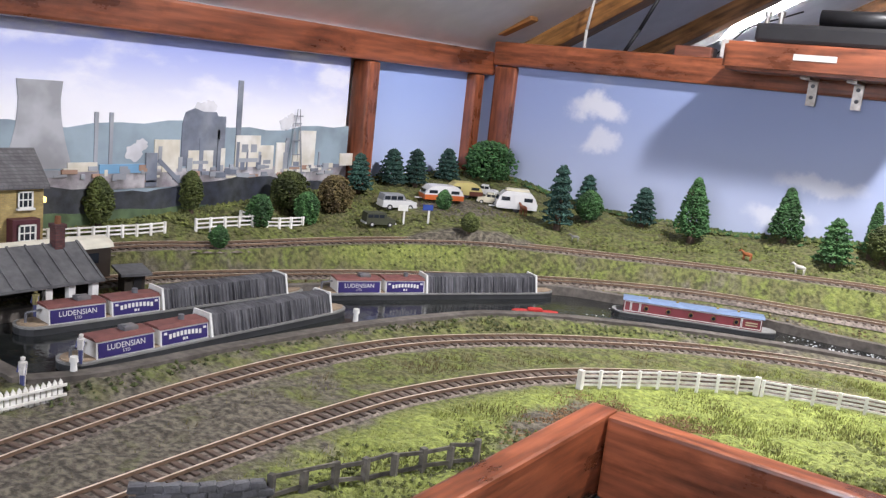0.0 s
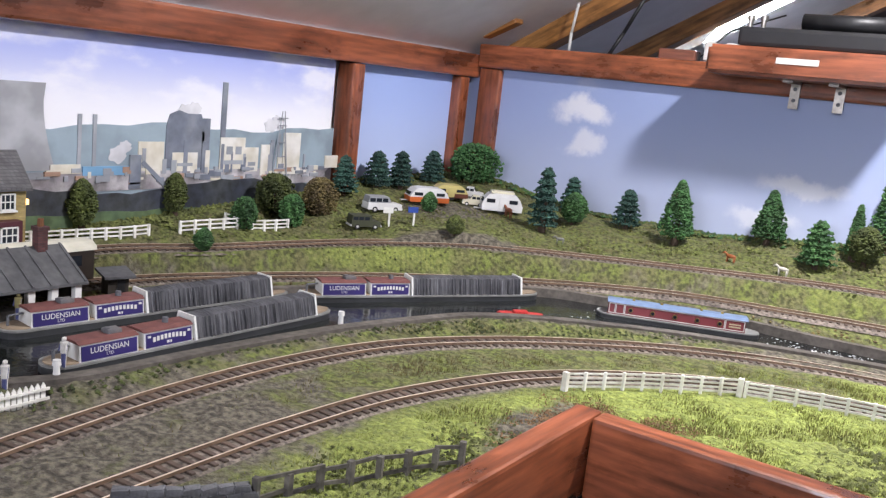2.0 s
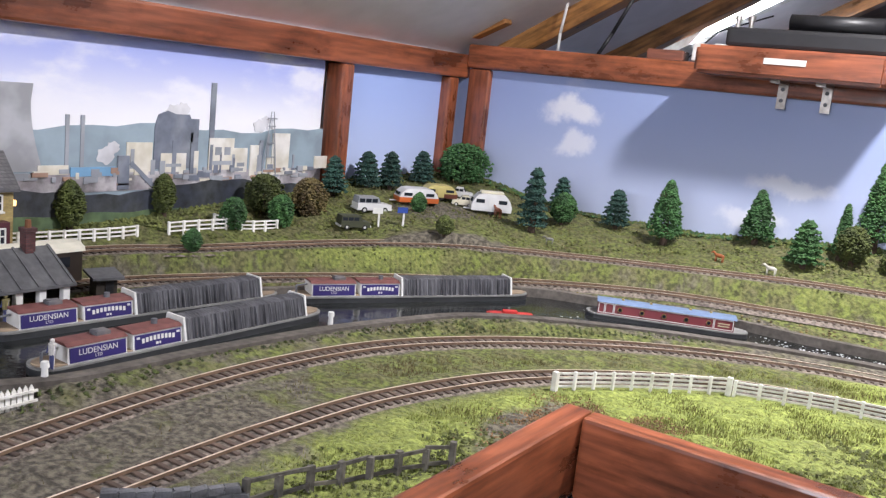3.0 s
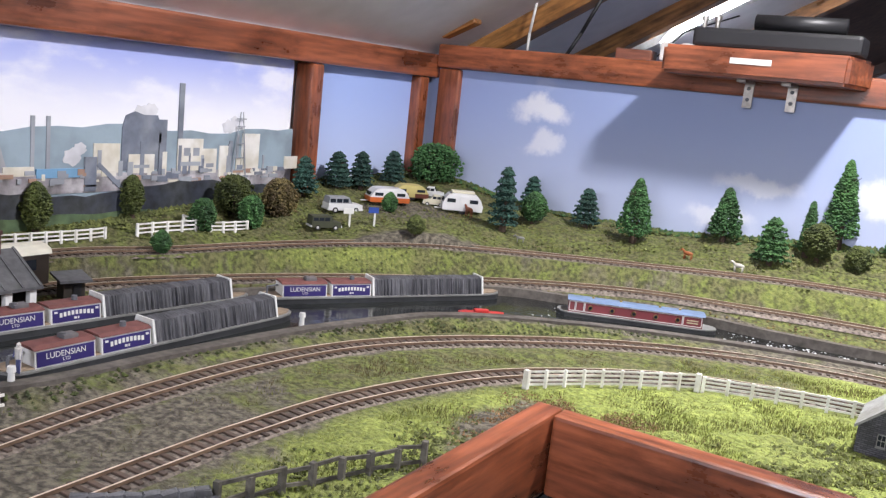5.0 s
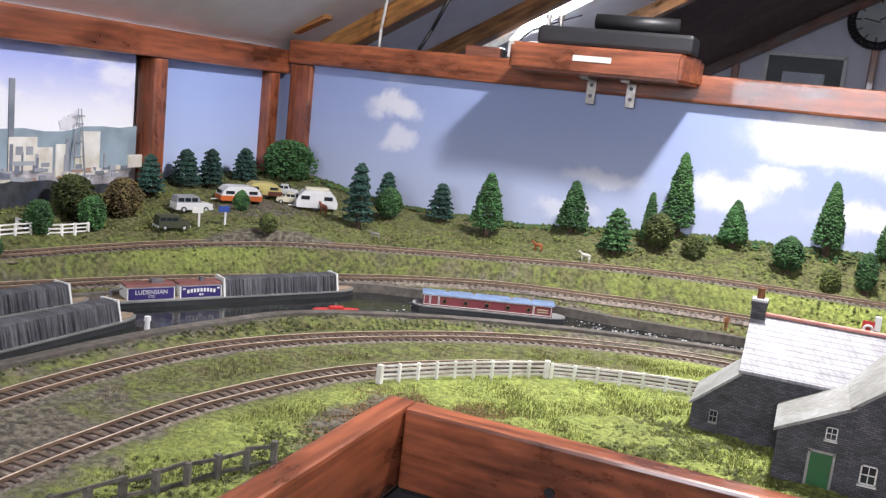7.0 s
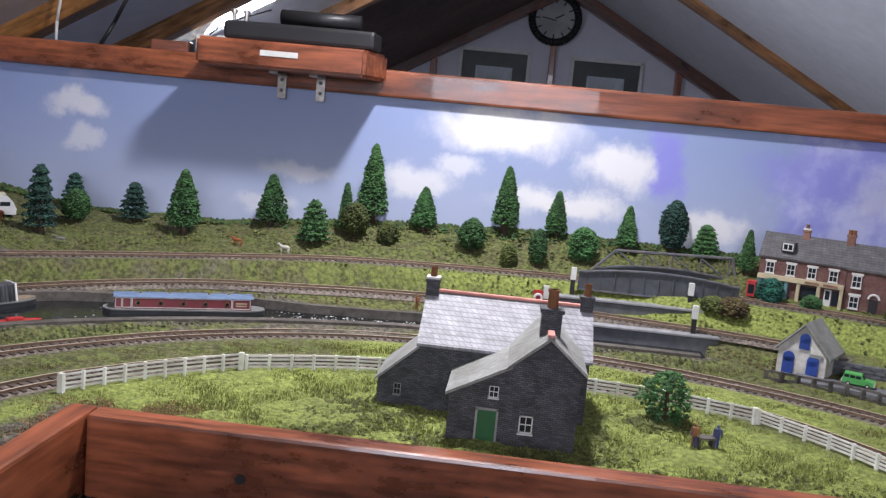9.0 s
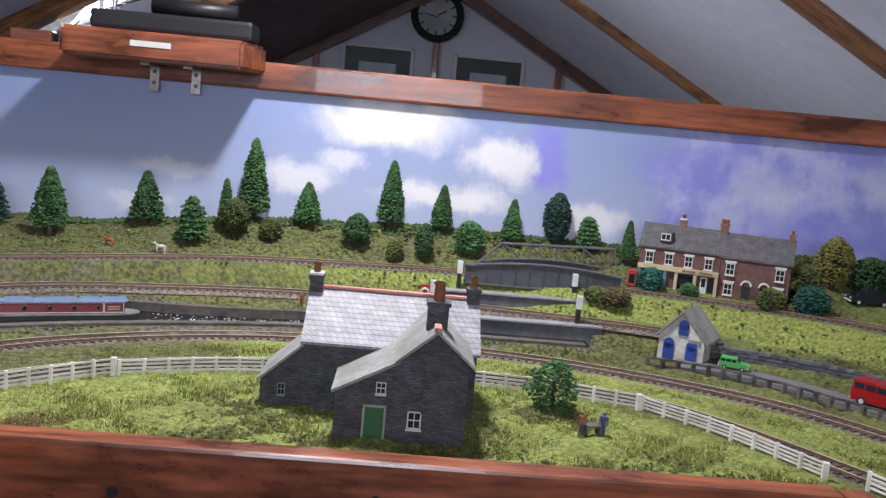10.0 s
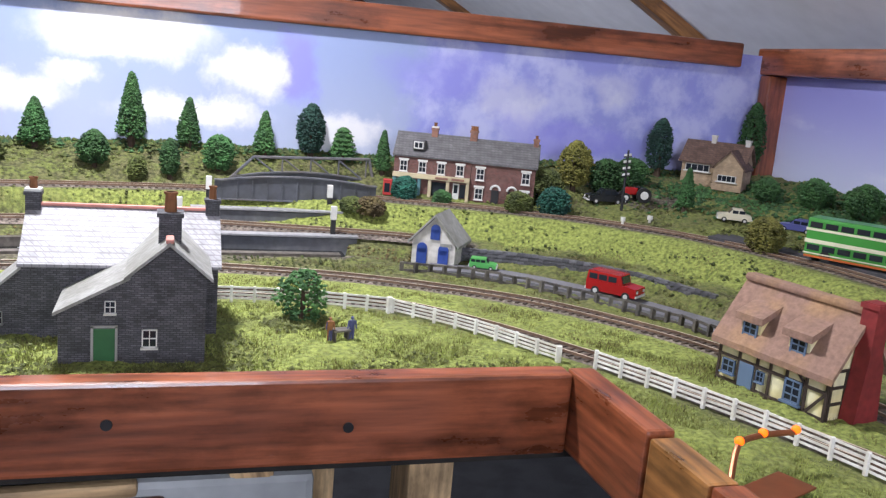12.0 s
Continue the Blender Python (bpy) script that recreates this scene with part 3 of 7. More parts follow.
for y, w, h in ((-6.25, 0.6, 0.72), (-6.98, 0.7, 0.74), (-7.8, 0.72, 0.74)):
    side = [(0.5 - 0.2 * math.sin(min(1.0, u * 1.25) * math.pi / 2) + 0.03 * max(0, u - 0.8) * 5, u) for u in [n / 10 for n in range(11)]]
    printed("cooling_tower", TOWER, [(y - w * a, 0.85 + h * u) for a, u in side] + [(y + w * a, 0.85 + h * u) for a, u in side[::-1]], 2)


def block(name, mat, y0, y1, z0, z1, lift):
    printed(name, mat, [(y0, z0), (y1, z0), (y1, z1), (y0, z1)], lift)


for y, w, top in ((-5.735, 0.035, 1.33), (-5.59, 0.035, 1.33), (-4.15, 0.06, 1.69), (-4.4, 0.03, 1.2), (-3.36, 0.03, 1.2)):
    block("chimney", GREYISH if w < 0.05 else SLATY, y - w / 2, y + w / 2, 0.85, top, 3)
printed("works_hall", SLATY, [(-4.84, 0.85), (-4.32, 0.85), (-4.32, 1.33), (-4.42, 1.33), (-4.44, 1.37), (-4.6, 1.37), (-4.7, 1.4), (-4.8, 1.36), (-4.84, 1.25)], 3)
for y0, y1, z0, z1 in ((-5.14, -4.86, 0.83, 1.1), (-4.76, -4.46, 0.82, 1.0), (-4.18, -3.85, 0.83, 1.15), (-3.3, -3.04, 0.76, 1.21), (-3.85, -3.66, 0.8, 1.05), (-3.62, -3.45, 0.8, 1.08), (-2.62, -2.3, 0.82, 0.96), (-6.0, -5.72, 0.82, 0.9)):
    block("pale_shed", PALE, y0, y1, z0, z1, 4)
for y0, y1, z0, z1 in ((-4.1, -4.02, 0.98, 1.06), (-3.98, -3.9, 0.98, 1.06), (-4.7, -4.52, 0.87, 0.9), (-4.14, -3.88, 0.88, 0.92), (-3.8, -3.7, 0.86, 0.9), (-3.5, -3.47, 0.8, 1.1), (-5.1, -5.06, 0.86, 1.04)):
    block("shed_opening", GREYISH, y0, y1, z0, z1, 5)
block("blue_shed", BLUISH, -5.7, -5.24, 0.8, 0.88, 5)
block("works_yard", YARD, -10.0, -2.5, 0.66, 0.83, 3.3)
pick = random.Random(31)
for k in range(70):
    y0, z0 = pick.uniform(-6.4, -2.75), pick.uniform(0.7, 0.83)
    block("yard_building", pick.choice((PALE, GREYISH, SLATY, GREYISH, RUSTY)), y0, y0 + pick.uniform(0.03, 0.16), z0, z0 + pick.uniform(0.015, 0.06), 5.2 + 0.02 * k)
for k in range(16):
    y0, z0 = pick.uniform(-4.9, -2.9), pick.uniform(0.85, 0.95)
    block("works_tower", pick.choice((GREYISH, PALE, SLATY)), y0, y0 + pick.uniform(0.02, 0.07), 0.8, z0 + pick.uniform(0.0, 0.22), 4.3 + 0.02 * k)
for k, (y, z, w) in enumerate(((-4.62, 1.38, 0.12), (-4.52, 1.42, 0.09), (-3.5, 1.28, 0.1), (-3.42, 1.34, 0.07), (-5.35, 0.98, 0.11), (-5.28, 1.05, 0.08), (-6.95, 1.75, 0.08), (-6.9, 1.9, 0.1))):
    plume = [(y + w * math.cos(math.tau * n / 40) * (0.85 + 0.12 * math.sin(n * 0.7 + k)), z + 0.8 * w * math.sin(math.tau * n / 40) * (0.85 + 0.12 * math.cos(n * 0.9 + k))) for n in range(40)]
    printed("steam_plume", STEAM, plume, 1.5 + 0.15 * k)
block("coal_tower", SLATY, -5.23, -5.11, 0.67, 0.98, 6)
printed("conveyor", SLATY, [(-5.11, 0.9), (-5.08, 0.93), (-4.8, 0.69), (-4.84, 0.67)], 6)
bm = bmesh.new()
for k in (-1, 1):
    prism(bm, [(-3.345 + k * 0.115, 0.72), (-3.345 + k * 0.10, 0.72), (-3.345 + k * 0.012, 1.44), (-3.345 + k * 0.022, 1.44)], 0.06, 0.064, "x")
for z, w in ((1.36, 0.14), (1.28, 0.11), (1.1, 0.09), (0.95, 0.12), (0.82, 0.17)):
    prism(bm, [(-3.345 - w / 2, z), (-3.345 + w / 2, z), (-3.345 + w / 2, z + 0.012), (-3.345 - w / 2, z + 0.012)], 0.06, 0.064, "x")
part("printed_pylon", bm, GREYISH, photo)
edge_line = [(-10.0 + 0.15 * n, 0.68 + 0.05 * math.sin(n * 0.35) + 0.012 * math.sin(n * 2.3)) for n in range(51)]
printed("scrub", SCRUB, [(-10.0, 0.2), (-2.5, 0.2)] + edge_line[::-1], 7)
field_line = [(-10.0 + 0.15 * n, 0.47 + 0.012 * math.sin(n * 1.3)) for n in range(51)]
printed("field", FIELD, [(-10.0, 0.1), (-2.5, 0.1)] + field_line[::-1], 8)

# shelf on the beam, with a black power unit
shelf = thing("bracket_shelf", 4.26, -0.32, 2.34, 0, "varnished red-brown shelf on steel brackets on the beam", "shelf")
board = prismed([(-0.94, -0.38), (0.95, -0.38), (1.09, 0.32), (-0.94, 0.32)], 0.0, 0.3, "z")
bmesh.ops.bevel(board, geom=list(board.edges), offset=0.035, segments=2, affect="EDGES")
part("board", board, STAIN, shelf)
part("label_strip", boxed((0.0, -0.386, 0.17), (0.42, 0.006, 0.06)), WHITE, shelf, "white paper label strip")
for x in (-0.13, 0.33):
    bm = boxed((x, 0.295, -0.12), (0.1, 0.03, 0.34))
    box(bm, (x, 0.1, -0.015), (0.1, 0.42, 0.03))
    bk = part("bracket", bm, STEEL, shelf, "small steel angle bracket")
    for z in (-0.2, -0.08):
        part("screw", rodded((x, 0.285, z), (x, 0.27, z), 0.022, n=8), IRON, bk)
unit = thing("power_unit", 4.42, -0.3, 2.65, 0, "black power unit with a carrying handle and two terminals", "power unit")
part("case", boxed((0, 0, 0.1), (1.7, 0.5, 0.2), 0.04), BLACK, unit)
part("handle", rodded((-0.25, -0.05, 0.29), (0.65, -0.05, 0.29), 0.085, n=16), BLACK, unit, smooth=True)
for x in (-0.78, -0.64):
    part("terminal", rod(rodded((x, -0.1, 0.2), (x, -0.1, 0.28), 0.025, n=10), (x, -0.1, 0.28), (x, -0.1, 0.33), 0.04, n=10), STEEL, unit, "brass screw terminal")
# cables that hang from the ceiling by the corner
for pts, r, mat, lab in (([(1.02, 0.6, 2.5), (1.0, 0.65, 2.75), (1.05, 0.7, 3.3)], 0.02, WHITE, "thin white cable hanging by the rafter"), ([(1.55, 0.7, 2.5), (1.7, 0.75, 2.8), (1.95, 0.8, 3.35)], 0.025, BLACK, "black cable hanging from the ceiling"), ([(2.6, 1.2, 2.6), (2.9, 1.3, 2.95), (3.5, 1.5, 3.2)], 0.01, BLACK, "thin black cable by the roof window")):
    bm = bmesh.new()
    for a, b in zip(pts[:-1], pts[1:]):
        rod(bm, a, b, r, n=8)
    solid("cable", bm, mat, lab, "cable", smooth=True)
solid("wood_block", boxed((2.6, 0.45, 2.55), (0.45, 0.3, 0.14), 0.02, 0.1), STAIN_DARK, "dark offcut of timber lying on the beam", "wood block")
for x in (3.0, 3.25):
    solid("white_batten", boxed((x, 0.55, 2.62), (0.12, 0.5, 0.22), 0.02), WHITE, "short white batten on the beam", "batten")

# ---- layout frame round the well ----
FX0, FX1, FY, FZ = 4.68, 9.58, -5.66, 0.12
bar("frame_rail_1", (FX0 - 0.09, -10.6, FZ - 0.25), (FX0 - 0.09, FY + 0.17, FZ - 0.25), 0.5, 0.17, STAIN, label="varnished timber edge of the layout along the well", category="edge rail", bevel=0.022)
bar("frame_rail_2", (FX0, FY + 0.085, FZ - 0.25), (FX1, FY + 0.085, FZ - 0.25), 0.5, 0.17, STAIN, label="varnished timber edge of the layout with worn top", category="edge rail", bevel=0.022)
bar("frame_rail_3", (FX1 + 0.09, FY + 0.1, FZ - 0.24), (FX1 + 0.09, FY - 0.85, FZ - 0.24), 0.5, 0.17, STAIN, label="varnished timber edge of the layout, split at its end", category="edge rail", bevel=0.022)
bar("frame_rail_4", (FX1 + 0.09, FY - 0.88, FZ - 0.26), (FX1 + 0.09, FY - 1.4, FZ - 0.26), 0.5, 0.17, STAIN_GOLD, label="golden timber edge of the layout, a newer length", category="edge rail", bevel=0.022)
bar("frame_rail_5", (FX1 + 0.09, FY - 1.42, FZ - 0.25), (FX1 + 0.09, -10.6, FZ - 0.25), 0.5, 0.17, STAIN, label="varnished timber edge of the layout beside the golden length", category="edge rail", bevel=0.022)
for x, z in ((5.6, -0.15), (8.25, -0.16), (7.0, -0.1)):
    solid("screw_head", rodded((x, FY + 0.005, z), (x, FY - 0.012, z), 0.03, n=12), BLACK, "dark screw head in the timber edge", "screw", group="screws in the edge")
DARK = material("dark_underside_board", (0.02, 0.018, 0.016), 0.9, 0.3, 40)
for c, s in (((2.1, -5.2, -0.42), (5.0, 10.9, 0.12)), ((7.2, -2.6, -0.42), (5.1, 5.8, 0.12)), ((12.4, -5.2, -0.42), (5.3, 10.9, 0.12))):
    solid("baseboard", boxed(c, s), DARK, "dark baseboard under the scenery", "baseboard", "structure")
for x, y in ((6.0, -5.2), (8.9, -5.0), (8.5, -3.2), (5.2, -4.0), (9.9, -6.5), (9.9, -8.5), (4.3, -7.4)):
    bar("trestle_post", (x, y, FLOOR), (x, y, -0.48), 0.45, 0.3, PINE if x < 9.5 else STAIN_DARK, kind="", label="timber post under the layout", category="trestle post")
bar("table_brace", (7.75, -5.2, -0.5), (8.35, -5.2, -2.6), 0.18, 0.25, PINE, kind="", label="bare pine brace under the layout", category="brace")
solid("drum", rodded((7.65, -4.3, -1.4), (7.65, -4.3, -0.7), 0.3, n=24), material("red_tan_paper_drum", (0.30, 0.09, 0.05), 0.6, 0.3, 40, second=(0.45, 0.30, 0.14), patch=30), "red and tan drum stored under the layout", "drum")
solid("storage_box", boxed((7.3, -4.85, -1.6), (1.7, 0.9, 2.0), 0.05), material("pale_grey_plastic_box", (0.42, 0.45, 0.46), 0.6, 0.1), "pale grey storage box under the layout", "box")
solid("storage_crate", boxed((6.0, -4.9, -1.75), (0.8, 0.8, 2.0), 0.04), material("grey_plastic_crate", (0.34, 0.37, 0.38), 0.6, 0.1), "grey storage crate under the layout", "crate")
bar("table_rail", (6.2, -5.36, -0.62), (7.15, -5.36, -0.6), 0.09, 0.1, PINE, kind="", label="bare pine rail fixed under the layout", category="rail")
bar("cupboard_board", (6.3, -5.33, -0.85), (7.3, -5.33, -0.83), 0.3, 0.06, STAIN_DARK, kind="", label="dark brown board under the pine rail", category="board")
bm = bmesh.new()
wire = spline([(8.75, -1.0), (8.9, -0.75), (9.2, -0.55), (9.35, -0.45)], 0.08)
for a, b in zip(wire[:-1], wire[1:]):
    rod(bm, (a[0], -5.0, a[1]), (b[0], -5.0, b[1]), 0.02, n=6)
solid("cable", bm, WHITE, "white cable hanging under the layout", "cable", smooth=True)

# ---- scenery ----
def ground_material():
    m = bpy.data.materials.new("scenic_ground")
    m.use_nodes = True
    nt = m.node_tree
    link = nt.links.new
    bsdf = nt.nodes["Principled BSDF"]
    coord = nt.nodes.new("ShaderNodeTexCoord")

    def noise_at(scale, detail=5):
        n = nt.nodes.new("ShaderNodeTexNoise")
        n.inputs["Scale"].default_value, n.inputs["Detail"].default_value = scale / K, detail
        link(coord.outputs["Object"], n.inputs["Vector"])
        return n.outputs[0]

    def ramp(value, a, b):
        r = nt.nodes.new("ShaderNodeMapRange")
        r.inputs[1].default_value, r.inputs[2].default_value = a, b
        link(value, r.inputs[0])
        return r.outputs[0]

    def mix(f, a, b):
        x = nt.nodes.new("ShaderNodeMix")
        x.data_type = "RGBA"
        link(f, x.inputs[0])
        for s, v in ((6, a), (7, b)):
            if isinstance(v, tuple):
                x.inputs[s].default_value = (*v, 1)
            else:
                link(v, x.inputs[s])
        return x.outputs[2]

    earth = mix(ramp(noise_at(230, 7), 0.4, 0.62), (0.054, 0.047, 0.036), (0.175, 0.155, 0.115))
    moss = mix(ramp(noise_at(60, 6), 0.42, 0.6), (0.16, 0.19, 0.045), (0.15, 0.145, 0.06))
    olive = mix(ramp(noise_at(240, 7), 0.38, 0.6), (0.055, 0.058, 0.02), moss)
    fresh = mix(ramp(noise_at(300), 0.35, 0.65), (0.13, 0.16, 0.035), (0.32, 0.37, 0.085))
    lush_lit = nt.nodes.new("ShaderNodeAttribute")
    lush_lit.attribute_name = "lush_lit"
    tuft = nt.nodes.new("ShaderNodeMath")
    link(lush_lit.outputs["Fac"], tuft.inputs[0])
    link(noise_at(16, 7), tuft.inputs[1])
    grass = mix(ramp(tuft.outputs[0], 0.68, 1.15), olive, fresh)
    at = nt.nodes.new("ShaderNodeAttribute")
    at.attribute_name = "bare"
    rough_edge = nt.nodes.new("ShaderNodeMath")
    link(at.outputs["Fac"], rough_edge.inputs[0])
    half = nt.nodes.new("ShaderNodeMath")
    half.operation, half.inputs[1].default_value = "MULTIPLY_ADD", 1.4
    half.inputs[2].default_value = -0.7
    link(noise_at(45, 6), half.inputs[0])
    link(half.outputs[0], rough_edge.inputs[1])
    col = mix(ramp(rough_edge.outputs[0], 0.35, 0.65), grass, earth)
    link(col, bsdf.inputs["Base Color"])
    bsdf.inputs["Roughness"].default_value = 0.95
    b = nt.nodes.new("ShaderNodeBump")
    b.inputs["Strength"].default_value, b.inputs["Distance"].default_value = 1.0, 0.004
    link(noise_at(260, 8), b.inputs["Height"])
    link(b.outputs[0], bsdf.inputs["Normal"])
    return m


GX, GY = np.arange(-0.28, 14.96, 0.05), np.arange(-10.5, 0.251, 0.05)
gx, gy = np.meshgrid(GX, GY)
gz = height(gx, gy)
d_rail = np.minimum.reduce([np.abs(signed(gx, gy, t)) for t in (TRACK_1, TRACK_2, TRACK_3, TRACK_4)])
d_near, d_far = signed(gx, gy, CANAL_NEAR), signed(gx, gy, CANAL_FAR)
wet = gz < -0.1
rng = np.random.default_rng(4)
bumps = sum(a * np.sin(gx * f + p) * np.sin(gy * f * 1.13 + q) for a, f, p, q in ((0.016, 5.1, 0.3, 1.2), (0.011, 11.3, 2.0, 0.4), (0.008, 23.0, 1.1, 2.2)))
open_ground = ease(0.2, 0.34, d_rail) * np.where(wet, 0, 1) * ease(0.0, 0.12, np.minimum(np.abs(d_near), np.abs(d_far)))
gz = gz + bumps * open_ground + rng.normal(0, 0.006, gz.shape) * open_ground
bare = np.clip(1.05 - d_rail / 0.24, 0, 1)
yard = np.exp(-(((gx - 3.0) / 1.0) ** 2 + ((gy + 7.8) / 1.9) ** 2) ** 2)
camp = np.exp(-(((gx - 1.05) / 0.55) ** 2 + ((gy + 1.9) / 0.7) ** 2) ** 2)
slack = np.exp(-(((gx - 4.45) / 0.32) ** 2 + ((gy + 5.8) / 0.75) ** 2) ** 2)
lane = np.exp(-(((gx - 12.5) / 0.6) ** 2 + ((gy + 1.35) / 0.3) ** 2) ** 2)
bare = np.clip(np.maximum.reduce([bare, yard * 0.72, camp * 0.85, slack * 0.75, lane * 0.8, np.where(np.minimum(np.abs(d_near), np.abs(d_far)) < 0.13, 0.6, 0)]), 0, 1)
well = (gx > FX0 - 0.1) & (gx < FX1 + 0.1) & (gy < FY + 0.1)
keep = ~well
idx = np.arange(gx.size).reshape(gx.shape)
quads = np.stack([idx[:-1, :-1], idx[:-1, 1:], idx[1:, 1:], idx[1:, :-1]], -1)
sound = keep[:-1, :-1] & keep[:-1, 1:] & keep[1:, 1:] & keep[1:, :-1]
ground = raw("ground", np.stack([gx, gy, gz], -1).reshape(-1, 3), quads[sound], ground_material(), "scenic ground of static grass, earth and ballast", "ground", "structure")
lawn = ease(0.0, 0.35, -signed(gx, gy, TRACK_1)) * ease(-8.4, -6.6, gy)
strip = ease(5.0, 6.2, gx) * np.where((signed(gx, gy, TRACK_1) > 0) & (signed(gx, gy, TRACK_2) < 0), 0.75, 0)
slope_grass = 0.6 * ease(0.1, 0.3, signed(gx, gy, BANK)) * ease(0.1, 0.3, -signed(gx, gy, TRACK_4)) * (0.6 + 0.8 * ease(4.0, 9.0, gx))
# fresher lawn, browner banks; the front's stronger light is put into this tone too
lush_lit = np.clip(np.maximum.reduce([lawn * 0.6, strip * 0.9, slope_grass, 0.3 * ease(9.3, 9.9, gx)]), 0, 1)
tone = ground.data.attributes.new("lush_lit", "FLOAT", "POINT")
tone.data.foreach_set("value", lush_lit.ravel().astype(np.float32))
layer = ground.data.attributes.new("bare", "FLOAT", "POINT")
layer.data.foreach_set("value", bare.ravel().astype(np.float32))
for p in ground.data.polygons:
    p.use_smooth = True


def ground_at(x, y):
    return float(height(np.array([x]), np.array([y]))[0])


# canal
WATER = material("still_black_canal_water", (0.012, 0.014, 0.015), 0.07, 0.3, 30, 0.5, second=(0.02, 0.022, 0.02), patch=20, bump_scale=120)
cn, cf = CANAL_NEAR[::2], CANAL_FAR
near_pts = np.stack([np.interp(np.linspace(0, 1, 90), np.linspace(0, 1, len(CANAL_NEAR)), CANAL_NEAR[:, k]) for k in range(2)], 1)
far_pts = np.stack([np.interp(np.linspace(0, 1, 90), np.linspace(0, 1, len(CANAL_FAR)), CANAL_FAR[:, k]) for k in range(2)], 1)
wv = [(*p, 0.0) for p in near_pts] + [(*p, 0.0) for p in far_pts]
raw("water", wv, [[i, i + 1, 91 + i, 90 + i] for i in range(89)], WATER, "still dark canal water with glints", "water", "structure")


def ribbon(bm, line, w, z0, z1, zf=None):
    """A wall or kerb that follows a line on the plan."""
    t = np.gradient(line, axis=0)
    t /= np.linalg.norm(t, axis=1)[:, None]
    nrm = np.stack([-t[:, 1], t[:, 0]], 1)
    prev = None
    for p, q in zip(line, nrm):
        a, b = p - q * w / 2, p + q * w / 2
        lift = zf(p[0]) if zf else 0.0
        ring = [bm.verts.new((*a, z0)), bm.verts.new((*b, z0)), bm.verts.new((*b, z1 + lift)), bm.verts.new((*a, z1 + lift))]
        if prev:
            for i in range(4):
                j = (i + 1) % 4
                bm.faces.new((prev[i], prev[j], ring[j], ring[i]))
        else:
            bm.faces.new(ring)
        prev = ring
    bm.faces.new(prev[::-1])
    bmesh.ops.recalc_face_normals(bm, faces=bm.faces)
    return bm


QUAY = material("weathered_grey_brown_quay_stone", (0.12, 0.105, 0.09), 0.85, 0.35, 180, 0.5, second=(0.075, 0.065, 0.055), patch=30)
solid("quay_near", ribbon(bmesh.new(), CANAL_NEAR[::3], 0.1, -0.2, 0.075), QUAY, "weathered stone edging along the canal", "quay", "structure")
solid("quay_far", ribbon(bmesh.new(), CANAL_FAR[::3], 0.07, -0.2, 0.085), QUAY, "weathered stone edging along the canal", "quay", "structure")
solid("quay_end", boxed((1.5, -7.72, -0.05), (1.25, 0.1, 0.26)), QUAY, "stone end wall of the canal basin", "quay", "structure")

# ---- tracks ----
SLEEPER = material("dark_brown_sleeper", (0.10, 0.068, 0.05), 0.85, 0.3, 200, second=(0.07, 0.05, 0.04), patch=60, per_object=0.3)
RAIL = material("rusty_rail_side", (0.13, 0.08, 0.05), 0.7, 0.25, 150, second=(0.17, 0.11, 0.07), patch=20)
RAIL_TOP = material("bright_rail_head", (0.72, 0.60, 0.48), 0.4, 0.15, 150, metal=0.2, second=(0.6, 0.48, 0.37), patch=20)
BALLAST = material("brown_grey_ballast", (0.175, 0.145, 0.12), 0.95, 0.75, 330, 0.8, second=(0.115, 0.095, 0.08), patch=40)
sleeper_mesh = finish(boxed((0, 0, 0), (0.027, 0.235, 0.02), 0.003))
sleeper_mesh.materials.append(SLEEPER)


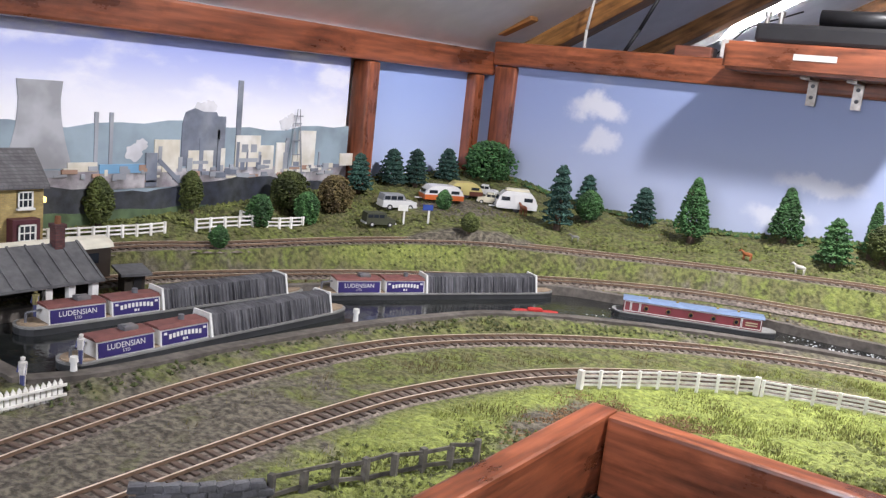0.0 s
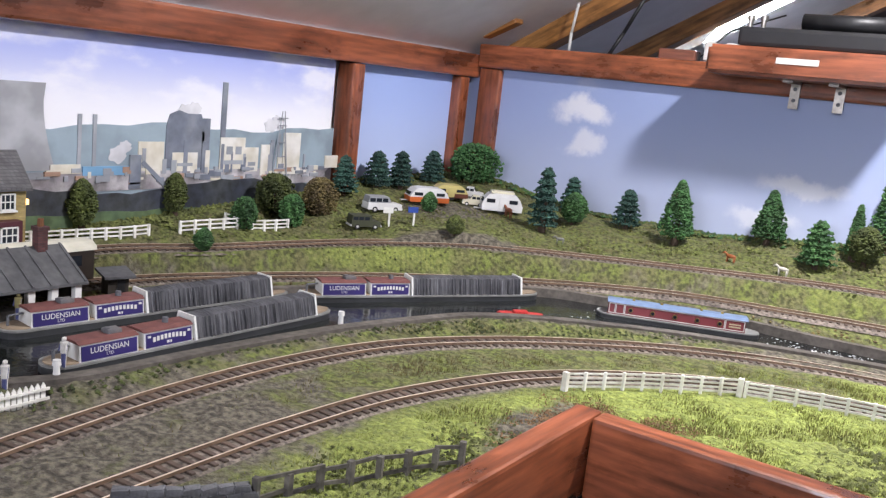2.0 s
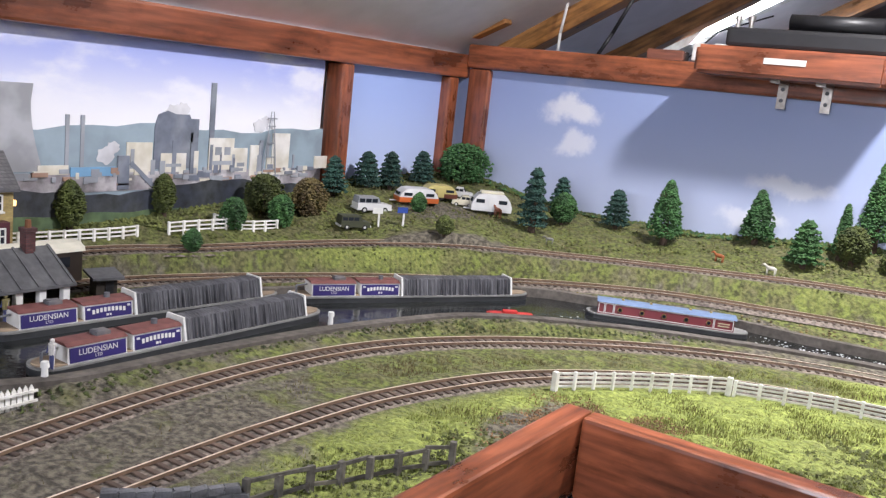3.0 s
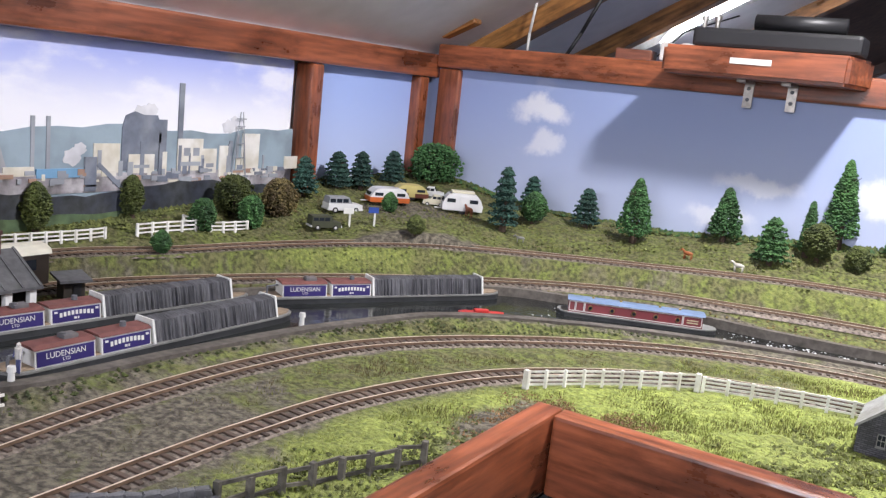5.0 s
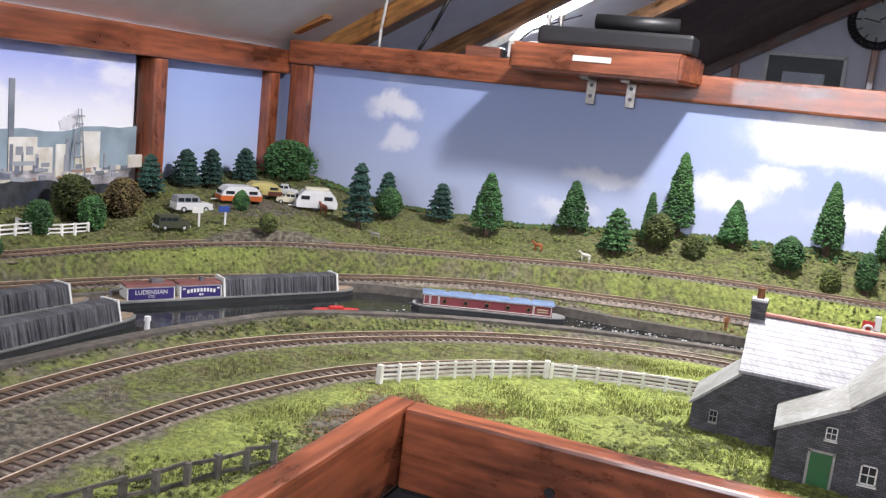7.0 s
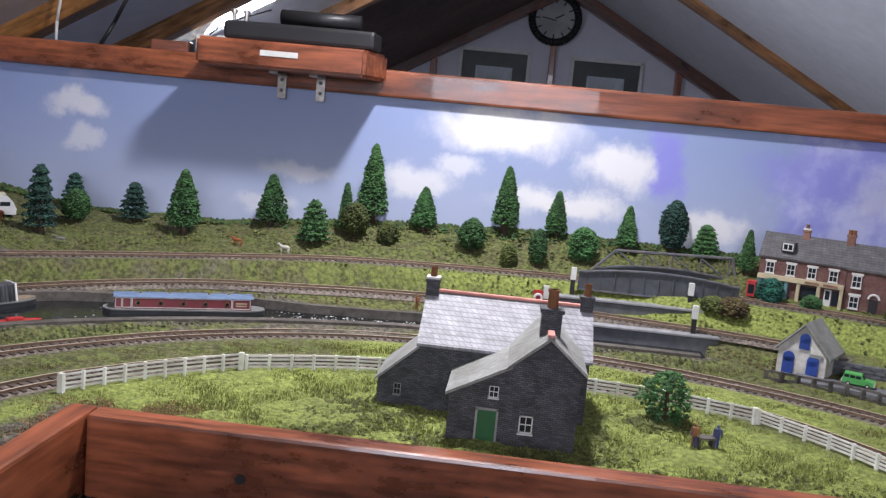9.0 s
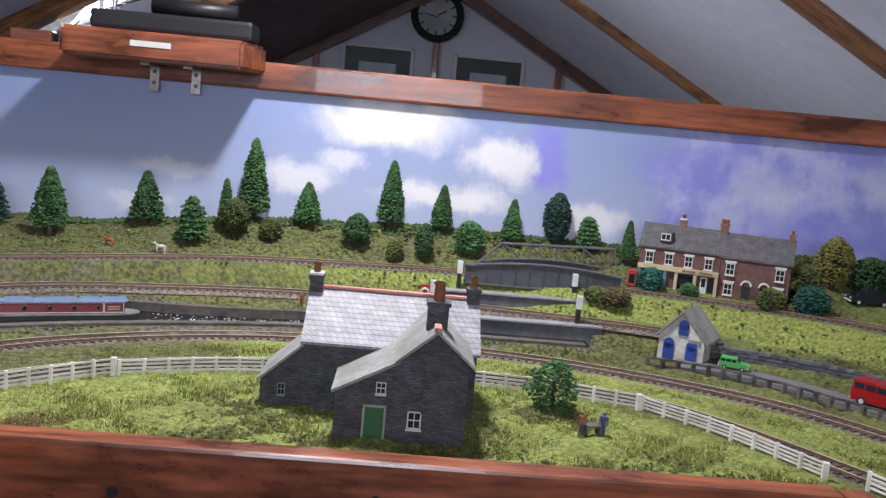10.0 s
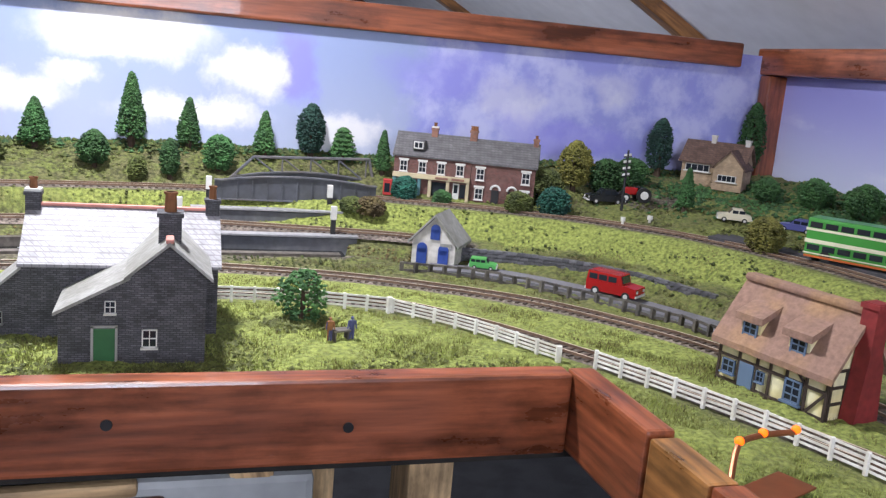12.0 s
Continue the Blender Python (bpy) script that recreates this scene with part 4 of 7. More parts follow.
def railway(line, zf, label, spacing=0.069):
    track = thing("railway_track", 0, 0, 0, 0, label, "railway track", "model railway tracks", "structure")
    t = np.gradient(line, axis=0)
    t /= np.linalg.norm(t, axis=1)[:, None]
    nrm = np.stack([-t[:, 1], t[:, 0]], 1)
    zs = np.array([float(zf(np.array(p[0]))) for p in line])
    bm = bmesh.new()
    prev = None
    for p, q, z in zip(line[::2], nrm[::2], zs[::2]):
        ring = [bm.verts.new((*(p - q * 0.18), z - 0.055)), bm.verts.new((*(p - q * 0.125), z - 0.029)), bm.verts.new((*(p + q * 0.125), z - 0.029)), bm.verts.new((*(p + q * 0.18), z - 0.055))]
        if prev:
            for i in range(3):
                bm.faces.new((prev[i], prev[i + 1], ring[i + 1], ring[i]))
        prev = ring
    bmesh.ops.recalc_face_normals(bm, faces=bm.faces)
    part("ballast", bm, BALLAST, track)
    for side in (-1, 1):
        bm = bmesh.new()
        prev = None
        for p, q, z in zip(line, nrm, zs):
            c = p + q * side * 0.07
            ring = [bm.verts.new((*(c + q * a), z + b)) for a, b in ((-0.006, -0.02), (0.006, -0.02), (0.0058, -0.001), (-0.0058, -0.001))]
            if prev:
                for i in range(4):
                    j = (i + 1) % 4
                    bm.faces.new((prev[i], prev[j], ring[j], ring[i]))
            prev = ring
        bmesh.ops.recalc_face_normals(bm, faces=bm.faces)
        line_rail = part("rail", bm, RAIL, track)
        line_rail.data.materials.append(RAIL_TOP)
        for f in line_rail.data.polygons:
            f.material_index = 1 if f.normal.z > 0.7 else 0
    s = np.r_[0, np.cumsum(np.linalg.norm(np.diff(line, axis=0), axis=1))]
    for d in np.arange(0.03, s[-1], spacing):
        x, y, z = np.interp(d, s, line[:, 0]), np.interp(d, s, line[:, 1]), np.interp(d, s, zs)
        u, v = np.interp(d, s, t[:, 0]), np.interp(d, s, t[:, 1])
        ob = new("sleeper", sleeper_mesh)
        ob.matrix_world = pose(x * U, y * U, (z - 0.028) * U, 0, 0, math.degrees(math.atan2(v, u)) + random.uniform(-1.5, 1.5))
        ob.parent = track


flat = lambda x: 0.035 + 0 * x
railway(TRACK_1, flat, "curved model railway track with brown sleepers beside the well")
railway(TRACK_2, flat, "curved model railway track in grey-brown ballast by the canal")
railway(TRACK_3, z3, "curved model railway track behind the canal")
railway(TRACK_4, z4, "raised model railway track along the embankment")

# ---- plants ----
def leaf(name, colour, second):
    return material(name, colour, 0.85, 0.5, 220, 0.0, second=second, patch=70, per_object=0.25)


SPRUCE = leaf("dark_blue_green_foliage", (0.03, 0.08, 0.06), (0.016, 0.045, 0.036))
BRIGHT = leaf("bright_green_foliage", (0.05, 0.135, 0.04), (0.028, 0.075, 0.022))
MIDGREEN = leaf("mid_green_foliage", (0.05, 0.125, 0.035), (0.028, 0.075, 0.024))
OLIVE = leaf("olive_foliage", (0.08, 0.10, 0.022), (0.045, 0.06, 0.016))
RUSSET = leaf("russet_foliage", (0.11, 0.085, 0.03), (0.07, 0.05, 0.022))
YELLOW = leaf("yellow_green_foliage", (0.20, 0.19, 0.04), (0.12, 0.12, 0.025))
HERB = leaf("dull_herbage", (0.12, 0.135, 0.035), (0.075, 0.085, 0.025))
LITTER = leaf("brown_leaf_litter", (0.26, 0.15, 0.07), (0.17, 0.10, 0.05))
TEAL = leaf("blue_green_foliage", (0.02, 0.10, 0.07), (0.012, 0.06, 0.045))
BARK = material("brown_bark", (0.07, 0.045, 0.03), 0.9, 0.3, 300, 0.4)
OCT = np.array([(1, 0, 0), (-1, 0, 0), (0, 1, 0), (0, -1, 0), (0, 0, 1), (0, 0, -1)], float)
OCT_F = np.array([(0, 2, 4), (2, 1, 4), (1, 3, 4), (3, 0, 4), (2, 0, 5), (1, 2, 5), (3, 1, 5), (0, 3, 5)])


def clumps(centres, sizes, gen, flat=0.8):
    """Many small uneven tufts as vertices and faces."""
    n = len(centres)
    v = OCT[None] * sizes[:, None, None] * gen.uniform(0.6, 1.35, (n, 6, 1))
    a = gen.uniform(0, 6.28, n)
    c, s = np.cos(a)[:, None], np.sin(a)[:, None]
    x, y = v[..., 0] * c - v[..., 1] * s, v[..., 0] * s + v[..., 1] * c
    v = np.stack([x, y, v[..., 2] * flat], -1) + gen.normal(0, 0.15, (n, 6, 3)) * sizes[:, None, None]
    v += centres[:, None]
    f = OCT_F[None] + 6 * np.arange(n)[:, None, None]
    return v.reshape(-1, 3), f.reshape(-1, 3)


def tree(x, y, h, r, kind, mat, label, seed, trunk=0.12, n=None):
    gen = np.random.default_rng(seed)
    z = ground_at(x, y) - 0.015
    t = thing("tree", x, y, z, gen.uniform(0, 360), label, "tree", "model trees")
    bm = rodded((0, 0, 0), (gen.normal(0, 0.01), gen.normal(0, 0.01), h * 0.75), 0.03 * h / 0.6 + 0.008, 0.008, 7)
    for k in range(6):
        a, zz = gen.uniform(0, 6.28), h * gen.uniform(trunk + 0.05, 0.7)
        rod(bm, (0, 0, zz), (0.6 * r * math.cos(a), 0.6 * r * math.sin(a), zz + 0.12 * h), 0.008, 0.003, 5)
    part("trunk", bm, BARK, t)
    n = n or int(1000 + 1500 * h)
    u = gen.random(n) ** 0.8
    if kind == "cone":
        rad = r * ((1 - u) ** 0.75 * 0.95 + 0.06) * np.where(u < 0.06, 0.75, 1)
    elif kind == "tiers":
        levels = 7
        u = (np.floor(u * levels) + gen.beta(1.2, 2.5, n)) / levels
        rad = r * ((1 - u) ** 0.6 * 0.9 + 0.12) * (1.12 - 0.55 * ((u * levels) % 1))
    elif kind == "ovate":
        rad = r * np.sin(np.pi * (u * 0.86 + 0.12)) ** 0.7
    else:
        rad = r * np.sqrt(np.clip(1 - (2 * u - 0.9) ** 2 / 1.25, 0.02, 1))
    a = gen.uniform(0, 6.28, n)
    lobes = 1 + 0.14 * np.sin(a * 3 + seed) + 0.1 * np.sin(a * 7 + u * 9)
    q = np.sqrt(gen.uniform(0.25, 1, n)) * rad * lobes
    c = np.stack([q * np.cos(a), q * np.sin(a), h * (trunk + (1 - trunk) * u * 0.97)], -1)
    v, f = clumps(c, gen.uniform(0.009, 0.021, n) * (0.75 + 0.4 * r / 0.2), gen)
    raw("crown", v, f, mat, parent=t)
    return t


D_CON, B_CON, M_CON = "dark blue-green model conifer on the hillside", "bright green model conifer against the sky panel", "mid green bushy model tree on the bank"
TREES = [
    (5.3, 0.0, 1.0, 0.2, "cone", MIDGREEN, "tall slender mid green conifer against the sky panel"), (4.14, -0.16, 0.64, 0.2, "cone", BRIGHT, B_CON), (3.3, -0.72, 0.75, 0.21, "cone", BRIGHT, "pale-stemmed bright green tree with gaps"),
    (2.6, -0.44, 0.49, 0.16, "tiers", SPRUCE, D_CON), (5.05, -0.3, 0.62, 0.1, "cone", MIDGREEN, "thin dark green model conifer"), (5.18, -0.37, 0.42, 0.17, "ovate", OLIVE, M_CON), (5.93, -0.03, 0.53, 0.17, "cone", BRIGHT, B_CON),
    (6.88, 0.02, 0.82, 0.17, "cone", MIDGREEN, "tall slender mid green conifer against the sky panel"), (7.48, 0.02, 0.58, 0.14, "cone", MIDGREEN, "slender mid green model conifer"), (6.54, -0.36, 0.4, 0.16, "ovate", MIDGREEN, M_CON), (7.29, -0.44, 0.44, 0.1, "ovate", MIDGREEN, "small dark upright conifer"),
    (6.96, -0.48, 0.25, 0.09, "round", OLIVE, "small rounded olive bush"), (7.79, -0.28, 0.4, 0.16, "round", BRIGHT, M_CON), (8.3, -0.05, 0.54, 0.13, "cone", MIDGREEN, "slender mid green model conifer"), (8.82, -0.02, 0.65, 0.16, "ovate", SPRUCE, "dense dark green upright conifer"),
    (9.18, -0.05, 0.42, 0.16, "tiers", MIDGREEN, M_CON), (9.6, -0.33, 0.53, 0.1, "cone", MIDGREEN, "thin conifer beside the terrace"), (4.78, -0.68, 0.53, 0.18, "tiers", MIDGREEN, M_CON), (5.58, -0.42, 0.27, 0.12, "round", OLIVE, "small rounded olive bush"),
    (0.3, -0.28, 0.52, 0.34, "round", BRIGHT, "broad bright green leafy tree in the corner"), (2.05, -1.5, 0.77, 0.17, "tiers", SPRUCE, "tall dark blue-green conifer by the track"), (1.75, -0.2, 0.48, 0.15, "tiers", SPRUCE, D_CON), (2.1, -0.85, 0.4, 0.15, "ovate", MIDGREEN, M_CON),
    (0.11, -2.06, 0.46, 0.17, "tiers", SPRUCE, D_CON), (0.2, -1.72, 0.47, 0.16, "tiers", SPRUCE, D_CON), (0.19, -1.05, 0.44, 0.16, "tiers", SPRUCE, D_CON), (0.08, -2.62, 0.47, 0.15, "tiers", SPRUCE, D_CON),
    (-0.1, -5.78, 0.46, 0.115, "ovate", OLIVE, "dark green tree before the photographic backdrop"), (-0.08, -4.82, 0.42, 0.11, "ovate", OLIVE, "dark green tree before the photographic backdrop"), (0.33, -4.32, 0.32, 0.12, "round", MIDGREEN, "small bright green tree by the white fence"), (0.45, -3.8, 0.33, 0.12, "round", MIDGREEN, "small bright green tree by the white fence"),
    (0.36, -3.32, 0.4, 0.18, "round", RUSSET, "brown and olive bushy model tree"), (0.15, -3.75, 0.4, 0.19, "round", OLIVE, "olive bushy model tree before the backdrop"), (1.02, -2.25, 0.24, 0.08, "ovate", MIDGREEN, "small sapling by the camp site"), (0.62, -5.06, 0.22, 0.08, "ovate", MIDGREEN, "small sapling on the embankment"), (1.69, -2.72, 0.22, 0.09, "ovate", OLIVE, "small sapling by the upper track"),
    (11.72, -0.9, 0.6, 0.2, "ovate", YELLOW, "yellow-green rounded model conifer"), (12.7, -1.72, 0.5, 0.1, "cone", BRIGHT, "small lime green conifer on the lawn"), (12.62, -3.25, 0.36, 0.17, "round", YELLOW, "yellow autumnal bush by the road"), (13.2, -0.2, 0.76, 0.16, "ovate", SPRUCE, "tall dark conifer beside the bungalow"), (14.6, -0.12, 1.0, 0.16, "ovate", BRIGHT, "bright green climbing tree on the corner post"),
    (13.85, -1.55, 0.3, 0.16, "ovate", MIDGREEN, M_CON), (14.05, -2.1, 0.36, 0.2, "ovate", MIDGREEN, M_CON), (14.15, -2.75, 0.4, 0.22, "ovate", MIDGREEN, M_CON), (14.3, -3.5, 0.42, 0.24, "ovate", TEAL, M_CON), (14.4, -4.3, 0.4, 0.24, "ovate", MIDGREEN, M_CON),
    (8.2, -4.12, 0.38, 0.18, "round", MIDGREEN, "leafy mid green tree on the lawn by the white fence"), (11.25, -1.12, 0.38, 0.2, "round", OLIVE, "olive bush growing behind the terrace"), (11.22, -1.52, 0.32, 0.17, "round", TEAL, "blue-green bush beside the terrace"), (10.85, -1.42, 0.24, 0.15, "round", OLIVE, "olive bush before the terrace"), (9.75, -0.86, 0.28, 0.14, "round", TEAL, "blue-green bush before the shops"), (10.12, -1.02, 0.16, 0.1, "round", BRIGHT, "small bright bush before the shops"), (12.1, -0.95, 0.4, 0.2, "round", MIDGREEN, M_CON), (12.55, -0.7, 0.35, 0.2, "round", MIDGREEN, M_CON), (9.28, -1.28, 0.2, 0.16, "round", RUSSET, "brownish bush by the bridge"), (9.1, -1.22, 0.17, 0.12, "round", OLIVE, "olive bush by the bridge"),
]
for n, (x, y, h, r, kind, mat, label) in enumerate(TREES):
    tree(x, y, h, r, kind, mat, label, 100 + n, 0.05 if kind == "round" else 0.14, 520 if "on the lawn by" in label else None)


def scatter(name, count, region, size, mat, label, seed, sink=0.3, flat=0.7, kind_name="undergrowth"):
    """Undergrowth strewn where region(x, y, gen) says so."""
    gen = np.random.default_rng(seed)
    x, y = region(count, gen)
    z = height(x, y)
    ok = (z > -0.1) & ~((x > FX0 - 0.25) & (x < FX1 + 0.2) & (y < FY + 0.2))
    for t in (TRACK_1, TRACK_2, TRACK_3, TRACK_4):
        ok &= np.abs(signed(x, y, t)) > 0.21
    x, y, z = x[ok], y[ok], z[ok]
    s = gen.uniform(*size, len(x))
    v, f = clumps(np.stack([x, y, z + s * sink], -1), s, gen, flat)
    raw(name, v, f, mat, label, kind_name, "stuff")


def along(line, lo, hi, x0=-1, x1=99):
    def pick(n, gen):
        i = gen.integers(1, len(line) - 1, n)
        p = line[i]
        t = line[i] - line[i - 1]
        t = t / np.linalg.norm(t, axis=1)[:, None]
        d = gen.uniform(lo, hi, n)
        q = p + np.stack([-t[:, 1], t[:, 0]], 1) * d[:, None]
        ok = (q[:, 0] > x0) & (q[:, 0] < x1) & (q[:, 0] > -0.26) & (q[:, 1] < 0.22)
        return q[ok, 0], q[ok, 1]
    return pick


def patches(spots):
    def pick(n, gen):
        s = np.array(spots)
        i = gen.integers(0, len(s), n)
        return s[i, 0] + gen.normal(0, 1, n) * s[i, 2], s[i, 1] + gen.normal(0, 1, n) * s[i, 3]
    return pick


def hedge_line(n, gen):
    x = gen.uniform(0.2, 14.6, n)
    return x, 0.16 - np.abs(gen.normal(0, 0.1, n))


def hedge_side(n, gen):
    y = gen.uniform(-9, -0.2, n)
    return -0.2 + np.abs(gen.normal(0, 0.12, n)), y


scatter("hedge", 5200, hedge_line, (0.016, 0.045), OLIVE, "low olive hedge along the foot of the sky panel", 1)
scatter("hedge", 3000, hedge_line, (0.016, 0.045), MIDGREEN, "mid green undergrowth along the sky panel", 2)
scatter("hedge", 3200, hedge_side, (0.012, 0.032), HERB, "low green undergrowth along the photographic backdrop", 3)
scatter("undergrowth", 3200, along(TRACK_4, 0.22, 0.9), (0.008, 0.026), HERB, "olive undergrowth above the upper track", 4)
scatter("undergrowth", 1800, along(TRACK_4, 0.2, 1.2), (0.01, 0.03), HERB, "green undergrowth above the upper track", 5)
scatter("undergrowth", 1800, along(TRACK_3, 0.2, 0.5), (0.008, 0.022), HERB, "green undergrowth on the embankment", 6)
scatter("undergrowth", 1500, along(TRACK_3, -0.5, -0.18), (0.008, 0.022), RUSSET, "brown undergrowth beside the canal", 7)
scatter("undergrowth", 1500, along(CANAL_NEAR, -0.3, -0.06), (0.008, 0.02), OLIVE, "olive undergrowth along the quay", 8)
scatter("undergrowth", 2600, patches([(6.6, -5.15, 0.35, 0.12), (6.2, -4.6, 0.2, 0.15), (7.6, -4.6, 0.12, 0.25), (7.4, -5.12, 0.2, 0.05), (8.1, -4.2, 0.15, 0.1), (6.0, -5.0, 0.2, 0.2), (9.0, -5.2, 0.3, 0.15), (8.3, -5.35, 0.4, 0.1)]), (0.008, 0.022), HERB, "low olive undergrowth round the stone house", 9)
scatter("undergrowth", 900, patches([(4.35, -6.9, 0.1, 0.4), (4.3, -6.3, 0.12, 0.2), (4.0, -7.3, 0.1, 0.3)]), (0.006, 0.018), HERB, "olive undergrowth by the rustic fence", 10)
scatter("undergrowth", 2600, patches([(4.45, -5.9, 0.12, 0.3), (4.5, -5.6, 0.15, 0.2), (4.6, -5.3, 0.2, 0.12), (4.9, -5.15, 0.2, 0.1)]), (0.004, 0.011), LITTER, "brown leaf litter by the corner of the well", 11)
scatter("undergrowth", 1600, along(BANK, -0.35, 0.6, 9.6), (0.01, 0.028), OLIVE, "olive undergrowth by the stone wall", 12)
scatter("undergrowth", 2400, patches([(13.4, -1.0, 0.6, 0.5), (13.9, -2.3, 0.4, 0.7), (14.2, -4, 0.3, 1.2)]), (0.015, 0.04), MIDGREEN, "dark green bushes along the side panel", 13)


def grass(name, count, mat, label, seed, region, tall):
    gen = np.random.default_rng(seed)
    x, y = region(count, gen)
    z = height(x, y)
    ok = (z > -0.1) & ~((x > FX0 - 0.2) & (x < FX1 + 0.2) & (y < FY + 0.17))
    dr = np.minimum.reduce([np.abs(signed(x, y, t)) for t in (TRACK_1, TRACK_2, TRACK_3, TRACK_4)])
    yd = np.exp(-(((x - 3.0) / 1.0) ** 2 + ((y + 7.8) / 1.9) ** 2) ** 2)
    ok &= (dr > 0.2 + gen.random(len(x)) * 0.12) & (gen.random(len(x)) > yd * 0.9) & (np.abs(signed(x, y, CANAL_NEAR)) > 0.08)
    x, y, z = x[ok], y[ok], z[ok]
    n = len(x)
    a, h = gen.uniform(0, 6.28, n), gen.uniform(*tall, n)
    w = gen.uniform(0.002, 0.005, n)
    lean = gen.normal(0, 0.8, (n, 2)) * h[:, None]
    base = np.stack([x, y, z - 0.01], -1)
    side = np.stack([np.cos(a) * w, np.sin(a) * w, 0 * a], -1)
    tip = base + np.concatenate([lean, h[:, None] + 0.02], 1)
    raw(name, np.stack([base - side, base + side, tip], 1).reshape(-1, 3), np.arange(3 * n).reshape(-1, 3), mat, label, "grass", "stuff")


FRESH = material("fresh_static_grass", (0.33, 0.375, 0.095), 0.9, 0.4, 250, second=(0.20, 0.21, 0.06), patch=45, amount=0.6)
DULL = material("dull_static_grass", (0.15, 0.15, 0.045), 0.9, 0.4, 250, second=(0.14, 0.11, 0.05), patch=30)


def lawn_area(n, gen):
    x, y = gen.uniform(3.6, 11.0, n), gen.uniform(-8.2, -3.3, n)
    litter = np.exp(-(((x - 4.45) / 0.32) ** 2 + ((y + 5.8) / 0.75) ** 2) ** 2)
    ok = (gen.random(n) > litter * 1.1) & (signed(x, y, TRACK_1) < -0.18) & (gen.random(n) < 0.25 + 0.75 * ease(-8.0, -6.6, y))
    return x[ok], y[ok]


def strip_area(n, gen):
    x, y = gen.uniform(4.6, 11.5, n), gen.uniform(-5.5, -2.4, n)
    ok = (signed(x, y, TRACK_1) > 0.18) & (signed(x, y, TRACK_2) < -0.18)
    return x[ok], y[ok]




def front(n, gen):
    x, y = gen.uniform(2.4, 11.5, n), gen.uniform(-8.2, -2.4, n)
    ok = signed(x, y, TRACK_1) > 0.15
    return x[ok], y[ok]



bank = lambda n, gen: (gen.uniform(0, 14, n), gen.uniform(-6, 0, n))
grass("grass", 130000, FRESH, "fresh yellow-green static grass on the lawn", 21, lawn_area, (0.006, 0.018))
grass("grass", 60000, FRESH, "fresh yellow-green static grass between the tracks", 24, strip_area, (0.005, 0.015))
grass("grass", 110000, DULL, "dull olive static grass", 22, front, (0.004, 0.012))
grass("grass", 70000, DULL, "dull olive static grass on the banks", 23, bank, (0.005, 0.014))


# ---- fences ----
def rail_fence(points, h, rails, step, mat, label, name="fence", big=(), thick=0.017, wobble=0.0, seed=0):
    f = thing(name, 0, 0, 0, 0, label, "fence")
    gen = random.Random(seed)
    line = spline(points, 0.02)
    s = np.r_[0, np.cumsum(np.linalg.norm(np.diff(line, axis=0), axis=1))]
    n = max(1, round(s[-1] / step))
    tops = []
    for k in range(n + 1):
        d = s[-1] * k / n
        x, y = np.interp(d, s, line[:, 0]), np.interp(d, s, line[:, 1])
        z = ground_at(x, y)
        tops.append((x + gen.uniform(-1, 1) * wobble, y + gen.uniform(-1, 1) * wobble, z))
        w = thick * (2.2 if k in big or (k == n and -1 in big) else 1.25)
        part("post", boxed((x, y, z + h * 0.52 - 0.02), (w, w, h * 1.08 + gen.uniform(-1, 1) * wobble + 0.04), 0.003, gen.uniform(-0.3, 0.3)), mat, f)
    for a, b in zip(tops[:-1], tops[1:]):
        for r in range(rails):
            zz = h * (0.24 + 0.72 * r / max(1, rails - 1))
            p, q = Vector((a[0], a[1], a[2] + zz + gen.uniform(-1, 1) * wobble)), Vector((b[0], b[1], b[2] + zz + gen.uniform(-1, 1) * wobble))
            m = (q - p).to_track_quat("X", "Z").to_matrix().to_4x4()
            part("rail", boxed((p + q) / 2, ((q - p).length + 0.01, thick * 0.45, thick * 0.75), m=m), mat, f)
    return f


FENCE_WHITE = material("slightly_dirty_white_fence_paint", (0.82, 0.81, 0.77), 0.7, 0.1, 200, second=(0.66, 0.64, 0.58), patch=80, per_object=0.06)
RUSTIC = material("grey_brown_weathered_wood", (0.11, 0.10, 0.085), 0.9, 0.35, 250, 0.4, second=(0.06, 0.055, 0.05), patch=60, per_object=0.25)
rail_fence([(4.2, -5.04), (4.6, -4.56), (5.09, -4.1)], 0.125, 4, 0.15, FENCE_WHITE, "white post and rail fence with thick end posts", big=(0, -1))
rail_fence([(5.13, -4.1), (5.9, -3.8), (6.9, -3.66), (7.7, -3.66), (8.3, -3.76), (8.87, -3.95)], 0.115, 4, 0.17, FENCE_WHITE, "white post and rail fence curving behind the stone house", big=(-1,))
rail_fence([(8.9, -3.95), (9.35, -4.45), (9.74, -5.1)], 0.105, 4, 0.17, FENCE_WHITE, "white post and rail fence on the lawn", big=(-1,))
rail_fence([(9.94, -5.24), (10.2, -5.75), (10.5, -6.42), (10.75, -7.3), (10.9, -8.6)], 0.12, 4, 0.2, FENCE_WHITE, "white post and rail fence before the cottage")
rail_fence([(-0.06, -6.4), (0.02, -5.75), (0.12, -5.26)], 0.1, 3, 0.13, FENCE_WHITE, "white lineside fence by the upper track", thick=0.018)
rail_fence([(0.2, -4.98), (0.33, -4.41)], 0.11, 3, 0.13, FENCE_WHITE, "white lineside fence by the upper track", thick=0.018)
rail_fence([(0.2, -4.45), (0.38, -4.3), (0.5, -3.91)], 0.1, 3, 0.13, FENCE_WHITE, "white lineside fence by the upper track", thick=0.018)
